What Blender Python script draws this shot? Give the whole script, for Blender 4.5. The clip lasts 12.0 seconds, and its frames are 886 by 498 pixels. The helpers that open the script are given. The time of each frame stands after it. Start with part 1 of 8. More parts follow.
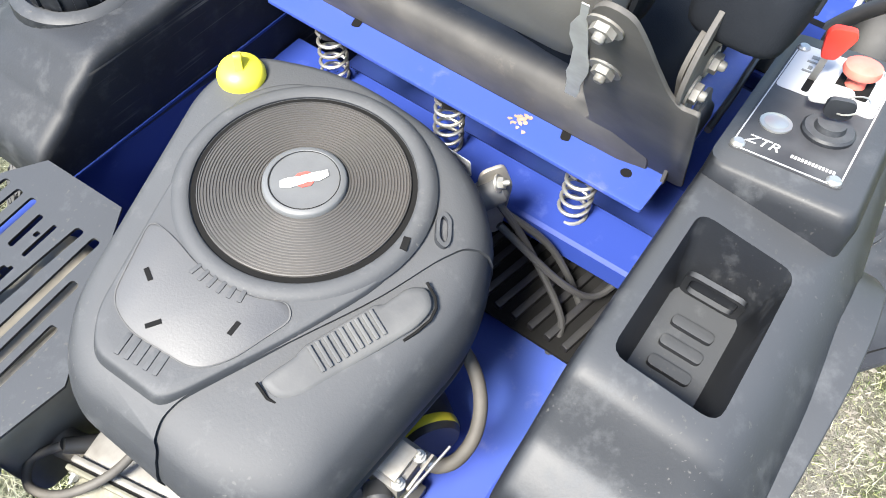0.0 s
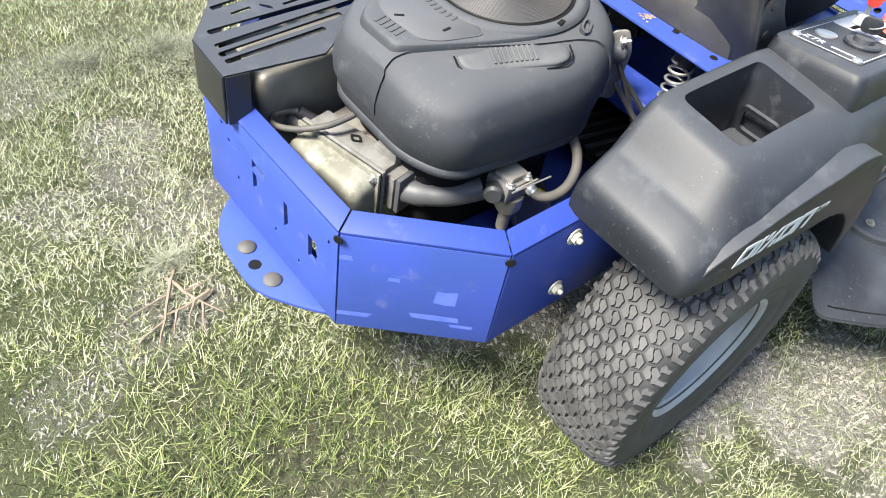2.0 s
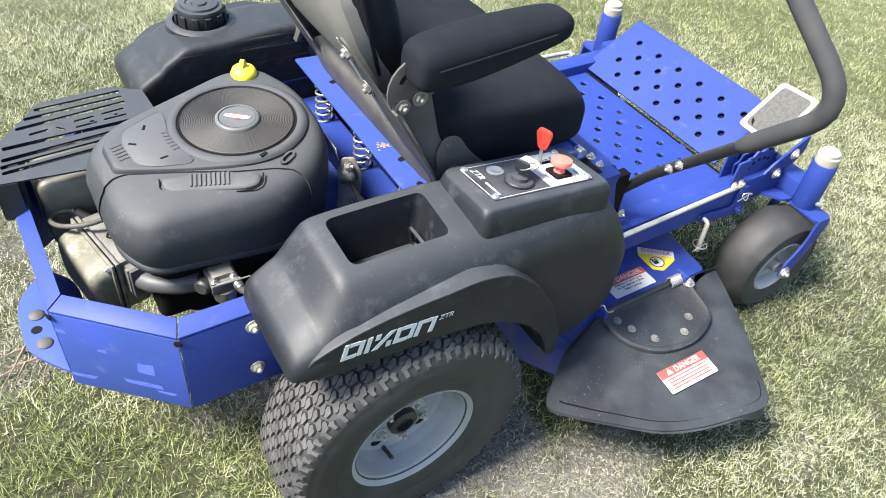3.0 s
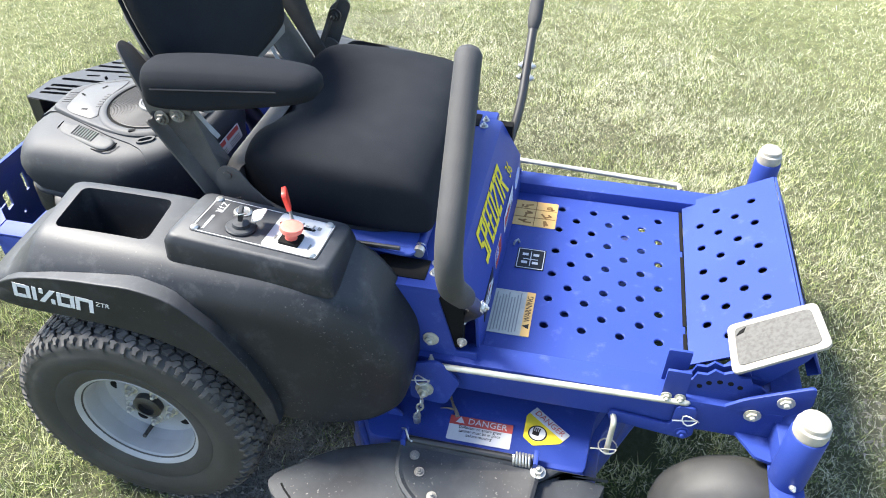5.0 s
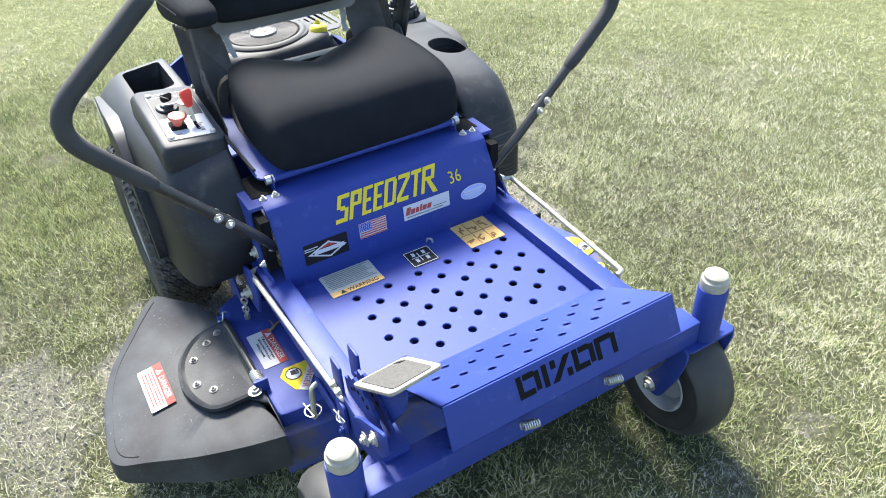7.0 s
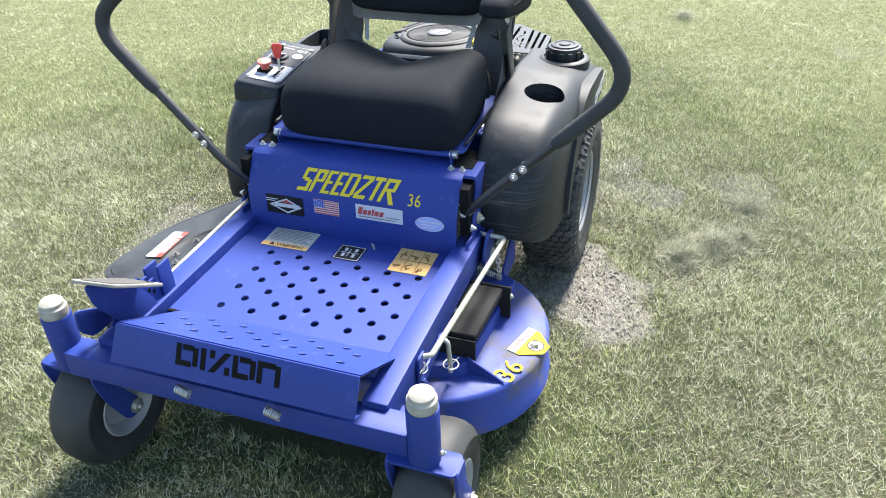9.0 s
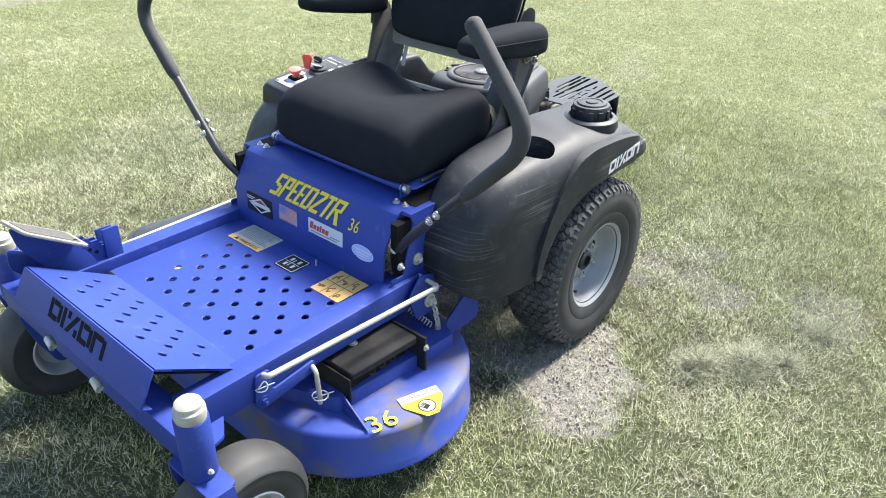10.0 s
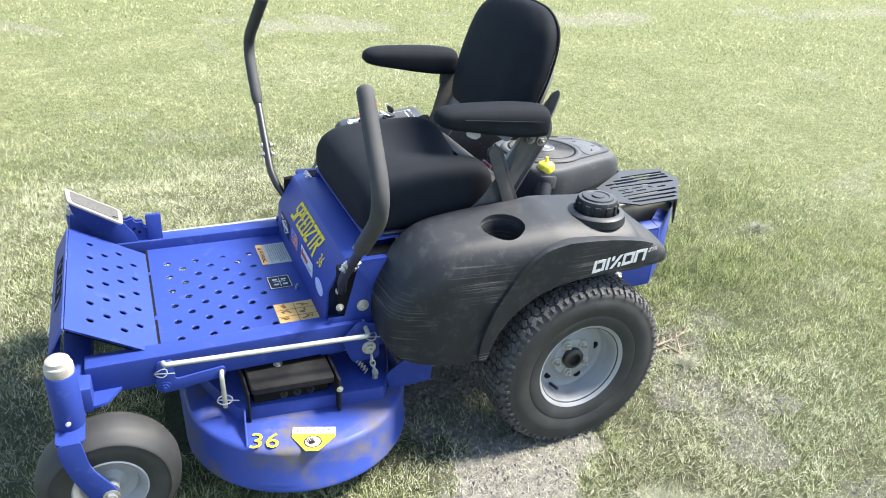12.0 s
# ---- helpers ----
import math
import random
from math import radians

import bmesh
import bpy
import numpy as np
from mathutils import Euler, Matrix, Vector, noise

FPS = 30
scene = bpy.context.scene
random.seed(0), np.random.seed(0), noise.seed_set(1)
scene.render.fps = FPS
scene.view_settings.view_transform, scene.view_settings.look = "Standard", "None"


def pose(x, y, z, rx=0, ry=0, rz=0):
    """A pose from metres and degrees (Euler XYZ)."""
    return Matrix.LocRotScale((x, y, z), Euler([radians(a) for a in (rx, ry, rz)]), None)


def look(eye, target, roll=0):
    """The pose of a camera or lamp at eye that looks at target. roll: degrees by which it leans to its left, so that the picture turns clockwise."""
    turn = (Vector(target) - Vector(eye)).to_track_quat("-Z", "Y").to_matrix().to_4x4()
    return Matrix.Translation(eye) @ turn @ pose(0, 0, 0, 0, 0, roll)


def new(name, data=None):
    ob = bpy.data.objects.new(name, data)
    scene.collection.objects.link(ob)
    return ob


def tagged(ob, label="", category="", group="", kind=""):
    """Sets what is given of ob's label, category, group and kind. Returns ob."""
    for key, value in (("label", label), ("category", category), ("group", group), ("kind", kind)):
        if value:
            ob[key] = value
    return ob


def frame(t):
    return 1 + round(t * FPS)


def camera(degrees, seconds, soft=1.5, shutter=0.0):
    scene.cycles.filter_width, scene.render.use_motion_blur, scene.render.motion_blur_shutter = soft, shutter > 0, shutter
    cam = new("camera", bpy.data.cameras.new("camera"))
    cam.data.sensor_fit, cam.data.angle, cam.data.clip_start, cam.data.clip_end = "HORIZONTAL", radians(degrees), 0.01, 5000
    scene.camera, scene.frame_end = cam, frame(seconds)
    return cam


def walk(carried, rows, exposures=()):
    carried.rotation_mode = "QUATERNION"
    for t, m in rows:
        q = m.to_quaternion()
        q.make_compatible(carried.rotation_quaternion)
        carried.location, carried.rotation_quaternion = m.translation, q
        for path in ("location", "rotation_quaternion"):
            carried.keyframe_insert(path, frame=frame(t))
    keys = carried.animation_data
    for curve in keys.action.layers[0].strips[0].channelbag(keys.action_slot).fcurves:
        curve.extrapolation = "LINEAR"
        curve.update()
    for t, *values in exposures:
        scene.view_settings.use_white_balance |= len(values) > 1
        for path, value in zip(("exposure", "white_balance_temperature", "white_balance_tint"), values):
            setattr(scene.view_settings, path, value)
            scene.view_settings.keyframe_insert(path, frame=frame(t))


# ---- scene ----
cam = camera(61.3, 12.0, soft=1.0)

PATH = [
    (0, (-0.36, -0.306, 1.093), (0.559, 0.265, -0.589), 4.4),
    (0.5, (-0.392, -0.412, 1.105), (0.522, 0.368, -0.494), 6.1),
    (1, (-0.498, -0.516, 1.057), (0.43, 0.35, -0.49), 8.8),
    (1.5, (-0.691, -0.572, 1.049), (0.274, 0.32, -0.458), 10.7),
    (2, (-0.777, -0.622, 1.058), (0.215, 0.309, -0.407), 11.1),
    (2.5, (-0.629, -0.776, 1.211), (0.35, 0.257, -0.194), 9.8),
    (3, (-0.416, -1.015, 1.299), (0.464, 0.15, -0.068), 7.8),
    (3.5, (-0.144, -1.053, 1.296), (0.543, 0.269, -0.038), 6.0),
    (3.7, (-0.036, -1.067, 1.311), (0.554, 0.33, 0.007), 5.2),
    (5.3, (0.862, -1.147, 1.301), (0.326, 0.293, 0.021), -1.3),
    (5.5, (0.963, -1.102, 1.29), (0.295, 0.287, 0.016), -2.3),
    (6, (1.288, -1.003, 1.273), (0.337, 0.234, 0.022), -3.3),
    (6.5, (1.574, -0.826, 1.287), (0.376, 0.217, 0.072), -3.5),
    (7, (1.787, -0.579, 1.287), (0.394, 0.22, 0.094), -2.8),
    (7.2, (1.883, -0.478, 1.278), (0.425, 0.209, 0.094), -2.5),
    (8.8, (1.947, 0.573, 1.249), (0.346, 0.144, 0.13), -2.0),
    (9, (1.916, 0.707, 1.246), (0.339, 0.144, 0.153), -1.7),
    (9.5, (1.723, 0.999, 1.212), (0.255, 0.128, 0.17), -0.4),
    (10, (1.53, 1.246, 1.202), (0.215, 0.117, 0.203), 1.1),
    (10.5, (1.299, 1.398, 1.218), (0.167, 0.064, 0.249), 2.4),
    (11, (1.085, 1.503, 1.233), (0.129, 0.019, 0.294), 3.5),
    (11.5, (0.96, 1.656, 1.245), (0.136, 0.082, 0.327), 3.8),
    (12, (0.943, 1.688, 1.257), (0.207, 0.061, 0.356), 3.5),
]
walk(cam, [(t, look(eye, target, roll)) for t, eye, target, roll in PATH], [(0.0, 2.1), (0.5, 2.25), (1.0, 2.19), (2.0, 1.93), (2.5, 1.83), (3.5, 1.86), (5.5, 2.27), (6.5, 2.17), (7.0, 2.08), (9.0, 1.95), (12.0, 2.02)])

# ---- world and light ----
world = bpy.data.worlds.new("world")
scene.world = world
world.use_nodes = True
wn = world.node_tree
wn.nodes.clear()
sky = wn.nodes.new("ShaderNodeTexSky")
sky.sky_type = "NISHITA"
sky.sun_disc = False
SUN_EL, SUN_AZ = 54.0, 173.0      # height, and the heading (from +x, to the left) from which it shines
sky.sun_elevation = radians(SUN_EL)
sky.sun_rotation = radians(90.0 - SUN_AZ)
sky_back = wn.nodes.new("ShaderNodeBackground")
sky_back.inputs[1].default_value = 0.125
sky_out = wn.nodes.new("ShaderNodeOutputWorld")
wn.links.new(sky.outputs[0], sky_back.inputs[0])
wn.links.new(sky_back.outputs[0], sky_out.inputs[0])
sun = new("sun", bpy.data.lights.new("sun", "SUN"))
sun.data.energy = 4.7
sun.data.angle = radians(15.0)
sun.data.color = (1.0, 0.95, 0.86)
ce = math.cos(radians(SUN_EL))
sun_from = Vector((ce * math.cos(radians(SUN_AZ)), ce * math.sin(radians(SUN_AZ)), math.sin(radians(SUN_EL))))
sun.matrix_world = look(sun_from * 30, (0, 0, 0))


# ---- materials ----
def material(name, base, rough=0.5, metal=0.0, second=None, scale=8.0, amount=0.5, bump=0.0, bump_scale=80.0,
             dust=None, dust_scale=3.0, dust_low=0.5, dust_high=0.75, coat=0.0, rough_vary=0.1, sheen=0.0, spec=0.5, bump_depth=0.0005, dusty_lit_tops=0.0, streaks=None, specks=None):
    """A painted or moulded surface: base colour with a second tone, a layer of dust or wear in patches, and fine relief."""
    m = bpy.data.materials.new(name)
    m.use_nodes = True
    t = m.node_tree
    b = t.nodes["Principled BSDF"]
    L = t.links.new
    co = t.nodes.new("ShaderNodeTexCoord")
    b.inputs["Metallic"].default_value = metal
    b.inputs["Coat Weight"].default_value = coat
    b.inputs["Sheen Weight"].default_value = sheen
    b.inputs["Specular IOR Level"].default_value = spec
    n1 = t.nodes.new("ShaderNodeTexNoise")
    n1.inputs["Scale"].default_value = scale
    n1.inputs["Detail"].default_value = 6
    L(co.outputs["Object"], n1.inputs["Vector"])
    mix = t.nodes.new("ShaderNodeMix")
    mix.data_type = "RGBA"
    second = second or tuple(c * 0.75 for c in base)
    mix.inputs[6].default_value = (*base, 1)
    mix.inputs[7].default_value = (*second, 1)
    mr = t.nodes.new("ShaderNodeMapRange")
    mr.inputs[1].default_value, mr.inputs[2].default_value = 0.4, 0.7
    mr.inputs[3].default_value, mr.inputs[4].default_value = 0.0, amount
    L(n1.outputs["Fac"], mr.inputs[0])
    L(mr.outputs[0], mix.inputs[0])
    colour = mix.outputs[2]
    rough_out = None
    if dust:
        n2 = t.nodes.new("ShaderNodeTexNoise")
        n2.inputs["Scale"].default_value = dust_scale
        n2.inputs["Detail"].default_value = 8
        n2.inputs["Roughness"].default_value = 0.7
        L(co.outputs["Object"], n2.inputs["Vector"])
        r2 = t.nodes.new("ShaderNodeMapRange")
        r2.inputs[1].default_value, r2.inputs[2].default_value = dust_low, dust_high
        L(n2.outputs["Fac"], r2.inputs[0])
        mix2 = t.nodes.new("ShaderNodeMix")
        mix2.data_type = "RGBA"
        mix2.inputs[7].default_value = (*dust, 1)
        L(colour, mix2.inputs[6])
        L(r2.outputs[0], mix2.inputs[0])
        colour = mix2.outputs[2]
        if dusty_lit_tops:      # level faces paler: dust, plus the brightness of lit tops put into the colour
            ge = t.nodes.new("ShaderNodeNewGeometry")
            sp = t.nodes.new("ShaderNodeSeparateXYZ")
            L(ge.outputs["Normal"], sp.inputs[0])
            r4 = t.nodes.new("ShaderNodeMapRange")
            r4.inputs[1].default_value, r4.inputs[2].default_value, r4.inputs[4].default_value = 0.62, 1.0, dusty_lit_tops
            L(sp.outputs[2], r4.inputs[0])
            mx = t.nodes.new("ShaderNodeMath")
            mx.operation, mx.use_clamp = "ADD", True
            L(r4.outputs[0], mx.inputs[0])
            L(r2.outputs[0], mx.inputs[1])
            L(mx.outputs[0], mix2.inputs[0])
        rr = t.nodes.new("ShaderNodeMapRange")
        rr.inputs[3].default_value, rr.inputs[4].default_value = rough, min(1.0, rough + 0.3)
        L(r2.outputs[0], rr.inputs[0])
        rough_out = rr.outputs[0]
    else:
        rr = t.nodes.new("ShaderNodeMapRange")
        rr.inputs[3].default_value, rr.inputs[4].default_value = max(0.03, rough - rough_vary), min(1.0, rough + rough_vary)
        L(n1.outputs["Fac"], rr.inputs[0])
        rough_out = rr.outputs[0]
    if streaks:         # scratches drawn out along the side, in patches
        mp = t.nodes.new("ShaderNodeMapping")
        mp.inputs["Scale"].default_value = (5.0, 5.0, 260.0)
        mp.inputs["Rotation"].default_value = (0.0, 0.06, 0.0)
        L(co.outputs["Object"], mp.inputs["Vector"])
        facs = []
        for src, sc, lo, hi in ((mp.outputs[0], 1.0, 0.56, 0.68), (co.outputs["Object"], 7.0, 0.46, 0.62)):
            n5 = t.nodes.new("ShaderNodeTexNoise")
            n5.inputs["Scale"].default_value, n5.inputs["Detail"].default_value = sc, 4
            L(src, n5.inputs["Vector"])
            r5 = t.nodes.new("ShaderNodeMapRange")
            r5.inputs[1].default_value, r5.inputs[2].default_value = lo, hi
            L(n5.outputs["Fac"], r5.inputs[0])
            facs.append(r5.outputs[0])
        sg = t.nodes.new("ShaderNodeNewGeometry")
        sz = t.nodes.new("ShaderNodeSeparateXYZ")
        L(sg.outputs["Normal"], sz.inputs[0])
        side = t.nodes.new("ShaderNodeMapRange")      # the side is scraped, the top is not
        side.inputs[1].default_value, side.inputs[2].default_value = 0.55, 0.25
        L(sz.outputs[2], side.inputs[0])
        both = t.nodes.new("ShaderNodeMath")
        both.operation = "MULTIPLY"
        L(facs[0], both.inputs[0])
        L(facs[1], both.inputs[1])
        mu = t.nodes.new("ShaderNodeMath")
        mu.operation = "MULTIPLY"
        L(both.outputs[0], mu.inputs[0])
        L(side.outputs[0], mu.inputs[1])
        mix5 = t.nodes.new("ShaderNodeMix")
        mix5.data_type = "RGBA"
        mix5.inputs[7].default_value = (*streaks, 1)
        L(colour, mix5.inputs[6])
        L(mu.outputs[0], mix5.inputs[0])
        colour = mix5.outputs[2]
    if specks:          # small pale nicks and crumbs of dirt, thicker in places
        facs = []
        for sc, det, lo, hi in ((230.0, 2, 0.66, 0.72), (9.0, 3, 0.45, 0.65)):
            n6 = t.nodes.new("ShaderNodeTexNoise")
            n6.inputs["Scale"].default_value, n6.inputs["Detail"].default_value = sc, det
            L(co.outputs["Object"], n6.inputs["Vector"])
            r6 = t.nodes.new("ShaderNodeMapRange")
            r6.inputs[1].default_value, r6.inputs[2].default_value = lo, hi
            L(n6.outputs["Fac"], r6.inputs[0])
            facs.append(r6.outputs[0])
        m6 = t.nodes.new("ShaderNodeMath")
        m6.operation = "MULTIPLY"
        L(facs[0], m6.inputs[0])
        L(facs[1], m6.inputs[1])
        mix6 = t.nodes.new("ShaderNodeMix")
        mix6.data_type = "RGBA"
        mix6.inputs[7].default_value = (*specks, 1)
        L(colour, mix6.inputs[6])
        L(m6.outputs[0], mix6.inputs[0])
        colour = mix6.outputs[2]
    L(rough_out, b.inputs["Roughness"])
    L(colour, b.inputs["Base Color"])
    if bump:
        n3 = t.nodes.new("ShaderNodeTexNoise")
        n3.inputs["Scale"].default_value = bump_scale
        n3.inputs["Detail"].default_value = 4
        L(co.outputs["Object"], n3.inputs["Vector"])
        bp = t.nodes.new("ShaderNodeBump")
        bp.inputs["Strength"].default_value = bump
        bp.inputs["Distance"].default_value = bump_depth
        L(n3.outputs["Fac"], bp.inputs["Height"])
        L(bp.outputs[0], b.inputs["Normal"])
    return m


BLUE = material("blue_paint", (0.016, 0.033, 0.174), 0.52, spec=0.22, second=(0.021, 0.041, 0.200), scale=5, amount=0.6, bump=0.12,
                bump_scale=140, dust=(0.075, 0.10, 0.29), dust_scale=26, dust_low=0.58, dust_high=0.92)
BLUE_WORN = material("blue_paint_worn", (0.027, 0.053, 0.215), 0.54, spec=0.35, second=(0.032, 0.055, 0.29), scale=9, amount=0.8, bump=0.15,
                     bump_scale=120, dust=(0.12, 0.13, 0.25), dust_scale=22, dust_low=0.58, dust_high=0.85)
BLUE_MUD = material("muddy_blue_paint", (0.022, 0.044, 0.215), 0.5, spec=0.28, second=(0.028, 0.050, 0.235), scale=9, amount=0.8, bump=0.2,
                    bump_scale=120, dust=(0.088, 0.080, 0.075), dust_scale=7, dust_low=0.46, dust_high=0.64)
SCUFF = material("scuffed_blue_paint", (0.072, 0.11, 0.38), 0.55, second=(0.042, 0.075, 0.34), scale=40, amount=0.9)
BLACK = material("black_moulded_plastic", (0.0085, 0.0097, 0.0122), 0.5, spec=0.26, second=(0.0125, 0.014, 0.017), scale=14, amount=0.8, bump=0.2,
                 bump_scale=380, dust=(0.070, 0.074, 0.079), dust_scale=24, dust_low=0.54, dust_high=1.0, dusty_lit_tops=0.48, specks=(0.06, 0.059, 0.056))
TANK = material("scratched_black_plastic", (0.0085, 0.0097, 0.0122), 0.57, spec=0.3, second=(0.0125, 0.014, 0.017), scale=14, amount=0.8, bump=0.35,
                bump_scale=380, dust=(0.055, 0.058, 0.062), dust_scale=34, dust_low=0.52, dust_high=0.92, dusty_lit_tops=0.20, streaks=(0.105, 0.10, 0.092))
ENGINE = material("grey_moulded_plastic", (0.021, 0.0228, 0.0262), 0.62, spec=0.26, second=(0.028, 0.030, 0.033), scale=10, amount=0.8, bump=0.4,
                  bump_scale=420, dust=(0.088, 0.090, 0.092), dust_scale=36, dust_low=0.56, dust_high=1.0, dusty_lit_tops=0.48, specks=(0.07, 0.07, 0.069))
HUBGREY = material("grey_hub_plastic", (0.085, 0.088, 0.09), 0.5, second=(0.065, 0.066, 0.068), scale=30, amount=0.8, bump=0.2, bump_scale=400)
HEADGREY = material("oily_cast_aluminium", (0.175, 0.170, 0.158), 0.55, metal=0.25, second=(0.085, 0.078, 0.068), scale=38, amount=0.9, bump=0.4, bump_scale=200)
ENGINE_DARK = material("dark_grey_plastic", (0.05, 0.051, 0.054), 0.55, second=(0.062, 0.062, 0.062), scale=12, amount=0.8, bump=0.3,
                       bump_scale=500)
LATCH = material("worn_latch_plastic", (0.062, 0.063, 0.064), 0.65, spec=0.25, second=(0.105, 0.104, 0.10), scale=20, amount=0.8, bump=0.2, bump_scale=400)
SCREEN = material("screen_plastic", (0.036, 0.034, 0.032), 0.6, second=(0.05, 0.045, 0.040), scale=9, amount=0.9)
FABRIC = material("black_seat_fabric", (0.0092, 0.0106, 0.0135), 0.8, second=(0.0125, 0.0142, 0.0175), scale=30, amount=0.8, bump=0.5,
                  bump_scale=700, sheen=0.0, spec=0.07)
SHELL = material("dusty_seat_shell", (0.120, 0.115, 0.107), 0.78, spec=0.3, second=(0.165, 0.157, 0.145), scale=12, amount=0.8, bump=0.4, bump_scale=350)
BRACKET = material("dusty_bracket_steel", (0.048, 0.046, 0.044), 0.7, spec=0.3, second=(0.075, 0.071, 0.066), scale=22, amount=0.9, bump=0.25, bump_scale=200,
                   dust=(0.12, 0.108, 0.095), dust_scale=34, dust_low=0.6, dust_high=0.85)
FOAM = material("black_foam_grip", (0.0195, 0.0205, 0.0225), 0.8, second=(0.034, 0.0335, 0.033), scale=25, amount=0.8, bump=0.5, bump_scale=500)
GREASY = material("greasy_sheet_steel", (0.010, 0.010, 0.0105), 0.75, spec=0.16, second=(0.018, 0.0175, 0.017), scale=30, amount=0.9, bump=0.2, bump_scale=160,
                  dust=(0.034, 0.030, 0.026), dust_scale=22, dust_low=0.62, dust_high=0.8)
BLACK_STEEL = material("black_painted_steel", (0.010, 0.010, 0.011), 0.42, second=(0.018, 0.0175, 0.017), scale=18, amount=0.8, bump=0.1,
                       dust=(0.045, 0.04, 0.034), dust_scale=16, dust_low=0.58, dust_high=0.8)
RUBBER = material("tyre_rubber", (0.0135, 0.0138, 0.014), 0.65, second=(0.024, 0.024, 0.024), scale=16, amount=0.9, bump=0.3, bump_scale=200,
                  dust=(0.052, 0.050, 0.047), dust_scale=11, dust_low=0.52, dust_high=0.85)
TREAD = material("tread_rubber", (0.034, 0.033, 0.032), 0.8, second=(0.075, 0.072, 0.069), scale=24, amount=0.9, bump=0.4, bump_scale=220)
DEFLECT = material("chute_rubber", (0.018, 0.019, 0.022), 0.58, spec=0.22, second=(0.042, 0.047, 0.051), scale=10, amount=0.9, bump=0.3, bump_scale=160,
                   dust=(0.058, 0.058, 0.060), dust_scale=8, dust_low=0.55, dust_high=0.82, specks=(0.11, 0.105, 0.098))
RIM = material("grey_rim_paint", (0.25, 0.255, 0.26), 0.45, second=(0.19, 0.19, 0.188), scale=15, amount=0.8, dust=(0.2, 0.17, 0.13),
               dust_scale=14, dust_low=0.6, dust_high=0.85)
STEEL = material("zinc_plated_steel", (0.45, 0.45, 0.43), 0.38, metal=0.8, second=(0.4, 0.38, 0.33), scale=40, amount=0.7)
ROD = material("weathered_plated_rod", (0.44, 0.43, 0.36), 0.45, metal=0.45, second=(0.32, 0.30, 0.23), scale=30, amount=0.8)
ALU = material("cast_aluminium", (0.36, 0.34, 0.30), 0.5, metal=0.7, second=(0.22, 0.2, 0.17), scale=35, amount=0.8, bump=0.3, bump_scale=250)
VALVE = material("oil_stained_cover", (0.165, 0.162, 0.130), 0.6, metal=0.15, spec=0.3, second=(0.095, 0.09, 0.066), scale=16, amount=0.9, bump=0.15,
                 dust=(0.34, 0.33, 0.27), dust_scale=20, dust_low=0.5, dust_high=0.75)
MUFFLER = material("burnt_muffler_steel", (0.12, 0.112, 0.095), 0.55, metal=0.3, second=(0.19, 0.175, 0.145), scale=14, amount=0.9, bump=0.2)
CAPWHITE = material("cream_cap_plastic", (0.30, 0.285, 0.245), 0.6, spec=0.3, second=(0.19, 0.175, 0.145), scale=40, amount=0.8)
PEDAL = material("cream_pedal_paint", (0.23, 0.215, 0.185), 0.6, spec=0.25, second=(0.16, 0.15, 0.125), scale=40, amount=0.8)
YELLOW = material("yellow_plastic", (0.62, 0.55, 0.035), 0.45, second=(0.55, 0.47, 0.03), scale=20, amount=0.5)
RED = material("red_plastic", (0.62, 0.035, 0.02), 0.45, second=(0.5, 0.05, 0.04), scale=30, amount=0.6)
PINK = material("faded_red_plastic", (0.62, 0.10, 0.07), 0.5, second=(0.6, 0.2, 0.16), scale=30, amount=0.7)
WHITE = material("white_vinyl", (0.46, 0.46, 0.46), 0.8, spec=0.08, second=(0.43, 0.43, 0.42), scale=30, amount=0.5)
PAPERGREY = material("faded_label_vinyl", (0.36, 0.36, 0.31), 0.78, spec=0.12, second=(0.29, 0.29, 0.25), scale=60, amount=0.6)
TAN = material("faded_orange_vinyl", (0.52, 0.33, 0.12), 0.78, spec=0.12, second=(0.42, 0.27, 0.11), scale=40, amount=0.7)
INK = material("black_ink", (0.008, 0.008, 0.009), 0.55, second=(0.012, 0.012, 0.012), spec=0.2)
PANELINK = material("dusty_panel_print", (0.026, 0.027, 0.030), 0.6, second=(0.065, 0.067, 0.070), scale=18, amount=0.8, spec=0.3)
INKGREY = material("grey_ink", (0.16, 0.16, 0.15), 0.6)
INKBROWN = material("brown_ink", (0.20, 0.11, 0.04), 0.78, spec=0.12)
REDINK = material("red_vinyl", (0.36, 0.06, 0.052), 0.8, spec=0.08, second=(0.38, 0.10, 0.085), scale=30)
DECALBLUE = material("blue_vinyl", (0.05, 0.08, 0.33), 0.78, spec=0.12)
PALEBLUE = material("pale_blue_vinyl", (0.28, 0.34, 0.62), 0.78, spec=0.12)
YELLOWINK = material("yellow_vinyl", (0.54, 0.42, 0.03), 0.78, spec=0.12, second=(0.52, 0.41, 0.04), scale=60)
GRIT = material("grip_tape", (0.085, 0.084, 0.080), 0.95, spec=0.1, second=(0.06, 0.059, 0.056), scale=160, amount=0.9, bump=0.8, bump_scale=900)
TAPE = material("torn_white_tape", (0.30, 0.30, 0.29), 0.7, second=(0.20, 0.195, 0.19), scale=40, amount=0.7)
HOSE = material("aged_rubber_hose", (0.065, 0.06, 0.052), 0.7, second=(0.038, 0.035, 0.032), scale=40, amount=0.8, bump=0.3)
WIRE = material("wire_insulation", (0.03, 0.03, 0.03), 0.5)
RUST = material("rusty_steel", (0.22, 0.15, 0.11), 0.8, metal=0.1, second=(0.34, 0.27, 0.22), scale=60, amount=0.9, bump=0.5, bump_scale=300)
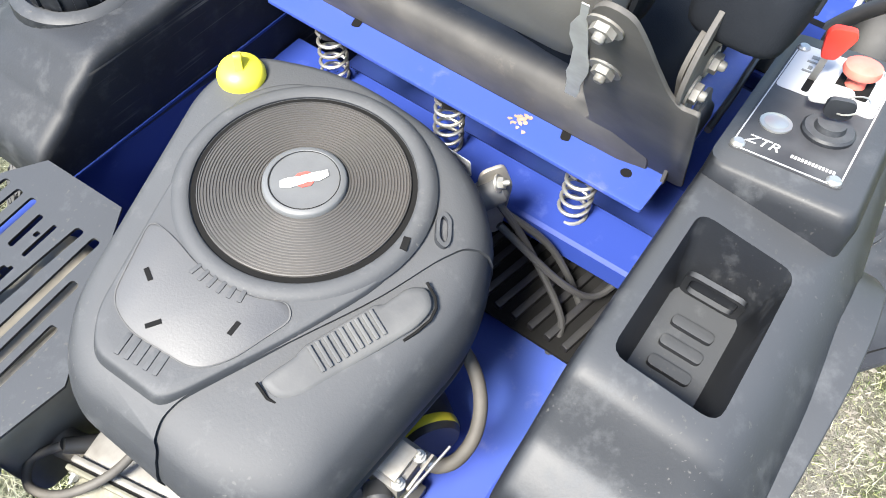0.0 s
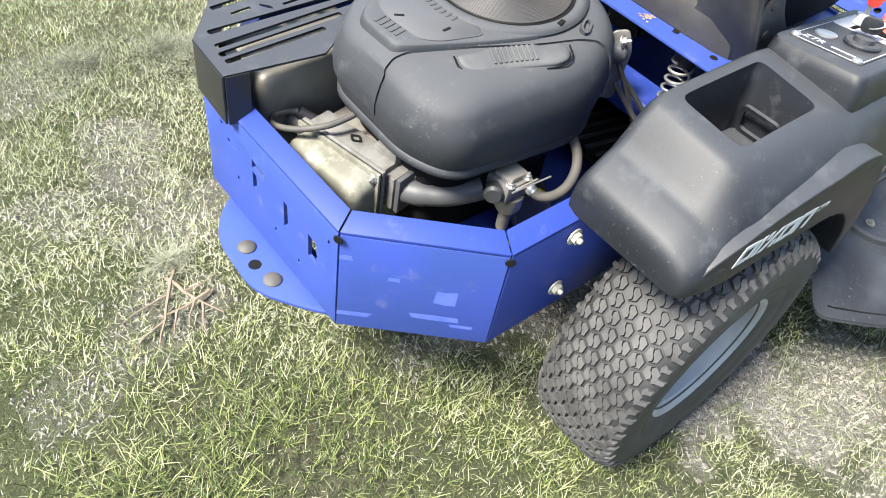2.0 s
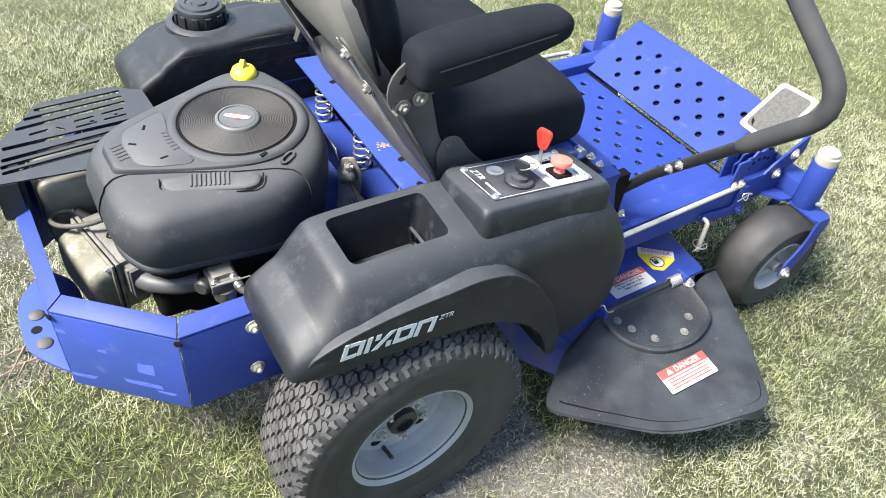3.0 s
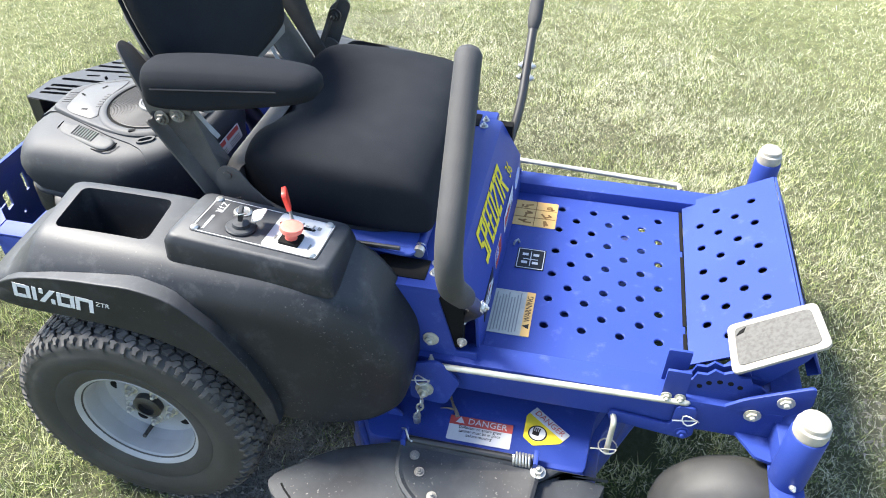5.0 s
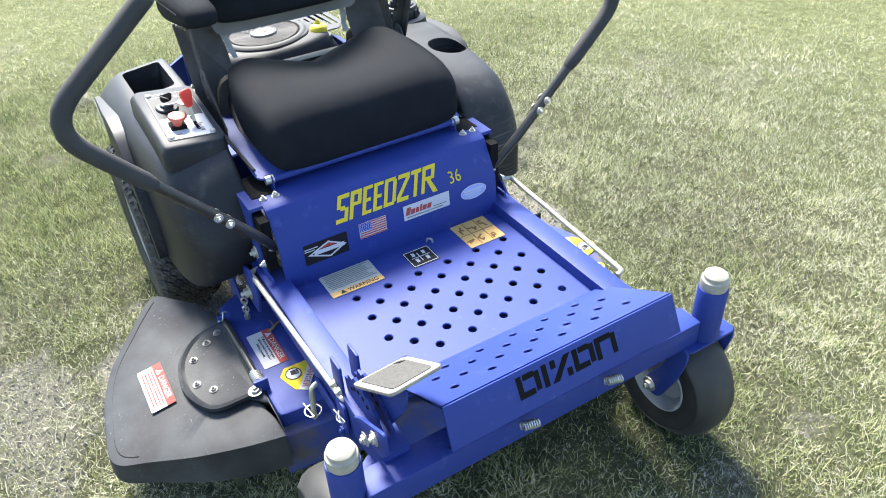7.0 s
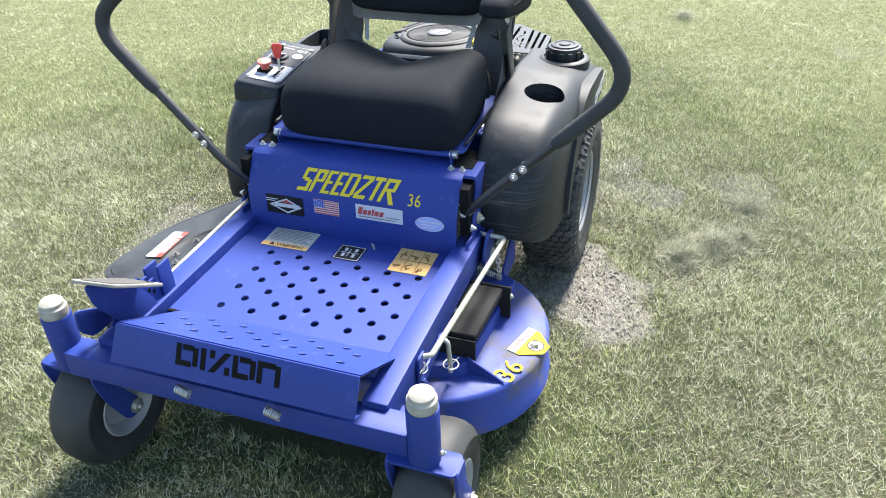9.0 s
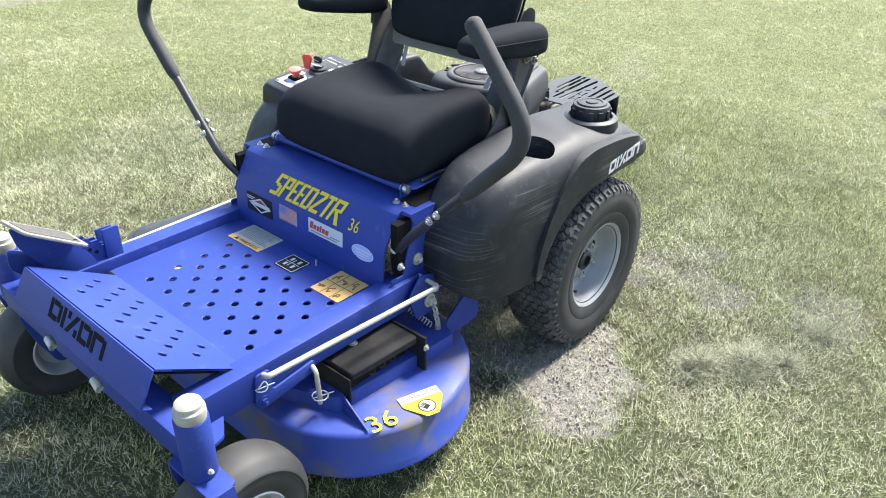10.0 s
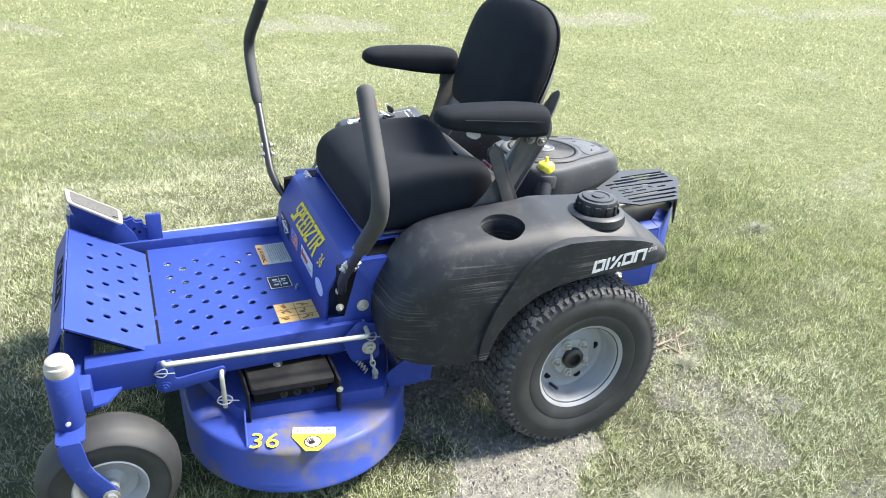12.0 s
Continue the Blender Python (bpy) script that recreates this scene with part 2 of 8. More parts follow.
# Near-black: shade inside holes, slots and gaps put into the colour; also dark parts.
NEAR_BLACK = material("near_black_voids_and_parts", (0.006, 0.006, 0.006), 0.85, second=(0.010, 0.010, 0.010), spec=0.1)


# ---- shaping helpers ----
def part(name, bm, mat, parent=None, label="", bevel=0.0, seg=2, smooth=40.0, kind="", category=""):
    """Links a bmesh as one mesh object under a thing or a part."""
    if bevel:
        bmesh.ops.remove_doubles(bm, verts=bm.verts, dist=1e-6)
        edges = [e for e in bm.edges if len(e.link_faces) == 2 and e.calc_face_angle(0) > radians(28)]
        bmesh.ops.bevel(bm, geom=edges, offset=bevel, segments=seg, affect="EDGES", profile=0.6, clamp_overlap=True)
    bmesh.ops.recalc_face_normals(bm, faces=bm.faces)
    me = bpy.data.meshes.new(name)
    bm.to_mesh(me)
    bm.free()
    for p in me.polygons:
        p.use_smooth = smooth > 0
    if smooth > 0:
        me.set_sharp_from_angle(angle=radians(smooth))
    me.materials.append(mat)
    ob = new(name, me)
    ob.parent = parent
    return tagged(ob, label=label, kind=kind, category=category)


def empty(name, parent=None, at=(0, 0, 0), label="", category="", group=""):
    ob = new(name)
    ob.empty_display_size = 0.05
    ob.location = at
    ob.parent = parent
    return tagged(ob, label=label, category=category, group=group)


def box(x0, x1, y0, y1, z0, z1, bm=None, m=None):
    bm = bm or bmesh.new()
    vs = [Vector((x, y, z)) for x in (x0, x1) for y in (y0, y1) for z in (z0, z1)]
    vs = [bm.verts.new(m @ v if m else v) for v in vs]
    for f in ((0, 1, 3, 2), (4, 6, 7, 5), (0, 4, 5, 1), (2, 3, 7, 6), (0, 2, 6, 4), (1, 5, 7, 3)):
        bm.faces.new([vs[i] for i in f])
    return bm


def frame_m(origin, right, up):
    """A local frame: u to the right, v up, w out of the surface."""
    r = Vector(right).normalized()
    n = r.cross(Vector(up)).normalized()
    u = n.cross(r)
    m = Matrix((r, u, n)).transposed().to_4x4()
    m.translation = origin
    return m


def slab(pts, h0, h1, m=None, bm=None):
    """A flat outline (u, v) from height h0 to h1."""
    bm = bm or bmesh.new()
    lo = [Vector((u, v, h0)) for u, v in pts]
    hi = [Vector((u, v, h1)) for u, v in pts]
    lo = [bm.verts.new(m @ v if m else v) for v in lo]
    hi = [bm.verts.new(m @ v if m else v) for v in hi]
    n = len(pts)
    bm.faces.new(lo[::-1])
    bm.faces.new(hi)
    for i in range(n):
        bm.faces.new((lo[i], lo[(i + 1) % n], hi[(i + 1) % n], hi[i]))
    return bm


def rounded(pts, r, seg=5):
    """A closed outline with its corners rounded; r is one radius or one for each corner."""
    out, n = [], len(pts)
    for i in range(n):
        p, a, b = Vector(pts[i]), Vector(pts[i - 1]), Vector(pts[(i + 1) % n])
        rad = r[i] if isinstance(r, (list, tuple)) else r
        da, db = (a - p), (b - p)
        la, lb = da.length, db.length
        cut = min(rad, la * 0.48, lb * 0.48)
        q0, q1 = p + da / la * cut, p + db / lb * cut
        for k in range(seg + 1):
            s = k / seg
            out.append(tuple(q0 * (1 - s) ** 2 + p * 2 * s * (1 - s) + q1 * s * s))
    return out


def loft(rings, caps=True, bm=None, closed=True):
    """Skins rings of equally many points."""
    bm = bm or bmesh.new()
    vs = [[bm.verts.new(p) for p in ring] for ring in rings]
    n = len(vs[0])
    for a, b in zip(vs, vs[1:]):
        for i in range(n if closed else n - 1):
            bm.faces.new((a[i], a[(i + 1) % n], b[(i + 1) % n], b[i]))
    if caps:
        bm.faces.new(vs[0][::-1])
        bm.faces.new(vs[-1])
    return bm


def blend(stations, steps):
    """Smooth stations in between given ones (Catmull-Rom on tuples of numbers)."""
    out = []
    a = [np.array(s, float) for s in stations]
    for i in range(len(a) - 1):
        p0, p1, p2, p3 = a[max(i - 1, 0)], a[i], a[i + 1], a[min(i + 2, len(a) - 1)]
        for k in range(steps):
            t = k / steps
            out.append(0.5 * (2 * p1 + (p2 - p0) * t + (2 * p0 - 5 * p1 + 4 * p2 - p3) * t * t + (3 * p1 - p0 - 3 * p2 + p3) * t ** 3))
    out.append(a[-1])
    return out


def lathe(profile, m=None, seg=48, bm=None, closed=False):
    """Turns (radius, height) round the local z axis."""
    bm = bm or bmesh.new()
    rings = []
    for r, h in profile:
        if r < 1e-6:
            v = Vector((0, 0, h))
            rings.append([bm.verts.new(m @ v if m else v)])
        else:
            ring = [Vector((r * math.cos(2 * math.pi * k / seg), r * math.sin(2 * math.pi * k / seg), h)) for k in range(seg)]
            rings.append([bm.verts.new(m @ v if m else v) for v in ring])
    pairs = list(zip(rings, rings[1:])) + ([(rings[-1], rings[0])] if closed else [])
    for a, b in pairs:
        for k in range(seg):
            k2 = (k + 1) % seg
            if len(a) == 1 and len(b) == 1:
                continue
            if len(a) == 1:
                bm.faces.new((a[0], b[k2], b[k]))
            elif len(b) == 1:
                bm.faces.new((a[k], a[k2], b[0]))
            else:
                bm.faces.new((a[k], a[k2], b[k2], b[k]))
    return bm


def smooth_path(pts, steps=8):
    return [Vector(p) for p in blend(pts, steps)]


def bent_path(pts, r, seg=6):
    """A path of straight runs with rounded bends."""
    pts = [Vector(p) for p in pts]
    out = [pts[0]]
    for a, p, b in zip(pts, pts[1:], pts[2:]):
        da, db = a - p, b - p
        cut = min(r, da.length * 0.48, db.length * 0.48)
        q0, q1 = p + da.normalized() * cut, p + db.normalized() * cut
        for k in range(seg + 1):
            s = k / seg
            out.append(q0 * (1 - s) ** 2 + p * 2 * s * (1 - s) + q1 * s * s)
    out.append(pts[-1])
    return out


def tube(path, radius, seg=12, bm=None, flat=1.0, dome=False):
    """A round bar along a path; radius is one number or one for each point."""
    path = [Vector(p) for p in path]
    rad = radius if isinstance(radius, (list, tuple)) else [radius] * len(path)
    if dome:
        d0, d1 = (path[0] - path[1]).normalized(), (path[-1] - path[-2]).normalized()
        path = [path[0] + d0 * rad[0] * 0.7, path[0] + d0 * rad[0] * 0.45] + path + [path[-1] + d1 * rad[-1] * 0.45, path[-1] + d1 * rad[-1] * 0.7]
        rad = [rad[0] * 0.35, rad[0] * 0.8] + list(rad) + [rad[-1] * 0.8, rad[-1] * 0.35]
    rings = []
    side = None
    for i, p in enumerate(path):
        d = (path[min(i + 1, len(path) - 1)] - path[max(i - 1, 0)]).normalized()
        if side is None:
            side = d.cross(Vector((0, 0, 1)) if abs(d.z) < 0.9 else Vector((1, 0, 0))).normalized()
        side = (side - d * side.dot(d)).normalized()
        up = side.cross(d)
        rings.append([p + (side * math.cos(2 * math.pi * k / seg) + up * math.sin(2 * math.pi * k / seg) * flat) * rad[i] for k in range(seg)])
    return loft(rings, True, bm)


def coil(base, top, radius, wire, turns, bm=None, seg=7):
    b, t = Vector(base), Vector(top)
    d = (t - b).normalized()
    side = d.cross(Vector((0, 1, 0)) if abs(d.y) < 0.9 else Vector((1, 0, 0))).normalized()
    up = d.cross(side)
    n = int(turns * 18)
    pts = [b + (t - b) * (k / n) + (side * math.cos(2 * math.pi * k / 18) + up * math.sin(2 * math.pi * k / 18)) * radius for k in range(n + 1)]
    return tube(pts, wire, seg, bm)


def turned(p, axis):
    """A frame at p whose z axis runs along axis."""
    z = Vector(axis).normalized()
    x = z.cross(Vector((0, 0, 1)) if abs(z.z) < 0.9 else Vector((0, 1, 0))).normalized()
    m = Matrix((x, z.cross(x), z)).transposed().to_4x4()
    m.translation = p
    return m


def bolt(p, axis, parent, r=0.008, h=0.007, mat=None, name="bolt", washer=True):
    """A hexagon bolt head with a washer and the tip of its thread."""
    m = turned(p, axis)
    bm = bmesh.new()
    if washer:
        lathe([(0, 0), (r * 1.5, 0), (r * 1.5, h * 0.25), (0, h * 0.25)], m, 16, bm)
    slab([(r * math.cos(k * math.pi / 3), r * math.sin(k * math.pi / 3)) for k in range(6)], h * 0.2, h, m, bm)
    lathe([(r * 0.5, h), (r * 0.5, h * 1.5), (r * 0.35, h * 1.7), (0, h * 1.7)], m, 10, bm)
    return part(name, bm, mat or STEEL, parent)


def cut(ob, cutters):
    """Takes closed shapes out of a part, for good."""
    for bm in cutters:
        bmesh.ops.recalc_face_normals(bm, faces=bm.faces)
        me = bpy.data.meshes.new("cutter")
        bm.to_mesh(me)
        bm.free()
        tool = new("cutter", me)
        mod = ob.modifiers.new("cut", "BOOLEAN")
        mod.object, mod.operation, mod.solver = tool, "DIFFERENCE", "EXACT"
        bpy.context.view_layer.update()
        deps = bpy.context.evaluated_depsgraph_get()
        got = bpy.data.meshes.new_from_object(ob.evaluated_get(deps))
        ob.modifiers.clear()
        old, ob.data = ob.data, got
        bpy.data.objects.remove(tool)
        bpy.data.meshes.remove(me)
        bpy.data.meshes.remove(old)
    for p in ob.data.polygons:
        p.use_smooth = True
    ob.data.set_sharp_from_angle(angle=radians(38))
    return ob


def decal(name, m, w, h, mat, parent, label="", r=0.004, lift=0.0):
    """A thin printed sheet, w by h, centred on the frame m."""
    pts = rounded([(-w / 2, -h / 2), (w / 2, -h / 2), (w / 2, h / 2), (-w / 2, h / 2)], r, 3)
    return part(name, slab(pts, lift, lift + 0.0008, m), mat, parent, label)


def bars(name, m, rects, mat, parent, lift=0.001, slant=0.0, label=""):
    """Flat printed bars (u, v, width, height) on the frame m."""
    bm = bmesh.new()
    for u, v, w, h in rects:
        slab([(u + slant * v, v), (u + w + slant * v, v), (u + w + slant * (v + h), v + h), (u + slant * (v + h), v + h)], lift, lift + 0.0005, m, bm)
    return part(name, bm, mat, parent, label)


def outline(pts, inner, m, bm, lift=0.001, thick=0.0006):
    """A flat ring between two outlines of equally many points."""
    n = len(pts)
    rows = []
    for ring in (pts, inner):
        for h in (lift, lift + thick):
            rows.append([bm.verts.new(m @ Vector((u, v, h))) for u, v in ring])
    o0, o1, i0, i1 = rows
    for k in range(n):
        j = (k + 1) % n
        bm.faces.new((o1[k], o1[j], i1[j], i1[k]))
        bm.faces.new((o0[k], o0[j], o1[j], o1[k]))
        bm.faces.new((i1[k], i1[j], i0[j], i0[k]))
    return bm


def lettering(name, body, m, size, mat, parent, lift=0.001, align="CENTER", shear=0.0, width=1.0):
    """Printed words with the built-in font, centred on the frame m."""
    cu = bpy.data.curves.new("text", "FONT")
    cu.body, cu.size, cu.align_x, cu.align_y, cu.extrude, cu.shear, cu.resolution_u = body, size, align, "CENTER", 0.0002, shear, 2
    tmp = new("text", cu)
    bpy.context.view_layer.update()
    me = bpy.data.meshes.new_from_object(tmp.evaluated_get(bpy.context.evaluated_depsgraph_get()))
    bpy.data.objects.remove(tmp)
    bpy.data.curves.remove(cu)
    me.transform(m @ Matrix.Translation((0, 0, lift + 0.0003)) @ Matrix.Diagonal((width, 1, 1, 1)))
    me.materials.clear()
    me.materials.append(mat)
    ob = new(name, me)
    ob.parent = parent
    return ob

# ---- the ground ----
BARE = [(0.20, 0.55, 0.17, 0.14, 1.0), (0.06, 0.46, 0.14, 0.10, 0.9), (-0.42, 0.42, 0.12, 0.12, 0.5), (-0.45, 0.60, 0.10, 0.17, 0.50),
        (-0.56, 0.20, 0.13, 0.11, 0.48), (0.25, -0.58, 0.16, 0.11, 0.62), (0.18, -0.40, 0.18, 0.16, 0.95), (0.42, -0.58, 0.14, 0.10, 0.55),
        (0.15, 0.05, 0.35, 0.45, 0.6), (-0.55, 0.95, 0.2, 0.12, 0.45), (0.3, -0.82, 0.30, 0.14, 0.55), (-0.62, 0.50, 0.12, 0.10, 0.42), (-0.73, 0.13, 0.10, 0.08, 0.42)]


def value_noise(x, y, s, seed):
    """Smooth random relief between 0 and 1."""
    x, y = x * s + seed * 17.3, y * s - seed * 9.1
    xi, yi = np.floor(x), np.floor(y)
    fx, fy = x - xi, y - yi
    fx, fy = fx * fx * (3 - 2 * fx), fy * fy * (3 - 2 * fy)

    def h(a, b):
        v = np.sin(a * 127.1 + b * 311.7 + seed * 74.7) * 43758.5453
        return v - np.floor(v)
    return (h(xi, yi) * (1 - fx) + h(xi + 1, yi) * fx) * (1 - fy) + (h(xi, yi + 1) * (1 - fx) + h(xi + 1, yi + 1) * fx) * fy


def bare(x, y):
    """How bare the soil lies at a place, 0 to 1."""
    b = np.zeros_like(x)
    wob = 0.5 * (value_noise(x, y, 9, 3) - 0.5) + 0.5 * (value_noise(x, y, 24, 5) - 0.5)
    for cx, cy, rx, ry, s in BARE:
        d = np.hypot((x - cx) / rx, (y - cy) / ry) + wob
        b = np.maximum(b, s * np.clip(1.35 - d, 0, 0.6) / 0.6)
    strip = np.clip((-y - 4.35 + 0.5 * (value_noise(x, y, 0.8, 8) - 0.5) + 0.4 * wob) / 0.25, 0, 1) * np.clip((5.6 + y) / 0.3 + 0.5, 0, 1)
    b = np.maximum(b, 0.5 * strip * np.clip((value_noise(x, y, 1.9, 6) * 0.6 + value_noise(x, y, 5.5, 7) * 0.4 - 0.36) / 0.2, 0, 1))
    patch = value_noise(x, y, 2.3, 11) * 0.6 + value_noise(x, y, 6.5, 12) * 0.4
    return np.clip(np.maximum(b, np.clip((patch - 0.69) / 0.15, 0, 0.40)), 0, 1)


def strewn(x, y):
    """How thickly dry clippings cover the lawn, 0 to 1."""
    s = np.zeros_like(x)
    for cx, cy, rx, ry in ((0.5, 1.5, 1.2, 0.75), (0.3, 1.0, 0.6, 0.4), (-0.5, 0.55, 0.5, 0.45), (-0.75, 0.45, 0.25, 0.35), (0.8, -1.1, 1.0, 0.5), (0.35, -0.85, 0.6, 0.3), (0.2, -1.5, 0.7, 0.4),
                           (-2.6, 1.2, 0.9, 0.5), (2.2, 2.2, 0.9, 0.6), (0.7, 2.2, 1.4, 0.5), (-0.4, -3.3, 1.2, 0.4), (-1.0, -5.1, 2.0, 0.4), (1.7, -0.3, 0.5, 0.9)):
        s = np.maximum(s, np.clip(1.5 - np.hypot((x - cx) / rx, (y - cy) / ry), 0, 1))
    for ax, ay, bx, by in ((-0.6, 1.68, 0.45, 1.73), (-1.9, -0.42, -1.2, -0.36), (-0.9, 0.05, -0.5, 0.25)):      # thin swaths left by the mower
        k = np.clip(((x - ax) * (bx - ax) + (y - ay) * (by - ay)) / ((bx - ax) ** 2 + (by - ay) ** 2), 0, 1)
        d = np.hypot(x - ax - k * (bx - ax), y - ay - k * (by - ay)) + 0.05 * (value_noise(x, y, 9, 41) - 0.5)
        s = np.maximum(s, 1.3 * np.clip(1.4 - d / 0.05, 0, 1))
    return s * (0.45 + 0.9 * value_noise(x, y, 5.5, 31)) + 0.12 + 0.5 * np.clip(value_noise(x, y, 3.1, 33) * 2.2 - 1.1, 0, 1)


def relief(x, y):
    """Height of the soil."""
    z = -0.021 + 0.012 * (value_noise(x, y, 5, 1) - 0.5) + 0.008 * (value_noise(x, y, 17, 2) - 0.5)
    return z + 0.3 * (value_noise(x, y, 0.03, 4) - 0.5) * np.clip((np.hypot(x, y) - 12) / 40, 0, 1)


def ground_material():
    m = bpy.data.materials.new("lawn_soil")
    m.use_nodes = True
    t = m.node_tree
    L = t.links.new
    b = t.nodes["Principled BSDF"]
    b.inputs["Roughness"].default_value = 0.95
    b.inputs["Specular IOR Level"].default_value = 0.15
    co = t.nodes.new("ShaderNodeTexCoord")

    def noise_node(scale, detail=6, rough=0.6):
        n = t.nodes.new("ShaderNodeTexNoise")
        n.inputs["Scale"].default_value, n.inputs["Detail"].default_value, n.inputs["Roughness"].default_value = scale, detail, rough
        L(co.outputs["Object"], n.inputs["Vector"])
        return n.outputs["Fac"]

    def ramp(fac, lo, hi):
        r = t.nodes.new("ShaderNodeMapRange")
        r.inputs[1].default_value, r.inputs[2].default_value = lo, hi
        L(fac, r.inputs[0])
        return r.outputs[0]

    def mixed(fac, a, c):
        x = t.nodes.new("ShaderNodeMix")
        x.data_type = "RGBA"
        L(fac, x.inputs[0])
        for slot, v in ((6, a), (7, c)):
            if isinstance(v, tuple):
                x.inputs[slot].default_value = (*v, 1)
            else:
                L(v, x.inputs[slot])
        return x.outputs[2]

    thatch = mixed(ramp(noise_node(70), 0.35, 0.65), (0.026, 0.029, 0.016), (0.10, 0.096, 0.060))
    thatch = mixed(ramp(noise_node(1.4), 0.4, 0.65), thatch, (0.050, 0.060, 0.028))
    # far thatch is a brighter copy: the distant lawn's light put into the colour
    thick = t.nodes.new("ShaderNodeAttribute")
    thick.attribute_name = "far_brightness"
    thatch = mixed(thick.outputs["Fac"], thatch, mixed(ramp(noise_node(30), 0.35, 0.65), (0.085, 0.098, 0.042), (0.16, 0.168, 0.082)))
    soil = mixed(ramp(noise_node(45, 8, 0.7), 0.35, 0.7), (0.135, 0.127, 0.111), (0.275, 0.260, 0.232))
    soil = mixed(ramp(noise_node(160, 3), 0.58, 0.7), soil, (0.08, 0.07, 0.058))
    at = t.nodes.new("ShaderNodeAttribute")
    at.attribute_name = "bare"
    L(mixed(ramp(at.outputs["Fac"], 0.33, 0.72), thatch, soil), b.inputs["Base Color"])
    bp = t.nodes.new("ShaderNodeBump")
    bp.inputs["Strength"].default_value, bp.inputs["Distance"].default_value = 1.0, 0.022
    L(noise_node(60, 8, 0.7), bp.inputs["Height"])
    L(bp.outputs[0], b.inputs["Normal"])
    return m


def make_ground():
    seg = 220
    radii = list(np.arange(0.03, 2.2, 0.03))
    while radii[-1] < 900:
        radii.append(radii[-1] * 1.06)
    ang = np.arange(seg) * 2 * np.pi / seg
    x = np.concatenate([[0.0], (np.array(radii)[:, None] * np.cos(ang)).ravel()]) + 0.3
    y = np.concatenate([[0.0], (np.array(radii)[:, None] * np.sin(ang)).ravel()])
    z = relief(x, y)
    faces = [(0, 1 + k, 1 + (k + 1) % seg) for k in range(seg)]
    for i in range(len(radii) - 1):
        a, b2 = 1 + i * seg, 1 + (i + 1) * seg
        faces += [(a + k, b2 + k, b2 + (k + 1) % seg, a + (k + 1) % seg) for k in range(seg)]
    me = bpy.data.meshes.new("ground")
    me.from_pydata(np.stack([x, y, z], 1).tolist(), [], faces)
    at = me.attributes.new("bare", "FLOAT", "POINT")
    at.data.foreach_set("value", bare(x, y).astype(np.float32))
    at = me.attributes.new("far_brightness", "FLOAT", "POINT")      # grows with distance: how much far brightness the thatch colour takes
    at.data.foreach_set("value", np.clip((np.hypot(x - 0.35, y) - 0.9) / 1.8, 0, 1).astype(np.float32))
    me.materials.append(ground_material())
    for p in me.polygons:
        p.use_smooth = True
    return tagged(new("ground", me), "sunlit lawn soil with straw thatch and bare pale dirt patches", "ground", kind="structure")


make_ground()

# ---- the mower: x ahead, y to its left ----
mower = empty("riding_mower", None, (0, 0, 0), "blue zero-turn riding mower with black seat on dry lawn", "lawn mower")


# wheels
TYRE_R, TREAD_C = 0.2285, 0.014


def tread_radius(w):
    a = abs(w - TREAD_C)
    return TYRE_R - 1.0 * a * a - (max(0.0, a - 0.045) ** 2) * 15


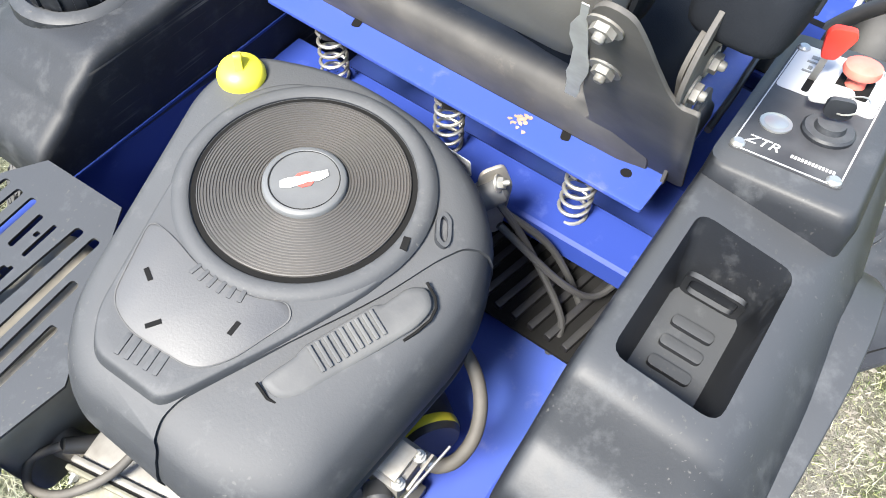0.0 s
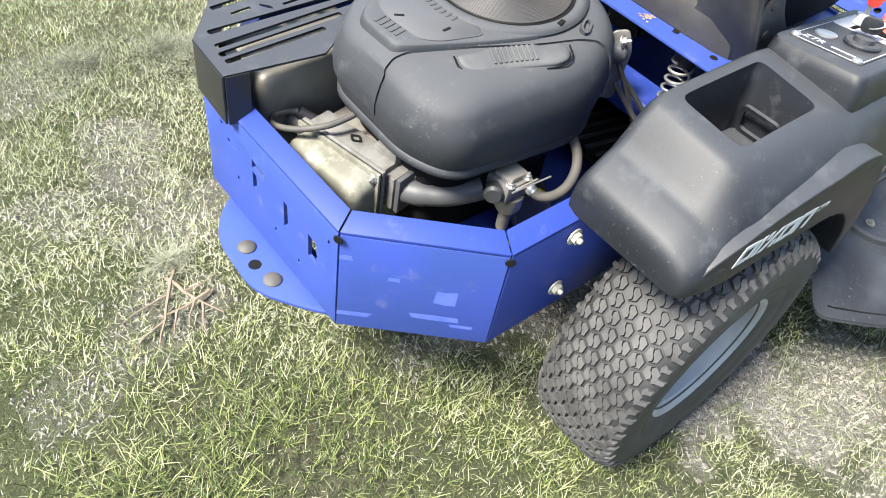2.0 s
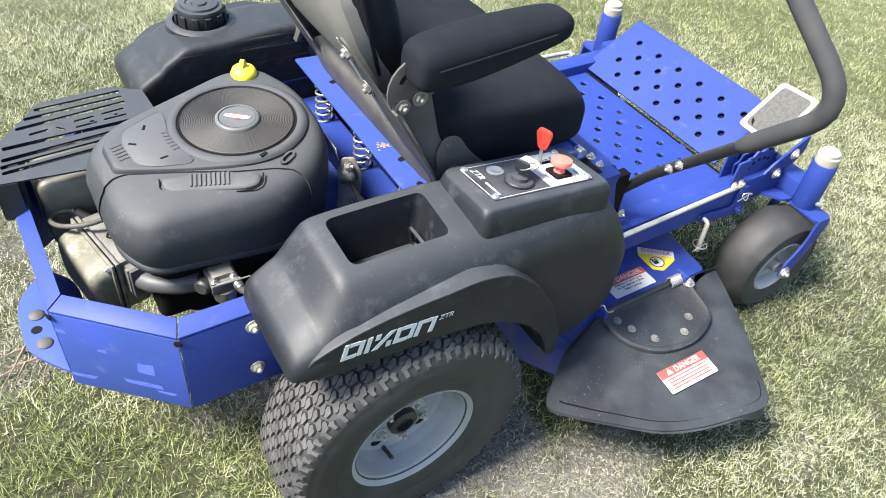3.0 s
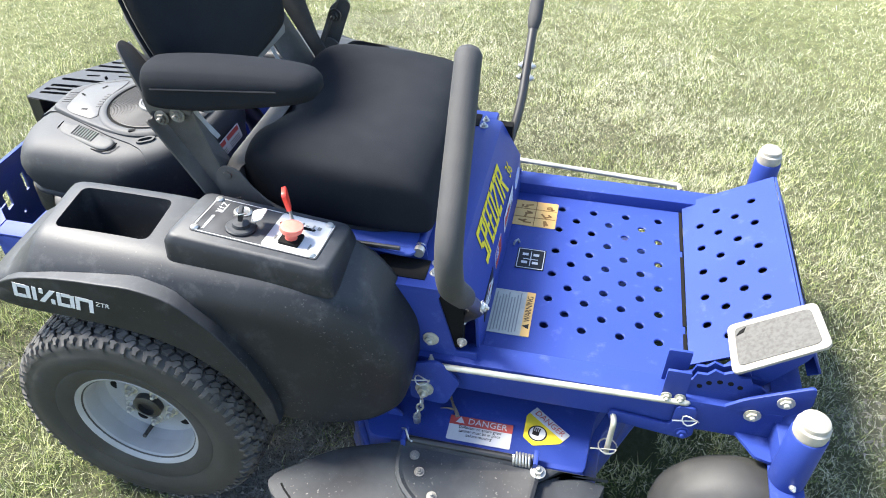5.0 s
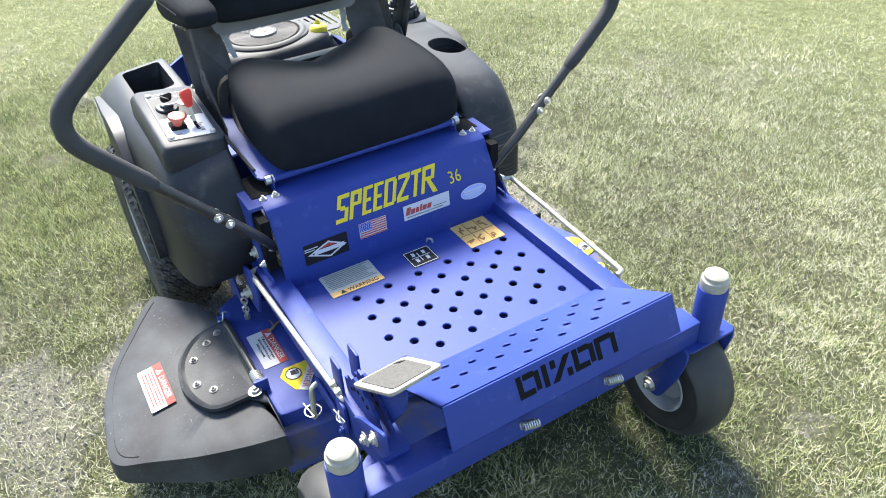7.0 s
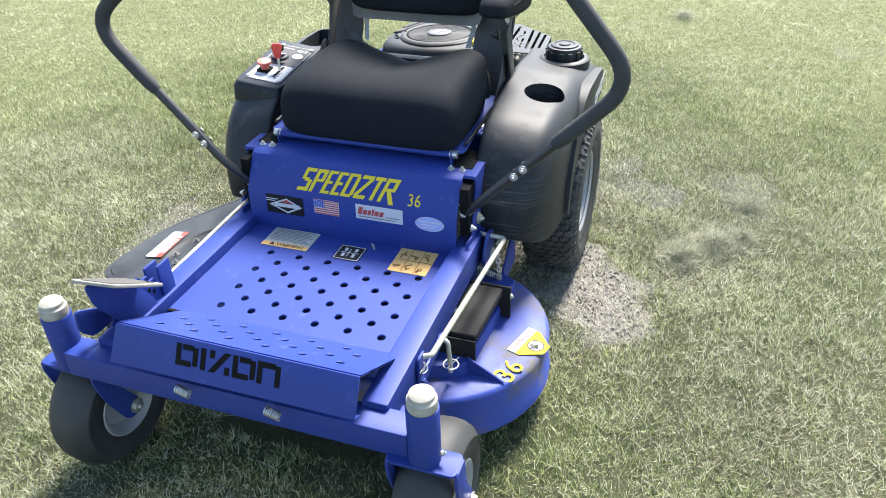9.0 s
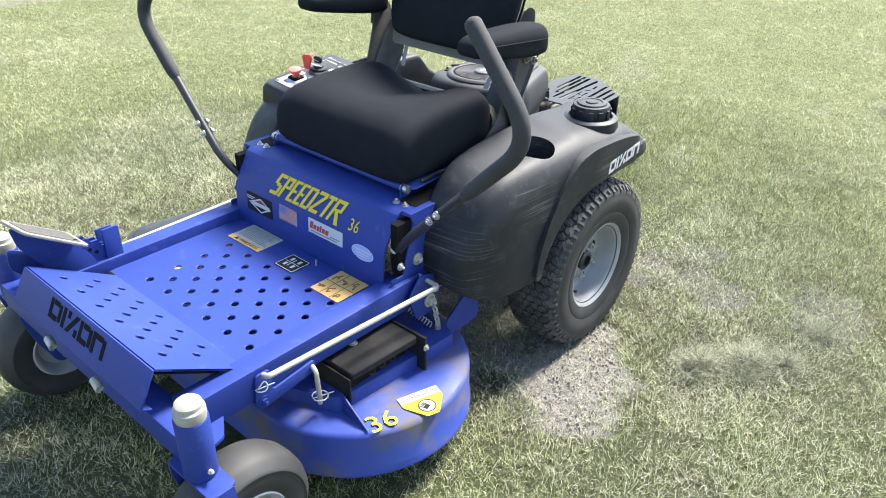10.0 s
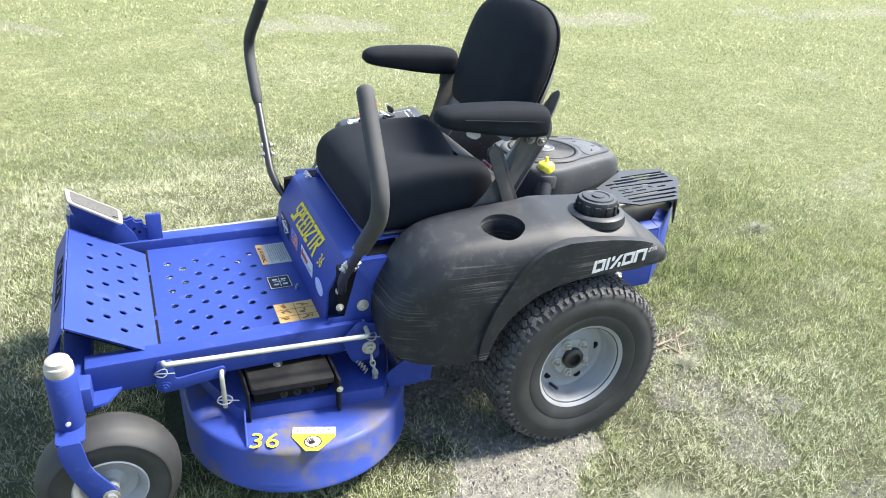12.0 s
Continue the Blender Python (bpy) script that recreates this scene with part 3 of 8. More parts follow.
def rear_wheel(centre, side, spin):
    wheel = empty("rear_wheel", mower, centre)
    axis = turned((0, 0, 0), (0, side, 0))
    turn = axis @ Matrix.Rotation(spin, 4, "Z")
    prof = [(0.106, -0.052), (0.115, -0.056), (0.15, -0.061), (0.18, -0.062)] + [(tread_radius(w) - 0.0055, w) for w in np.linspace(-0.058, 0.086, 15)]
    prof += [(0.198, 0.0882), (0.192, 0.0882), (0.188, 0.0900), (0.170, 0.0900), (0.152, 0.087), (0.148, 0.0852), (0.144, 0.0865), (0.126, 0.081), (0.115, 0.077), (0.106, 0.07)]
    part("tyre", lathe(prof, axis, 96), RUBBER, wheel, "black turf tyre with a dusty block tread")
    bm = bmesh.new()
    n = 36
    step = 2 * math.pi / n

    def block(poly, th, w0):
        lo, hi = [], []
        cu = sum(p[0] for p in poly) / len(poly)
        cv = sum(p[1] for p in poly) / len(poly)
        for u, v in poly:
            for out, grow, lift in ((lo, 1.05, -0.008), (hi, 0.99, 0.0)):
                uu, vv = cu + (u - cu) * grow, cv + (v - cv) * grow
                r = tread_radius(w0 + vv) + lift
                a = th + uu / TYRE_R
                out.append(bm.verts.new(turn @ Vector((r * math.cos(a), r * math.sin(a), w0 + vv))))
        k = len(poly)
        bm.faces.new(hi)
        for i in range(k):
            bm.faces.new((lo[i], lo[(i + 1) % k], hi[(i + 1) % k], hi[i]))

    R6, B6 = 2 * math.pi * TYRE_R / n / 3, 0.0114
    rim6 = [(-R6, 0.0), (-R6 * 0.5, B6), (R6 * 0.5, B6), (R6, 0.0)]
    slit = [(R6 * 0.58, 0.0050), (R6 * 0.22, 0.0030), (-R6 * 0.05, -0.0012), (-R6 * 0.48, -0.0044)]
    half = [(u * 0.80, v * 0.78) for u, v in rim6] + [(u * 0.95, v * 0.8 + 0.0008) for u, v in slit]
    other = [(-u, -v) for u, v in half]
    for j in range(-5, 6):
        for k in range(n):
            th = (k + 0.5 * (j % 2)) * step
            block(half, th, TREAD_C + j * 0.0114)
            block(other, th, TREAD_C + j * 0.0114)
    for s in (-1, 1):
        for k in range(2 * n):
            th = (k + 0.25) * step / 2
            out = 0.0750 if k % 2 else 0.0722
            lug = [(-0.0060, 0.0635), (0.0015, 0.0610), (0.0075, 0.0635), (0.0050, 0.0670), (0.0040, out), (-0.0030, out), (-0.0020, 0.0675)]
            block([(u, s * v) for u, v in (lug if s > 0 else lug[::-1])], th, TREAD_C)
    part("tread", bm, TREAD, wheel, "worn zigzag tread blocks grey with dust", kind="stuff")
    rim = [(0.106, -0.072), (0.118, -0.076), (0.1175, -0.079), (0.112, -0.078), (0.102, -0.07), (0.096, -0.03), (0.096, 0.0), (0.099, 0.045), (0.104, 0.066),
           (0.112, 0.0765), (0.1165, 0.0785), (0.119, 0.0755), (0.1165, 0.0725), (0.107, 0.064), (0.1, 0.044), (0.093, 0.02), (0.085, 0.016),
           (0.07, 0.019), (0.055, 0.024), (0.05, 0.03), (0.03, 0.03), (0.0, 0.03)]
    part("rim", lathe(rim[8:], axis, 72), RIM, wheel, "grey painted steel rim, dusty inside")
    part("rim_back", lathe(rim[:9], axis, 48), RIM, wheel)
    hub = [(0.0, 0.028), (0.027, 0.028), (0.027, 0.042), (0.02, 0.046), (0.016, 0.046), (0.016, 0.036), (0.0, 0.036)]
    part("hub", lathe(hub[1:], axis, 28), BLACK_STEEL, wheel, "dark hub with an open bore")
    for k in range(5):
        q = 2 * math.pi * k / 5 + spin
        bolt(axis @ Vector((0.043 * math.cos(q), 0.043 * math.sin(q), 0.029)), (0, side, 0), wheel, 0.0085, 0.011, name="wheel_bolt")
    for k in range(5):
        q = 2 * math.pi * (k + 0.5) / 5 + spin
        mm = axis @ Matrix.Translation((0.074 * math.cos(q), 0.074 * math.sin(q), 0.0165))
        part("vent_hole", lathe([(0, 0.0022), (0.009, 0.0022), (0.0105, 0.0018), (0.0105, -0.002)], mm, 16), NEAR_BLACK, wheel)
    q = 0.9 + spin
    part("valve_stem", tube([axis @ Vector((0.09 * math.cos(q), 0.09 * math.sin(q), 0.02)), axis @ Vector((0.085 * math.cos(q), 0.085 * math.sin(q), 0.05))], 0.004, 8),
         WIRE, wheel)
    return wheel


rear_wheel((0.0, -0.380, 0.205), -1, 0.4)
rear_wheel((0.0, 0.386, 0.199), 1, 0.15)


def caster(px, py, angle):
    """A front caster: pivot cap and fork with its wheel; angle turns it about the pivot."""
    c = empty("front_caster", mower, (px, py, 0))
    R = Matrix.Rotation(angle, 4, "Z")
    part("pivot_cap", lathe([(0.0250, 0.385), (0.0260, 0.392), (0.0252, 0.404), (0.0220, 0.4065), (0.0215, 0.414), (0.016, 0.4190), (0, 0.4205)], None, 32), CAPWHITE, c,
         "cream plastic dust cap")
    part("pivot_tube", lathe([(0.0, 0.385), (0.0270, 0.385), (0.0280, 0.383), (0.0280, 0.270), (0.0265, 0.266), (0.0, 0.266)], None, 36), BLUE, c,
         "blue round pivot tube")
    part("grease_fitting", lathe([(0.005, 0), (0.005, 0.006), (0.003, 0.008), (0.003, 0.012), (0, 0.013)], turned((0.0, 0.0275 * (1 if py > 0 else -1), 0.285), (0, py, 0.2)), 10), STEEL, c)
    wc = R @ Vector((-0.052, 0, 0.118))
    # the fork: a crown plate with two flat arms that slope back to the axle
    bm = bmesh.new()
    slab(rounded([(-0.026, -0.062), (0.026, -0.062), (0.026, 0.062), (-0.026, 0.062)], 0.012, 4), 0.260, 0.2660, R, bm)
    part("fork_crown", bm, BLUE, c, bevel=0.001)
    for s in (-1, 1):
        fm = R @ frame_m((0, s * 0.062, 0), (1, 0, 0), (0, 0, 1))
        pts = rounded([(-0.018, 0.2655), (0.022, 0.2655), (0.025, 0.245), (0.012, 0.185), (-0.026, 0.098), (-0.062, 0.098), (-0.066, 0.13), (-0.026, 0.198)],
                      [0.004, 0.01, 0.02, 0.03, 0.018, 0.018, 0.02, 0.02], 4)
        part("fork_arm", slab(pts, -0.003, 0.003, fm), BLUE, c, "bent blue steel fork arm", bevel=0.0012)
        bolt(R @ Vector((-0.052, s * 0.0655, 0.118)), R.to_3x3() @ Vector((0, s, 0)), c, 0.011, 0.009, name="axle_bolt")
    axis = Matrix.Translation(wc) @ R @ turned((0, 0, 0), (0, 1, 0))
    prof = [(0.064, -0.042), (0.075, -0.047), (0.1, -0.0505), (0.112, -0.0492), (0.1135, -0.0512), (0.1155, -0.0506), (0.118, -0.047), (0.13, -0.036), (0.1365, -0.02), (0.138, 0)]
    prof += [(r, -h) for r, h in prof[-2::-1]]
    part("caster_tyre", lathe(prof, axis, 72), RUBBER, c, "smooth black caster tyre, scuffed and dusty")
    rim = [(0.0, -0.05), (0.016, -0.05), (0.016, -0.03), (0.03, -0.02), (0.052, -0.022), (0.06, -0.04), (0.069, -0.0475), (0.072, -0.0455), (0.066, -0.038)]
    part("caster_rim", lathe(rim, axis, 48), RIM, c, "pale grey rim")
    part("caster_rim", lathe([(r, -h) for r, h in rim], axis, 48), RIM, c, "pale grey rim")
    return c


caster(1.118, 0.379, 0.0)
caster(1.097, -0.371, -0.04)

# ---- frame, front half ----


def holed(x0, cols, pitch, y0, y1, ys, hole, to_world, thick, bm):
    """A plate of strips across y, each with round holes through it: strip i has its holes at ys[i]."""
    for i in range(cols):
        xa = x0 + i * pitch
        edges = [y0]
        for y in ys[i]:
            edges += [y - hole * 1.6, y + hole * 1.6]
        edges.append(y1)
        for k in range(len(edges) - 1):
            ya, yb = edges[k], edges[k + 1]
            if k % 2 == 0:
                for h, rev in ((thick, False), (0, True)):
                    q = [bm.verts.new(to_world @ Vector((x, y, h))) for x, y in ((xa, ya), (xa + pitch, ya), (xa + pitch, yb), (xa, yb))]
                    bm.faces.new(q[::-1] if rev else q)
                continue
            n, cx, cy = 16, xa + pitch / 2, (ya + yb) / 2
            rings = []
            for rad, h in ((None, thick), (hole * 1.18, thick), (hole, thick - 0.0012), (hole * 0.98, 0.0), (None, 0.0)):
                ring = []
                for s in range(n):
                    a = 2 * math.pi * (s + 0.5) / n
                    ca, sa = math.cos(a), math.sin(a)
                    if rad is None:
                        f = min((pitch / 2) / max(abs(ca), 1e-6), ((yb - ya) / 2) / max(abs(sa), 1e-6))
                        u, v = cx + ca * f, cy + sa * f
                    else:
                        u, v = cx + ca * rad, cy + sa * rad
                    ring.append((u, v, h))
                if rad is None:
                    # the four corners take the nearest ray
                    for cxn, cyn in ((xa, ya), (xa + pitch, ya), (xa + pitch, yb), (xa, yb)):
                        j = min(range(n), key=lambda s: (ring[s][0] - cxn) ** 2 + (ring[s][1] - cyn) ** 2)
                        ring[j] = (cxn, cyn, h)
                rings.append([bm.verts.new(to_world @ Vector(p)) for p in ring])
            for ra, rb in zip(rings, rings[1:]):
                for s in range(n):
                    bm.faces.new((ra[s], ra[(s + 1) % n], rb[(s + 1) % n], rb[s]))
    return bm


PAN_Z = 0.306
ROW_A = [-0.155 + 0.0727 * k for k in range(6)]
ROW_B = [-0.1187 + 0.0727 * k for k in range(5)]
plate = Matrix.Translation((0, 0, PAN_Z - 0.004))
bm = holed(0.6678, 7, 0.0347, -0.252, 0.252, [ROW_A, ROW_B, ROW_A, ROW_B, ROW_A, ROW_B, ROW_A], 0.0082, plate, 0.004, bmesh.new())
box(0.575, 0.6678, -0.252, 0.252, PAN_Z - 0.004, PAN_Z, bm)
box(0.9107, 0.941, -0.252, 0.252, PAN_Z - 0.004, PAN_Z, bm)
bmesh.ops.remove_doubles(bm, verts=bm.verts, dist=1e-5)
part("foot_pan", bm, BLUE, mower, "blue steel foot pan with rows of round holes", smooth=0)

for y0, y1 in ((-0.250, -0.125), (-0.105, 0.095), (0.115, 0.250)):
    part("hinge_gap", box(0.9362, 0.9425, y0, y1, PAN_Z + 0.0004, PAN_Z + 0.0014), NEAR_BLACK, mower)
# side rails, box tubes
for s in (-1, 1):
    part("side_rail", box(0.44, 1.085, s * 0.2525 if s > 0 else -0.302, 0.302 if s > 0 else -0.2525, 0.262, 0.332), BLUE, mower, "blue box-section rail, worn along its edges", bevel=0.004)
# front cross beam and gussets to the pivots
part("front_beam", box(1.075, 1.128, -0.352, 0.352, 0.262, 0.318), BLUE, mower, bevel=0.004)
for s in (-1, 1):
    part("beam_gusset", slab(rounded([(1.02, s * 0.30), (1.075, s * 0.30), (1.076, s * 0.352), (1.05, s * 0.345)], 0.004, 2), 0.268, 0.274), BLUE, mower)

# raised foot rest: a sloped holed plate with a folded front
RX0, RZ0, RX1, RZ1 = 0.944, 0.313, 1.111, 0.411
slope_len = math.hypot(RX1 - RX0, RZ1 - RZ0)
ramp_m = frame_m((RX0, 0, RZ0), (RX1 - RX0, 0, RZ1 - RZ0), (0, 1, 0))
RA = [-0.156 + 0.0733 * k for k in range(6)]
RB = [-0.1195 + 0.0733 * k for k in range(5)]
bm = holed(0.018, 4, 0.0357, -0.208, 0.271, [RB, RA, RB, RA], 0.0078, ramp_m, 0.004, bmesh.new())
box(0.0, 0.018, -0.208, 0.271, 0, 0.004, bm, ramp_m)
box(0.1608, slope_len, -0.208, 0.271, 0, 0.004, bm, ramp_m)
bmesh.ops.remove_doubles(bm, verts=bm.verts, dist=1e-5)
part("foot_rest", bm, BLUE, mower, "sloped blue foot rest with round holes", smooth=0)
# added unseen sheet: stops sun spots falling through the holes onto the grass
part("hole_light_block", box(0.012, slope_len - 0.01, -0.200, 0.260, -0.010, -0.008, None, ramp_m), NEAR_BLACK, mower, "added dark sheet that keeps sunlight from passing the foot rest holes")
front_m = frame_m((1.1125, 0.0, 0.4145), (0, 1, 0), (-0.034, 0, 0.064))
part("front_plate", slab([(-0.208, 0.0), (0.271, 0.0), (0.271, -0.072), (-0.213, -0.072)], -0.002, 0.002, front_m), BLUE, mower,
     "folded front plate with a cut-out maker mark", bevel=0.001)
part("front_plate_lip", box(-0.213, 0.271, -0.0735, -0.0715, -0.02, 0.002, None, front_m), BLUE, mower)
# stencilled mark: plain slotted blocks, dark as cut-outs


def mark_blocks(name, m, w, h, t, lift, thick, mat, label, slant=0.0, split=0.0):
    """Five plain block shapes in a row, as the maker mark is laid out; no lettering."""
    bm = bmesh.new()

    def bar(u, v, ww, hh):
        slab([(u + slant * v, v), (u + ww + slant * v, v), (u + ww + slant * (v + hh), v + hh), (u + slant * (v + hh), v + hh)], lift, lift + thick, m, bm)
    wide, x = w * 0.215, -w / 2
    for k, ww in enumerate((wide, w * 0.07, wide, wide, wide)):
        bm = bmesh.new()
        if k in (0, 3):
            bar(x, -h / 2, t, h)
            bar(x + ww - t, -h / 2 + split, t, h - 2 * split)
            bar(x + t, -h / 2, ww - 2 * t - split, t)
            bar(x + t + split, h / 2 - t, ww - 2 * t - split, t)
        elif k == 1:
            bar(x + (ww - t) / 2, -h / 2, t, h)
        elif k == 2:
            slab([(x + slant * -h / 2, -h / 2), (x + t * 1.3 + slant * -h / 2, -h / 2), (x + ww + slant * h / 2, h / 2), (x + ww - t * 1.3 + slant * h / 2, h / 2)], lift, lift + thick, m, bm)
            bar(x + ww - t * 1.2, -h / 2, t, h * 0.36)
            bar(x + t * 0.2, h / 2 - h * 0.36, t, h * 0.36)
        else:
            bar(x, -h / 2, t, h)
            bar(x + ww - t, -h / 2, t, h - split)
            bar(x + t, h / 2 - t, ww - 2 * t, t)
        part(name, bm, mat, mower, label)
        x += ww + (w - 4 * wide - w * 0.07) / 4


mark_m = front_m @ Matrix.Translation((0.027, -0.030, 0))
mark_blocks("maker_mark", mark_m, 0.206, 0.039, 0.0100, 0.0022, 0.0006, NEAR_BLACK, "dark stencil-cut block", split=0.003)
# dirt and grass show through the wedge beside the foot rest; two return springs hang under the front
for y in (-0.08, 0.10):
    part("return_spring", coil((1.148, y, 0.322), (1.152, y + 0.03, 0.318), 0.007, 0.0015, 7), STEEL, mower)

# seat riser: lower upright face, sloped upper face, top shelf and side walls
DASH = [(0.584, 0.300), (0.578, 0.400), (0.534, 0.476), (0.520, 0.482), (0.395, 0.482), (0.395, 0.476), (0.518, 0.476), (0.529, 0.470), (0.572, 0.398), (0.578, 0.300)]
bm = bmesh.new()
loft([[(x, y, z) for x, z in DASH] for y in (-0.262, 0.262)], True, bm)
part("seat_riser", bm, BLUE, mower, "blue folded steel seat riser with decals", bevel=0.0015)
for s in (-1, 1):
    y0, y1 = (0.262, 0.290) if s > 0 else (-0.290, -0.262)
    # corner posts beside the lever slots
    bm = bmesh.new()
    loft([[(x, y, z) for x, z in [(0.520, 0.482), (0.400, 0.482), (0.400, 0.476), (0.522, 0.4755)]] for y in (y0, y1)], True, bm)
    part("riser_corner", bm, BLUE, mower)
    sm = frame_m((0, s * 0.2875, 0), (1, 0, 0), (0, 0, 1))
    pts = [(0.36, 0.25), (0.60, 0.25), (0.583, 0.30), (0.581, 0.345), (0.545, 0.345), (0.515, 0.46), (0.520, 0.4765), (0.36, 0.4765)]
    part("riser_side", slab(pts, -0.0025, 0.0025, sm), BLUE, mower, "blue side plate of the seat riser", bevel=0.001)
    # the slot is a solid box, its inner shade given as near-black colour
    part("lever_slot", box(0.500, 0.556, s * 0.264 if s > 0 else -0.284, 0.284 if s > 0 else -0.264, 0.35, 0.466), NEAR_BLACK, mower, "near-black box standing for the shaded slot of the steering lever")
    bolt((0.502, s * 0.2905, 0.368), (0, s, 0), mower, 0.0095, 0.008, ROD, name="side_bolt")
    bolt((0.556, s * 0.2905, 0.372), (0, s, 0), mower, 0.006, 0.007, name="side_bolt")
    # rod bracket under the riser
    pts = rounded([(0.47, 0.24), (0.535, 0.235), (0.56, 0.30), (0.52, 0.345), (0.475, 0.33)], 0.012, 3)
    part("rod_bracket", slab(pts, -0.003, 0.003, frame_m((0, s * 0.318, 0), (1, 0, 0), (0, 0, 1))), BLUE, mower, bevel=0.001)
    part("bracket_web", box(0.478, 0.53, min(s * 0.29, s * 0.318), max(s * 0.29, s * 0.318), 0.262, 0.268), BLUE, mower)
    bolt((0.497, s * 0.3215, 0.272), (0, s, 0), mower, 0.011, 0.012, ROD, name="bracket_bolt")
    # lift rods
    ra, rb = (0.356, 0.328) if s > 0 else (0.314, 0.302)
    rod = [(0.503, s * 0.295, 0.327), (0.508, s * ra, 0.327), (0.936, s * rb, 0.326), (0.938, s * (rb - 0.014), 0.322)]
    part("lift_rod", tube(bent_path(rod, 0.012), 0.0056, 12), ROD, mower, "long pale plated lift rod")
    for x, y, z in ((0.497, 0.338, 0.318), (0.945, 0.316, 0.305)):
        ring = [(x + 0.013 * math.cos(k * 0.55), s * (y + 0.004 * math.sin(k)), z - 0.006 + 0.009 * math.sin(k * 0.55)) for k in range(12)]
        part("hairpin_clip", tube(ring + [(x - 0.028, s * y, z - 0.012)], 0.0013, 6), STEEL, mower)
    # front lift arm and hanger pin
    pts = rounded([(0.918, 0.322), (0.952, 0.322), (0.958, 0.252), (0.938, 0.242), (0.815, 0.258), (0.815, 0.284), (0.918, 0.272)], 0.01, 4)
    part("lift_arm", slab(pts, -0.0028, 0.0028, frame_m((0, s * 0.3065, 0), (1, 0, 0), (0, 0, 1))), BLUE, mower, "small blue lift arm", bevel=0.001)
    bolt((0.94, s * 0.3095, 0.258), (0, s, 0), mower, 0.009, 0.006, BLUE, name="arm_bolt")
    pin = [(0.822, s * 0.300, 0.272), (0.826, s * 0.322, 0.270), (0.824, s * 0.326, 0.205), (0.824, s * 0.326, 0.188)]
    part("hanger_pin", tube(bent_path(pin, 0.012), 0.0052, 10), ROD, mower, "bent plated hanger pin")
    ring = [(0.824 + 0.016 * math.cos(k * 0.5), s * 0.327 + 0.016 * math.sin(k * 0.5), 0.208) for k in range(13)]
    part("hairpin_clip", tube(ring + [(0.795, s * 0.335, 0.205)], 0.0014, 6), STEEL, mower)
    # rear chain hanger
    for k in range(4):
        cx, cz = 0.495 - 0.003 * k, 0.252 - 0.014 * k
        mm = turned((cx, s * 0.338, cz), (0, 1, 0) if k % 2 else (1, 0, 0)) @ Matrix.Rotation(0.3, 4, "Z")
        link = [mm @ Vector((0.0055 * math.cos(q * math.pi / 6), 0.0095 * math.sin(q * math.pi / 6), 0)) for q in range(13)]
        part("chain_link", tube(link, 0.0022, 6), STEEL, mower)
    bolt((0.486, s * 0.338, 0.19), (0, 0, 1), mower, 0.007, 0.016, name="chain_bolt")

# seat plate on its hinge, with latch clips at the front corners and three springs behind
PLATE_Z = 0.526
drop = Matrix(((1, 0, 0, 0), (0, 1, 0, 0), (-0.053, 0, 1, 0.0064), (0, 0, 0, 1)))      # the plate falls a little towards its hinge
part("seat_plate", slab(rounded([(0.096, -0.238), (0.465, -0.246), (0.465, 0.246), (0.102, 0.241)], [0.004, 0.02, 0.02, 0.004], 3), PLATE_Z - 0.005, PLATE_Z, drop), BLUE_WORN, mower,
     "worn blue seat plate with slots and a rust spot", bevel=0.001)
part("seat_plate_roll", tube([(0.468, -0.215, 0.503), (0.468, 0.215, 0.503)], 0.0085, 12), BLUE, mower)
for s in (-1, 1):
    part("hinge_bush", tube([(0.468, s * 0.214, 0.503), (0.468, s * 0.232, 0.503)], 0.0095, 12), STEEL, mower, "bright steel hinge bush")
    part("hinge_lug", slab(rounded([(0.456, 0.4825), (0.482, 0.4825), (0.478, 0.512), (0.460, 0.512)], 0.006, 3), -0.0015, 0.0015, frame_m((0, s * 0.219, 0), (1, 0, 0), (0, 0, 1))), BLUE, mower)
    bolt((0.499, s * 0.226, 0.482), (0, 0, 1), mower, 0.006, 0.006)
    bolt((0.499, s * 0.252, 0.482), (0, 0, 1), mower, 0.005, 0.006)
    # near-black sheet on the shelf, drawn as the shaded opening under the plate
    part("latch_gap", box(0.400, 0.488, *sorted((s * 0.224, s * 0.272)), 0.4822, 0.4838), NEAR_BLACK, mower)
for x, y in ((0.124, 0.179), (0.122, 0.006), (0.124, -0.163)):
    part("spring_cup", lathe([(0, 0.5205), (0.017, 0.5205), (0.0165, 0.490), (0, 0.490)], Matrix.Translation((x + 0.012, y, 0)), 20), BLACK_STEEL, mower)
    part("seat_spring", coil((x + 0.012, y, 0.416), (x + 0.012, y, 0.494), 0.0165, 0.0022, 5), STEEL, mower, "small coil spring under the seat plate")
for y in (0.138, -0.132):
    part("plate_slot", slab(rounded([(-0.012, -0.005), (0.012, -0.005), (0.012, 0.005), (-0.012, 0.005)], 0.004, 3), 0.0, 0.0008,
                            drop @ frame_m((0.140, y, PLATE_Z + 0.0002), (0.96, 0.28, 0), (-0.28, 0.96, 0))), NEAR_BLACK, mower)
part("plate_hole", lathe([(0, 0.0008), (0.0055, 0.0008), (0.006, 0)], drop @ Matrix.Translation((0.130, -0.205, PLATE_Z + 0.0002)), 14), NEAR_BLACK, mower)
bm = bmesh.new()
rng = random.Random(4)
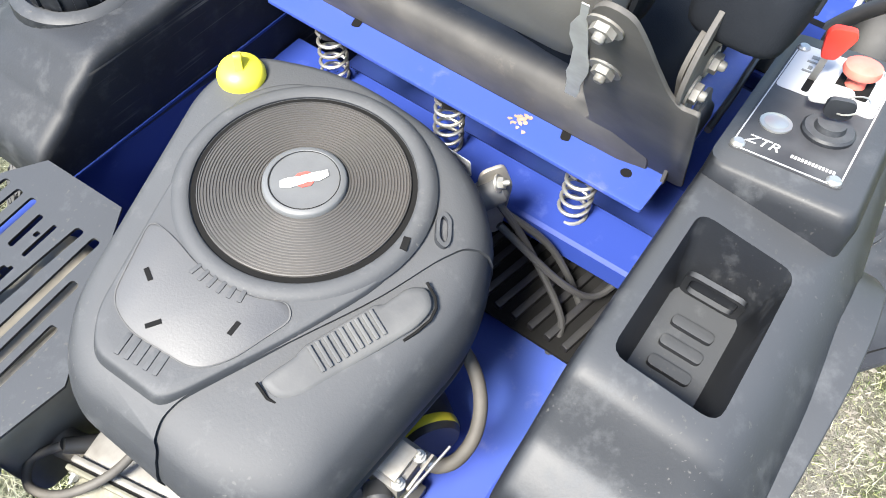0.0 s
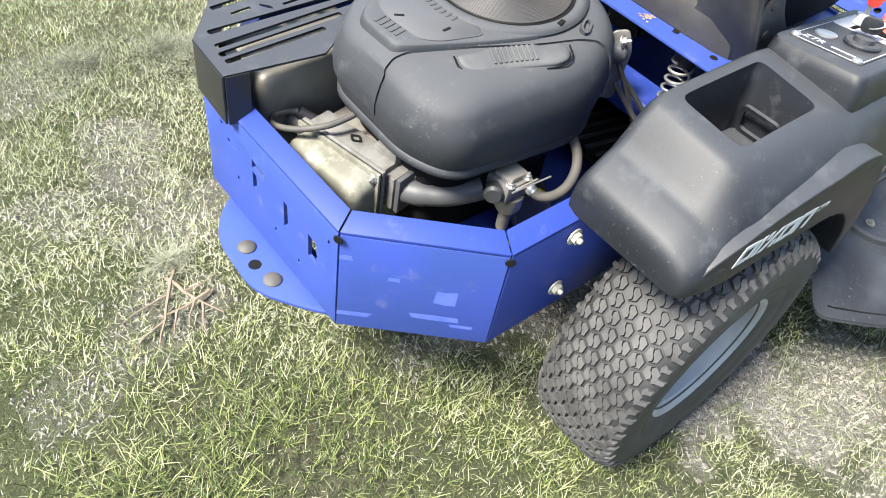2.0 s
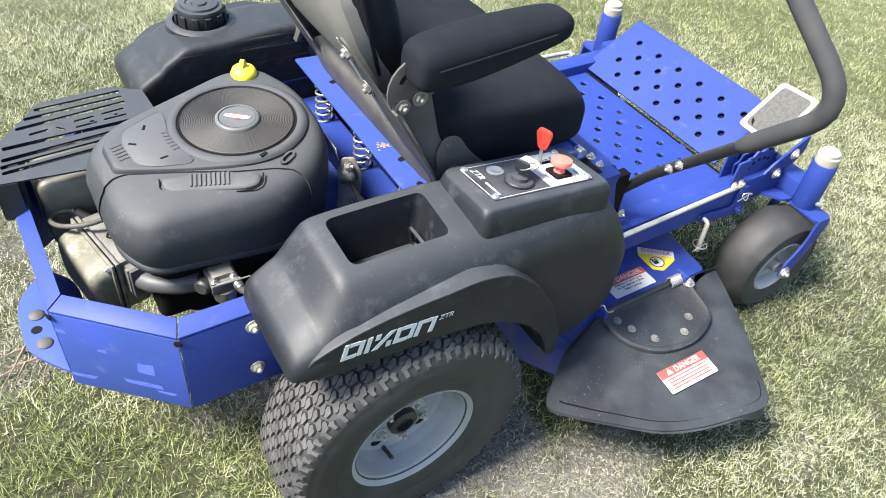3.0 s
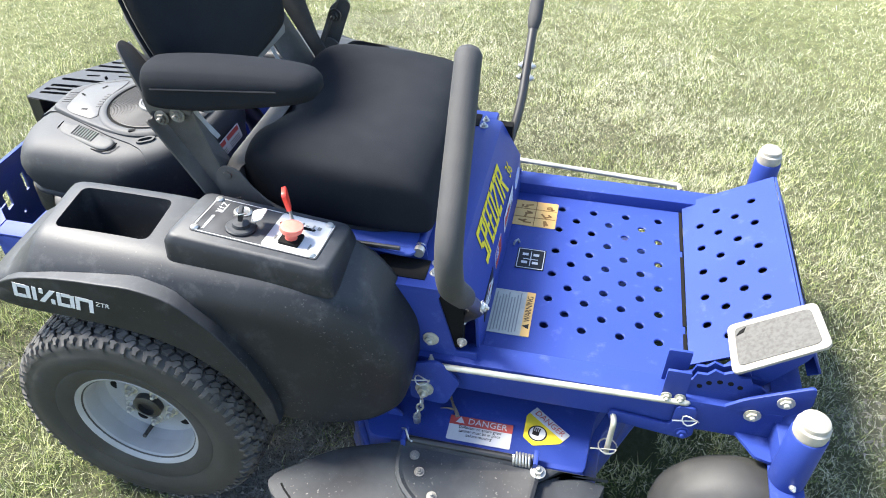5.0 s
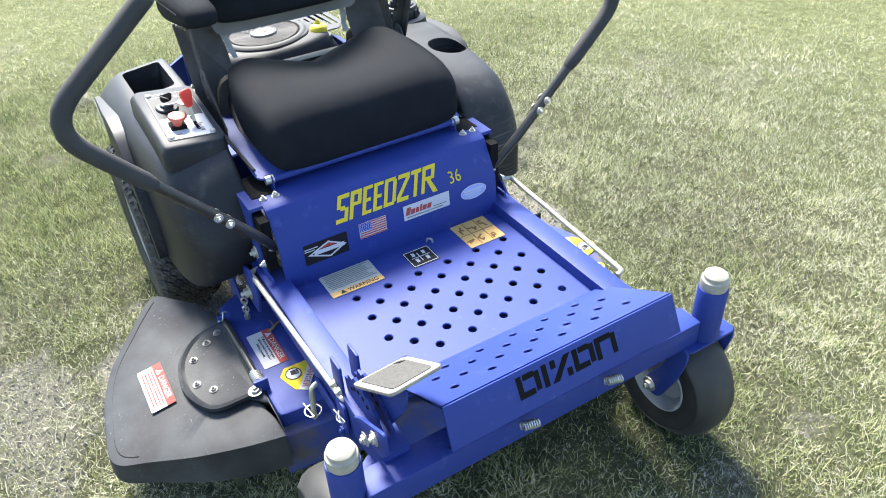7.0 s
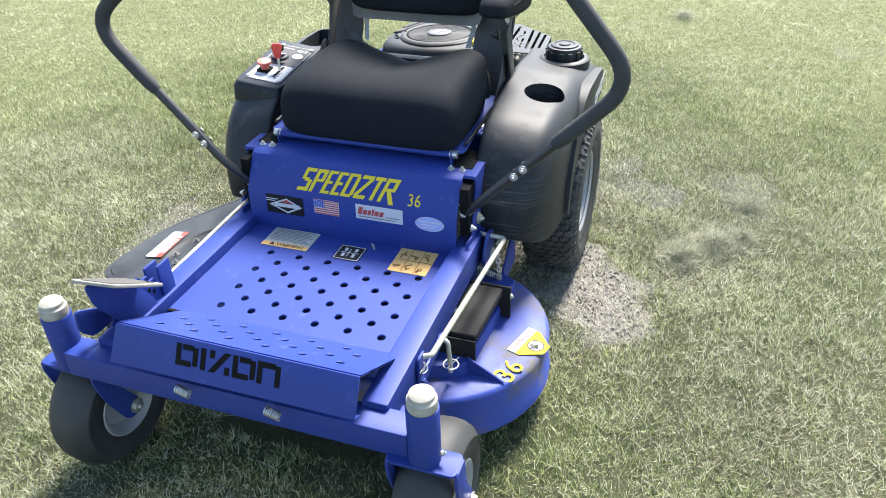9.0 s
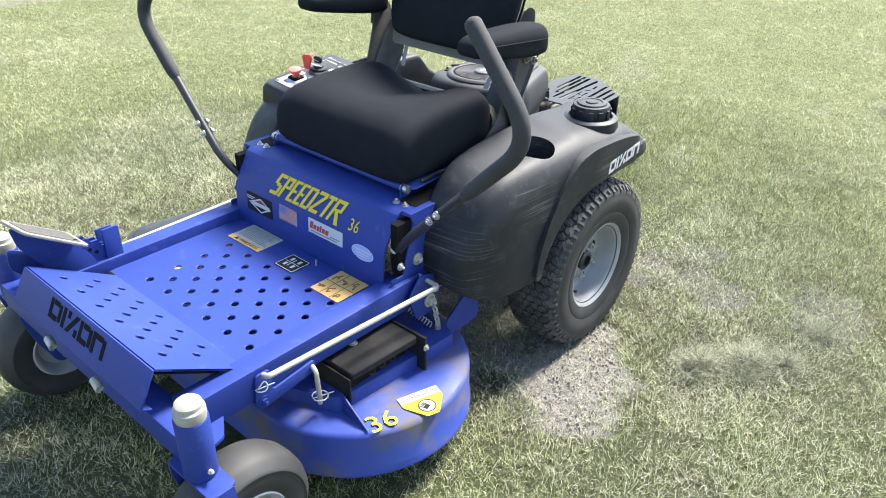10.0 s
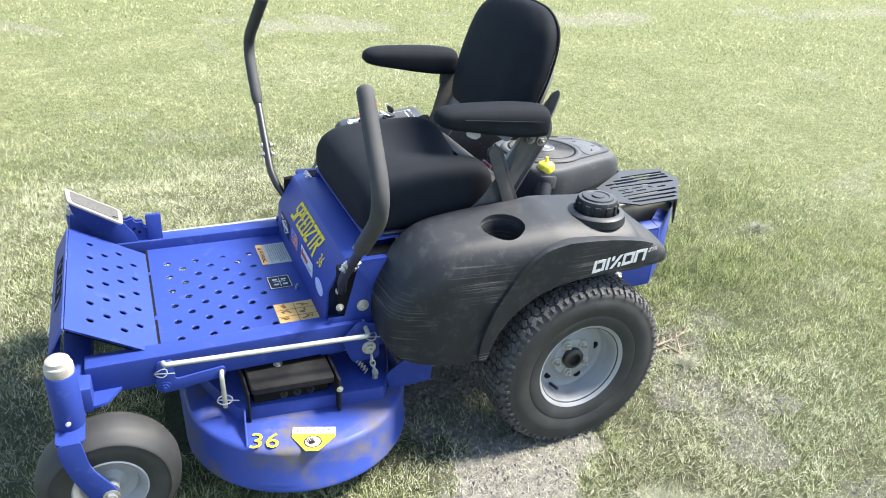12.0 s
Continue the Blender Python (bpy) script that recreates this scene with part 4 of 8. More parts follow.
for k in range(26):
    q, d = rng.uniform(0, 6.28), abs(rng.gauss(0, 0.009))
    pts = [(d * math.cos(q) + 0.0026 * rng.uniform(0.5, 1.3) * math.cos(a * 1.05), d * math.sin(q) + 0.0026 * rng.uniform(0.5, 1.3) * math.sin(a * 1.05)) for a in range(6)]
    slab(pts, 0, 0.0003, drop @ Matrix.Translation((0.126, -0.087, PLATE_Z + 0.0002 + 0.00004 * k)), bm)
part("rust_spot", bm, RUST, mower, "flaking rust spot")
# cross member under the springs
part("cross_member", loft([[(0.165, y, 0.30), (0.165, y, 0.413), (0.161, y, 0.417), (0.104, y, 0.417), (0.100, y, 0.413), (0.100, y, 0.386), (0.103, y, 0.386), (0.103, y, 0.412), (0.161, y, 0.412), (0.161, y, 0.30)] for y in (-0.262, 0.262)]), BLUE, mower,
     "blue folded cross member")

# rear frame: side walls, angled corners, rear panel with cut-outs, floor
TOP, BOT = 0.450, 0.286
OUT = [(0.36, -0.288), (-0.308, -0.288), (-0.4515, -0.158), (-0.4545, 0.158), (-0.308, 0.288), (0.36, 0.288)]
INN = [(0.36, -0.283), (-0.3065, -0.283), (-0.4465, -0.156), (-0.4495, 0.156), (-0.3065, 0.283), (0.36, 0.283)]
FLG = [(0.36, -0.262), (-0.298, -0.262), (-0.428, -0.146), (-0.431, 0.146), (-0.298, 0.262), (0.36, 0.262)]
names = ("side_wall", "corner_panel", "rear_panel", "corner_panel", "side_wall")
for i in range(5):
    a, b2 = OUT[i], OUT[i + 1]
    c, d = INN[i], INN[i + 1]
    bm = bmesh.new()
    g = 0.0012
    ux, uy = (b2[0] - a[0]), (b2[1] - a[1])
    ll = math.hypot(ux, uy)
    ux, uy = ux / ll * g, uy / ll * g
    quad = [(a[0] + ux, a[1] + uy), (b2[0] - ux, b2[1] - uy), (d[0] - ux, d[1] - uy), (c[0] + ux, c[1] + uy)]
    slab(quad, BOT, TOP, None, bm)
    pan = part(names[i], bm, BLUE_WORN if i in (1, 2) else BLUE, mower, {1: "blue corner panel with scuffed paint", 2: "blue rear panel with cut-outs and bolt holes"}.get(i, ""), bevel=0.0012)
    if i == 2:
        # cut-outs in the rear panel
        cutters = []
        for y, w, z, h in ((-0.105, 0.018, 0.375, 0.042), (-0.118, 0.028, 0.372, 0.010), (-0.045, 0.009, 0.382, 0.044), (0.02, 0.03, 0.405, 0.02), (0.03, 0.01, 0.38, 0.03), (0.085, 0.024, 0.40, 0.012),
                           (-0.14, 0.005, 0.42, 0.008), (0.11, 0.006, 0.42, 0.008), (0.075, 0.006, 0.35, 0.008), (-0.02, 0.006, 0.335, 0.008), (-0.075, 0.006, 0.325, 0.008)):
            cutters.append(slab([(y - w / 2, z - h / 2), (y + w / 2, z - h / 2 + w * 0.2), (y + w / 2, z + h / 2), (y - w / 2, z + h / 2 - w * 0.2)], -0.03, 0.03,
                                frame_m((-0.4515, 0, 0), (0, 1, 0), (0, 0, 1))))
        cut(pan, cutters)
    # inward flange along the top
    e, f = FLG[i], FLG[i + 1]
    bm = bmesh.new()
    ring = [Vector((a[0] + ux, a[1] + uy, TOP + 0.001)), Vector((b2[0] - ux, b2[1] - uy, TOP + 0.001)), Vector((f[0] - ux, f[1] - uy, TOP + 0.013)), Vector((e[0] + ux, e[1] + uy, TOP + 0.013))]
    lo = [bm.verts.new(p) for p in ring]
    hi = [bm.verts.new(p + Vector((0, 0, 0.004))) for p in ring]
    bm.faces.new(lo[::-1])
    bm.faces.new(hi)
    for k in range(4):
        bm.faces.new((lo[k], lo[(k + 1) % 4], hi[(k + 1) % 4], hi[k]))
    part("top_flange", bm, BLUE, mower, bevel=0.001)
for x, y in ((-0.308, -0.288), (-0.4515, -0.158)):
    part("relief_hole", lathe([(0, 0.0012), (0.0055, 0.0012), (0.0065, 0)], turned((x - 0.0012, y - 0.0012, TOP - 0.006), (x + 0.1, y, 0)), 12), NEAR_BLACK, mower)
# scuffs on the corner panel
cm = frame_m(((OUT[1][0] + OUT[2][0]) / 2, (OUT[1][1] + OUT[2][1]) / 2, 0.364), (OUT[1][0] - OUT[2][0], OUT[1][1] - OUT[2][1], 0), (0, 0, 1))
for u, v, w, h, k in ((0.034, 0.000, 0.026, 0.024, 1), (0.022, -0.040, 0.060, 0.009, 2), (-0.030, 0.022, 0.014, 0.006, 3), (-0.075, -0.052, 0.040, 0.007, 4), (-0.088, 0.050, 0.016, 0.008, 5), (0.06, -0.052, 0.03, 0.005, 6)):
    rng = random.Random(k)
    jit = lambda m: rng.uniform(-0.08, 0.08) * m
    pts = [(u - w / 2 + jit(w), v - h / 2 + jit(h)), (u + jit(w), v - h / 2 + jit(h)), (u + w / 2 + jit(w), v - h / 2 + jit(h)), (u + w / 2 + jit(w), v + h / 2 + jit(h)), (u + jit(w), v + h / 2 + jit(h)), (u - w / 2 + jit(w), v + h / 2 + jit(h))]
    part("paint_scuff", slab(pts, -0.0005, 0.0002, cm), SCUFF, mower)
for z in (0.427, 0.330):
    bolt((-0.200, -0.2895, z), (0, -1, 0), mower, 0.008, 0.008, ROD, name="wall_bolt")
    bolt((-0.200, 0.2895, z), (0, 1, 0), mower, 0.008, 0.008, ROD, name="wall_bolt")
# hitch tongue
pts = rounded([(-0.44, 0.128), (-0.47, 0.105), (-0.502, 0.06), (-0.506, -0.03), (-0.498, -0.06), (-0.462, -0.112), (-0.425, -0.150), (-0.40, -0.05), (-0.40, 0.08)], 0.03, 4)
part("hitch_tongue", slab(pts, 0.268, 0.2735), BLUE_WORN, mower, "curved blue hitch plate", bevel=0.001)
for y in (0.023, -0.046):
    part("hitch_stud", lathe([(0.0125, 0.2735), (0.0125, 0.2755), (0.009, 0.279), (0, 0.280)], Matrix.Translation((-0.476, y, 0)), 18), HOSE, mower)
part("hitch_hole", lathe([(0, 0.2743), (0.0085, 0.2743), (0.009, 0.2735)], Matrix.Translation((-0.482, -0.010, 0)), 16), NEAR_BLACK, mower)
# engine floor
part("engine_floor", slab([(0.34, -0.282), (-0.18, -0.282), (-0.24, -0.10), (-0.24, 0.10), (-0.30, 0.282), (0.34, 0.282)], 0.300, 0.305), BLUE_WORN, mower, "blue engine floor plate")

# ---- cutting deck ----
def arc(cx, cy, r, a0, a1, n):
    return [(cx + r * math.cos(radians(a0 + (a1 - a0) * k / n)), cy + r * math.sin(radians(a0 + (a1 - a0) * k / n))) for k in range(n + 1)]


DECK = arc(0.648, 0.238, 0.258, 0, 205, 26) + [(0.37, 0.0), (0.345, -0.16), (0.345, -0.30), (0.40, -0.392), (0.812, -0.392), (0.822, -0.28), (0.906, -0.12)]


def grow(pts, d, cx=0.63, cy=0.06):
    out = []
    for x, y in pts:
        v = Vector((x - cx, y - cy))
        v = v * (1 + d / v.length)
        out.append((cx + v.x, cy + v.y))
    return out


rings = [[(x, y, z) for x, y in grow(DECK, d)] for d, z in ((-0.006, 0.056), (0.002, 0.054), (0.002, 0.062), (-0.003, 0.068), (-0.003, 0.150), (-0.006, 0.157), (-0.014, 0.161), (-0.06, 0.163))]
part("deck_shell", loft(rings), BLUE_MUD, mower, "blue steel mower deck, scraped and muddy along its skirt", smooth=50)
# raised middle with its upright wall
MID = [(0.862, 0.20), (0.80, 0.352), (0.475, 0.378), (0.44, 0.30), (0.385, 0.10), (0.36, -0.15), (0.362, -0.29), (0.41, -0.384), (0.790, -0.384), (0.80, -0.27), (0.875, -0.10)]
MID = rounded(MID, 0.012, 2)
rings = [[(x, y, z) for x, y in grow(MID, d)] for d, z in ((0.002, 0.150), (0.0, 0.188), (-0.003, 0.193), (-0.01, 0.195))]
part("deck_top", loft(rings), BLUE, mower, "blue raised deck top")
# gusset fin and rear ear on the lower shelf
part("deck_fin", slab([(0, 0.001), (0.085, 0.001), (0.0, 0.042)], -0.002, 0.002, frame_m((0.788, 0.352, 0.162), (0.12, 0.99, 0), (0, 0, 1))), BLUE, mower, bevel=0.0006)
for s, y0 in ((1, 0.34), (-1, -0.33)):
    pts = [(0.345, 0.16), (0.45, 0.155), (0.46, 0.20), (0.375, 0.262), (0.345, 0.255)]
    part("deck_ear", slab(rounded(pts, 0.008, 3), -0.0025, 0.0025, frame_m((0, y0, 0), (1, 0, 0), (0, 0, 1))), BLUE, mower, "blue hanger ear on the deck", bevel=0.001)
    bolt((0.362, y0 + s * 0.004, 0.24), (0, s, 0), mower, 0.007, 0.012, ROD)
    pin = [(0.362, y0 + s * 0.012, 0.262), (0.362, y0 + s * 0.014, 0.225)]
    part("ear_pin", tube(pin, 0.005, 8), ROD, mower)
# belt cover box on the left
rings = [[(x, y, z) for x, y in rounded([(0.592 - g, 0.20), (0.772 + g, 0.20), (0.772 + g, 0.365 + g), (0.592 - g, 0.375 + g)], 0.008, 3)] for g, z in ((0.0, 0.234), (0.0, 0.247), (-0.002, 0.2495))]
part("belt_cover", loft(rings), GREASY, mower, "black sheet steel belt cover", smooth=15)
# solid near-black box: the cavity's shade is put into its colour
part("belt_void_shade", box(0.60, 0.765, 0.20, 0.345, 0.1645, 0.2335), NEAR_BLACK, mower, "near-black box standing for the shaded opening below the belt cover")
part("belt_cover_side", box(0.582, 0.588, 0.20, 0.392, 0.1645, 0.250), GREASY, mower, bevel=0.001)
part("belt_cover_side", box(0.776, 0.780, 0.20, 0.366, 0.1645, 0.240), GREASY, mower, bevel=0.001)
bolt((0.70, 0.29, 0.2495), (0, 0, 1), mower, 0.007, 0.007, ROD)
bolt((0.585, 0.392, 0.225), (0, 1, 0), mower, 0.005, 0.004, ROD)
for k in range(3):
    bolt((0.64 + 0.03 * k, 0.3452, 0.205), (0, 1, 0), mower, 0.006, 0.006, BLACK_STEEL)
part("deck_spring", coil((0.56, 0.27, 0.285), (0.505, 0.335, 0.215), 0.006, 0.0014, 14), STEEL, mower)

# discharge deflector, a black rubber apron on a hinge pin
DX, DY = 0.58, -0.38
OUTER = blend([(0.455, -0.388), (0.37, -0.415), (0.312, -0.452), (0.262, -0.496), (0.30, -0.537), (0.35, -0.575), (0.43, -0.631), (0.51, -0.661), (0.59, -0.677), (0.656, -0.686),
               (0.690, -0.672), (0.718, -0.623), (0.763, -0.544), (0.797, -0.467), (0.815, -0.42), (0.826, -0.388)], 4)
top, low = [], []
for x, y in OUTER:
    f = max(0.0, min(1.0, (-0.388 - y) / 0.29))
    front = max(0.0, min(1.0, (x - 0.60) / 0.2))
    z = 0.190 - 0.042 * f - 0.012 * front
    top.append((x, y, z))
    low.append((x + 0.006 * front, y - 0.004 * f, z - 0.006 - 0.075 * front ** 0.8))
bm = bmesh.new()
n = len(OUTER)
inner = [(DX + (x - DX) * 0.86, DY + (y - DY) * 0.90, z + 0.006 + 0.004 * (1 - abs(k / n - 0.5))) for k, (x, y, z) in enumerate(top)]
core = [(DX + (x - DX) * 0.45, DY + (y - DY) * 0.45, 0.196 + (z - 0.190) * 0.45 + 0.002) for x, y, z in top]
hinge = [(0.45 + 0.38 * k / (n - 1), -0.388, 0.197) for k in range(n)]
rows = [low, [(x, y, z - 0.004) for x, y, z in top], top, inner, core, hinge]
under = [[(x, y, z - 0.008) for x, y, z in r] for r in (hinge, core, inner)] + [[(x * 0.994 + DX * 0.006, y * 0.99 + DY * 0.01, z) for x, y, z in low]]
loft(rows + under + [low], False, bm, closed=False)
bmesh.ops.remove_doubles(bm, verts=bm.verts, dist=1e-5)
part("chute_deflector", bm, DEFLECT, mower, "black rubber discharge deflector, scratched and faded", smooth=55)
# raised bead near its outer edge, the mounting flap and its bolts
bead = [(DX + (x - DX) * 0.93, DY + (y - DY) * 0.945, z + 0.004) for x, y, z in top[13:43]]
part("deflector_crease", tube(bead, 0.0022, 6, flat=0.6), NEAR_BLACK, mower)
flap = rounded([(0.475, -0.392), (0.478, -0.455), (0.53, -0.505), (0.62, -0.52), (0.70, -0.487), (0.712, -0.395)], [0.01, 0.03, 0.04, 0.04, 0.03, 0.01], 5)
zt = lambda x, y: 0.2005 - 0.13 * (-0.388 - y)
bm = loft([[(x, y, zt(x, y) - 0.004) for x, y in grow(flap, 0.006, 0.59, -0.45)], [(x, y, zt(x, y) + 0.005) for x, y in grow(flap, 0.006, 0.59, -0.45)],
           [(x, y, zt(x, y) + 0.008) for x, y in flap], [(x, y, zt(x, y) + 0.002) for x, y in grow(flap, -0.008, 0.59, -0.45)]])
part("deflector_flap", bm, DEFLECT, mower, "raised black hinge flap")
for x, y in ((0.500, -0.412), (0.515, -0.440), (0.615, -0.492), (0.65, -0.468), (0.545, -0.478)):
    bolt((x, y, zt(x, y) + 0.003), (0, -0.12, 1), mower, 0.0058, 0.005, HEADGREY, name="flap_bolt")
part("hinge_pin", tube([(0.482, -0.386, 0.207), (0.700, -0.386, 0.207)], 0.0068, 12), BLACK_STEEL, mower, "black hinge pin")
part("hinge_spring", coil((0.668, -0.386, 0.207), (0.700, -0.386, 0.207), 0.0105, 0.0022, 6), STEEL, mower)
bolt((0.712, -0.402, 0.203), (0, 0, 1), mower, 0.009, 0.008)
part("hinge_clip", tube(bent_path([(0.468, -0.372, 0.215), (0.478, -0.384, 0.232), (0.485, -0.392, 0.212), (0.492, -0.40, 0.222)], 0.006), 0.0018, 6), STEEL, mower)
for x in (0.476, 0.706):
    part("hinge_lug", slab(rounded([(x - 0.004, 0.19), (x + 0.004, 0.19), (x + 0.004, 0.222), (x - 0.004, 0.222)], 0.002, 2), -0.014, 0.014, frame_m((0, -0.386, 0), (1, 0, 0), (0, 0, 1))), BLUE, mower)

# ---- fenders ----
ST = [(-0.202, 0.268, 0.478, 0.395, 0.474, 0.425, 0.468, 0.427, 0.458),
      (-0.196, 0.266, 0.508, 0.400, 0.500, 0.438, 0.486, 0.440, 0.457),
      (-0.165, 0.265, 0.530, 0.402, 0.521, 0.446, 0.500, 0.448, 0.456),
      (-0.150, 0.265, 0.540, 0.400, 0.529, 0.447, 0.506, 0.449, 0.456),
      (-0.120, 0.265, 0.576, 0.394, 0.560, 0.447, 0.518, 0.450, 0.455),
      (-0.105, 0.265, 0.588, 0.392, 0.574, 0.447, 0.525, 0.450, 0.454),
      (-0.080, 0.265, 0.592, 0.393, 0.578, 0.447, 0.530, 0.450, 0.452),
      (0.000, 0.265, 0.592, 0.398, 0.578, 0.447, 0.536, 0.450, 0.448),
      (0.090, 0.265, 0.590, 0.400, 0.574, 0.443, 0.535, 0.448, 0.430),
      (0.130, 0.265, 0.585, 0.401, 0.570, 0.439, 0.532, 0.445, 0.390),
      (0.200, 0.265, 0.580, 0.402, 0.564, 0.434, 0.525, 0.442, 0.320),
      (0.270, 0.265, 0.574, 0.402, 0.558, 0.430, 0.515, 0.437, 0.272),
      (0.330, 0.266, 0.566, 0.400, 0.549, 0.427, 0.500, 0.432, 0.268),
      (0.375, 0.267, 0.553, 0.397, 0.533, 0.424, 0.480, 0.427, 0.270),
      (0.420, 0.268, 0.520, 0.392, 0.498, 0.416, 0.445, 0.418, 0.278),
      (0.452, 0.270, 0.470, 0.384, 0.450, 0.405, 0.410, 0.405, 0.290),
      (0.474, 0.276, 0.425, 0.372, 0.410, 0.390, 0.385, 0.390, 0.306),
      (0.482, 0.288, 0.395, 0.358, 0.388, 0.372, 0.372, 0.372, 0.325)]


def fender(name, s, label, wide, cutters, tall=0.0, mat=BLACK):
    rings = []
    for st in blend(ST, 3):
        x, yi, zt2, yo, zto, ym, zc, yb, zl = st
        k = lambda y: s * (yi + (y - yi) * wide)
        lift = tall * max(0.0, min(1.0, (zt2 - 0.55) / 0.03)) * max(1.0, min(4.0, 1.0 + 25.0 * (0.09 - x)))
        loop = [(k(yi), zl), (k(yi), zt2 + lift), (k(yo), zto + lift), (k(ym), zc), (k(yb), zl)]
        rings.append([(x, y, z) for y, z in rounded(loop, [0.01, 0.016, 0.022, 0.03, 0.012], 4)])
    ob = part(name, loft(rings), mat, mower, label, smooth=50)
    well = lathe([(0, -0.09), (0.262, -0.09), (0.262, 0.2), (0, 0.2)], turned((0.012, s * 0.36, 0.203), (0, s, 0)), 72)
    return cut(ob, [well] + cutters)


def tapered(x0, x1, y0, y1, z0, z1, t):
    ring = lambda g, z: [(x, y, z) for x, y in rounded([(x0 + g, y0 + g), (x1 - g, y0 + g), (x1 - g, y1 - g), (x0 + g, y1 - g)], 0.014, 4)]
    return loft([ring(t, z0), ring(0, z1 - 0.03), ring(-0.003, z1)])


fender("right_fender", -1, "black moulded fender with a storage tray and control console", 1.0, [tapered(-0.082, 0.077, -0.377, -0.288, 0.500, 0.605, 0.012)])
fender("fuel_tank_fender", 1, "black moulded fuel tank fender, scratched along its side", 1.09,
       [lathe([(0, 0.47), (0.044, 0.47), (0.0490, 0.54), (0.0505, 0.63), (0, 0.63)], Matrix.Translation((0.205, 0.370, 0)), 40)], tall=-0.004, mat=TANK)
for i in range(4):
    part("tray_rib", slab(rounded([(-0.02, -0.006), (0.02, -0.006), (0.02, 0.006), (-0.02, 0.006)], 0.005, 3), 0, 0.006, Matrix.Translation((-0.045 + 0.024 * i, -0.333, 0.4995)) @ Matrix.Rotation(radians(90), 4, "Z")), BLACK, mower, bevel=0.0015)
pts = rounded([(-0.028, -0.022), (0.028, -0.022), (0.028, 0.022), (-0.028, 0.022)], 0.01, 4)
bm = outline(pts, [(u * 0.8, v * 0.74) for u, v in pts], frame_m((0.058, -0.332, 0.524), (0, -1, 0), (-0.25, 0, 1)), bmesh.new(), 0.0, 0.005)
part("tray_rib", bm, BLACK, mower)

part("tray_hole", lathe([(0, 0.0012), (0.0065, 0.0012), (0.0075, 0.0002)], Matrix.Translation((-0.060, -0.334, 0.5002)), 16), NEAR_BLACK, mower)

# side flares over the wheels with the maker mark
FL = [(-0.184, 0.4565), (-0.184, 0.488), (-0.150, 0.512), (-0.115, 0.528), (-0.06, 0.539), (0.0, 0.546), (0.085, 0.550), (0.145, 0.535), (0.205, 0.480), (0.252, 0.405), (0.278, 0.335), (0.284, 0.278), (0.262, 0.276),
      (0.257, 0.300), (0.238, 0.345), (0.205, 0.385), (0.155, 0.425), (0.10, 0.4475), (0.04, 0.4575), (-0.03, 0.459), (-0.12, 0.4575)]
for s, yo in ((-1, 0.4505), (1, 0.463)):
    fm = frame_m((0, s * yo, 0), (1, 0, 0), (0, 0, 1))
    pts = rounded(FL, 0.02, 2)
    sgn = -s    # w points to the right side of the mower
    bm = slab(pts, *sorted((-0.03 * sgn, 0.006 * sgn)), fm)
    for bend_x in (0.03, -0.13):
        bmesh.ops.bisect_plane(bm, geom=bm.verts[:] + bm.edges[:] + bm.faces[:], plane_co=(bend_x, 0, 0), plane_no=(1, 0, 0))
    if s > 0:
        bmesh.ops.triangulate(bm, faces=[f for f in bm.faces if len(f.verts) > 4])
    for v in bm.verts:      # the rear end runs out flush with the fender
        if s < 0:
            v.co.y += 0.044 * max(0.0, 0.03 - v.co.x) + 0.11 * max(0.0, -0.13 - v.co.x)
        else:
            v.co.y -= 0.036 * max(0.0, (-0.10 - v.co.x) / 0.08) ** 2 + 0.009 * min(1.0, max(0.0, (v.co.x - 0.06) / 0.14))
    part("wheel_flare", bm, BLACK if s < 0 else TANK, mower, "moulded flare with a pale maker mark", bevel=0.012, seg=4)
    mm = frame_m((-0.061, -yo - 0.0064 + 0.0040, 0.499), (1, -0.044, -0.03), (0, 0, 1)) if s < 0 else frame_m((-0.052, yo + 0.0062, 0.488), (-1, 0, 0.10), (0, 0, 1))
    mark_blocks("maker_mark", mm, 0.142, 0.030, 0.0072, 0.0003, 0.0006, WHITE, "pale printed block", slant=0.22, split=0.001)
    lettering("small_lettering", "ZTR", mm @ Matrix.Translation((0.088, 0.008, 0)), 0.013, WHITE, mower, 0.0004, shear=0.3)

# fuel cap on a raised collar
part("filler_collar", lathe([(0.062, 0.560), (0.060, 0.578), (0.054, 0.583), (0.048, 0.583), (0.046, 0.575), (0.0, 0.575)], (Matrix.Translation((-0.037, 0.370, -0.006)) @ Matrix.Diagonal((1.12, 1.12, 1.0, 1.0))), 40), BLACK, mower)
bm = lathe([(0.0, 0.573), (0.040, 0.573), (0.0415, 0.579), (0.0415, 0.606), (0.039, 0.611), (0.033, 0.612), (0.031, 0.6155), (0.024, 0.6165), (0.022, 0.6145), (0.014, 0.6145), (0.012, 0.6175), (0, 0.618)],
           (Matrix.Translation((-0.037, 0.370, -0.006)) @ Matrix.Diagonal((1.12, 1.12, 1.0, 1.0))), 48)
fuel_cap = part("fuel_cap", bm, BLACK, mower, "black ribbed fuel cap")
for k in range(12):
    a = k * math.pi / 6
    part("cap_rib", box(0.0405, 0.0440, -0.0055, 0.0055, 0.579, 0.603, None, (Matrix.Translation((-0.037, 0.370, -0.006)) @ Matrix.Diagonal((1.12, 1.12, 1.0, 1.0))) @ Matrix.Rotation(a, 4, "Z")), BLACK, fuel_cap, bevel=0.001)

# console pad with its printed panel, key switch, choke lever and knob
PADZ = lambda x: 0.604 - 0.11 * (x - 0.14)
rings = []
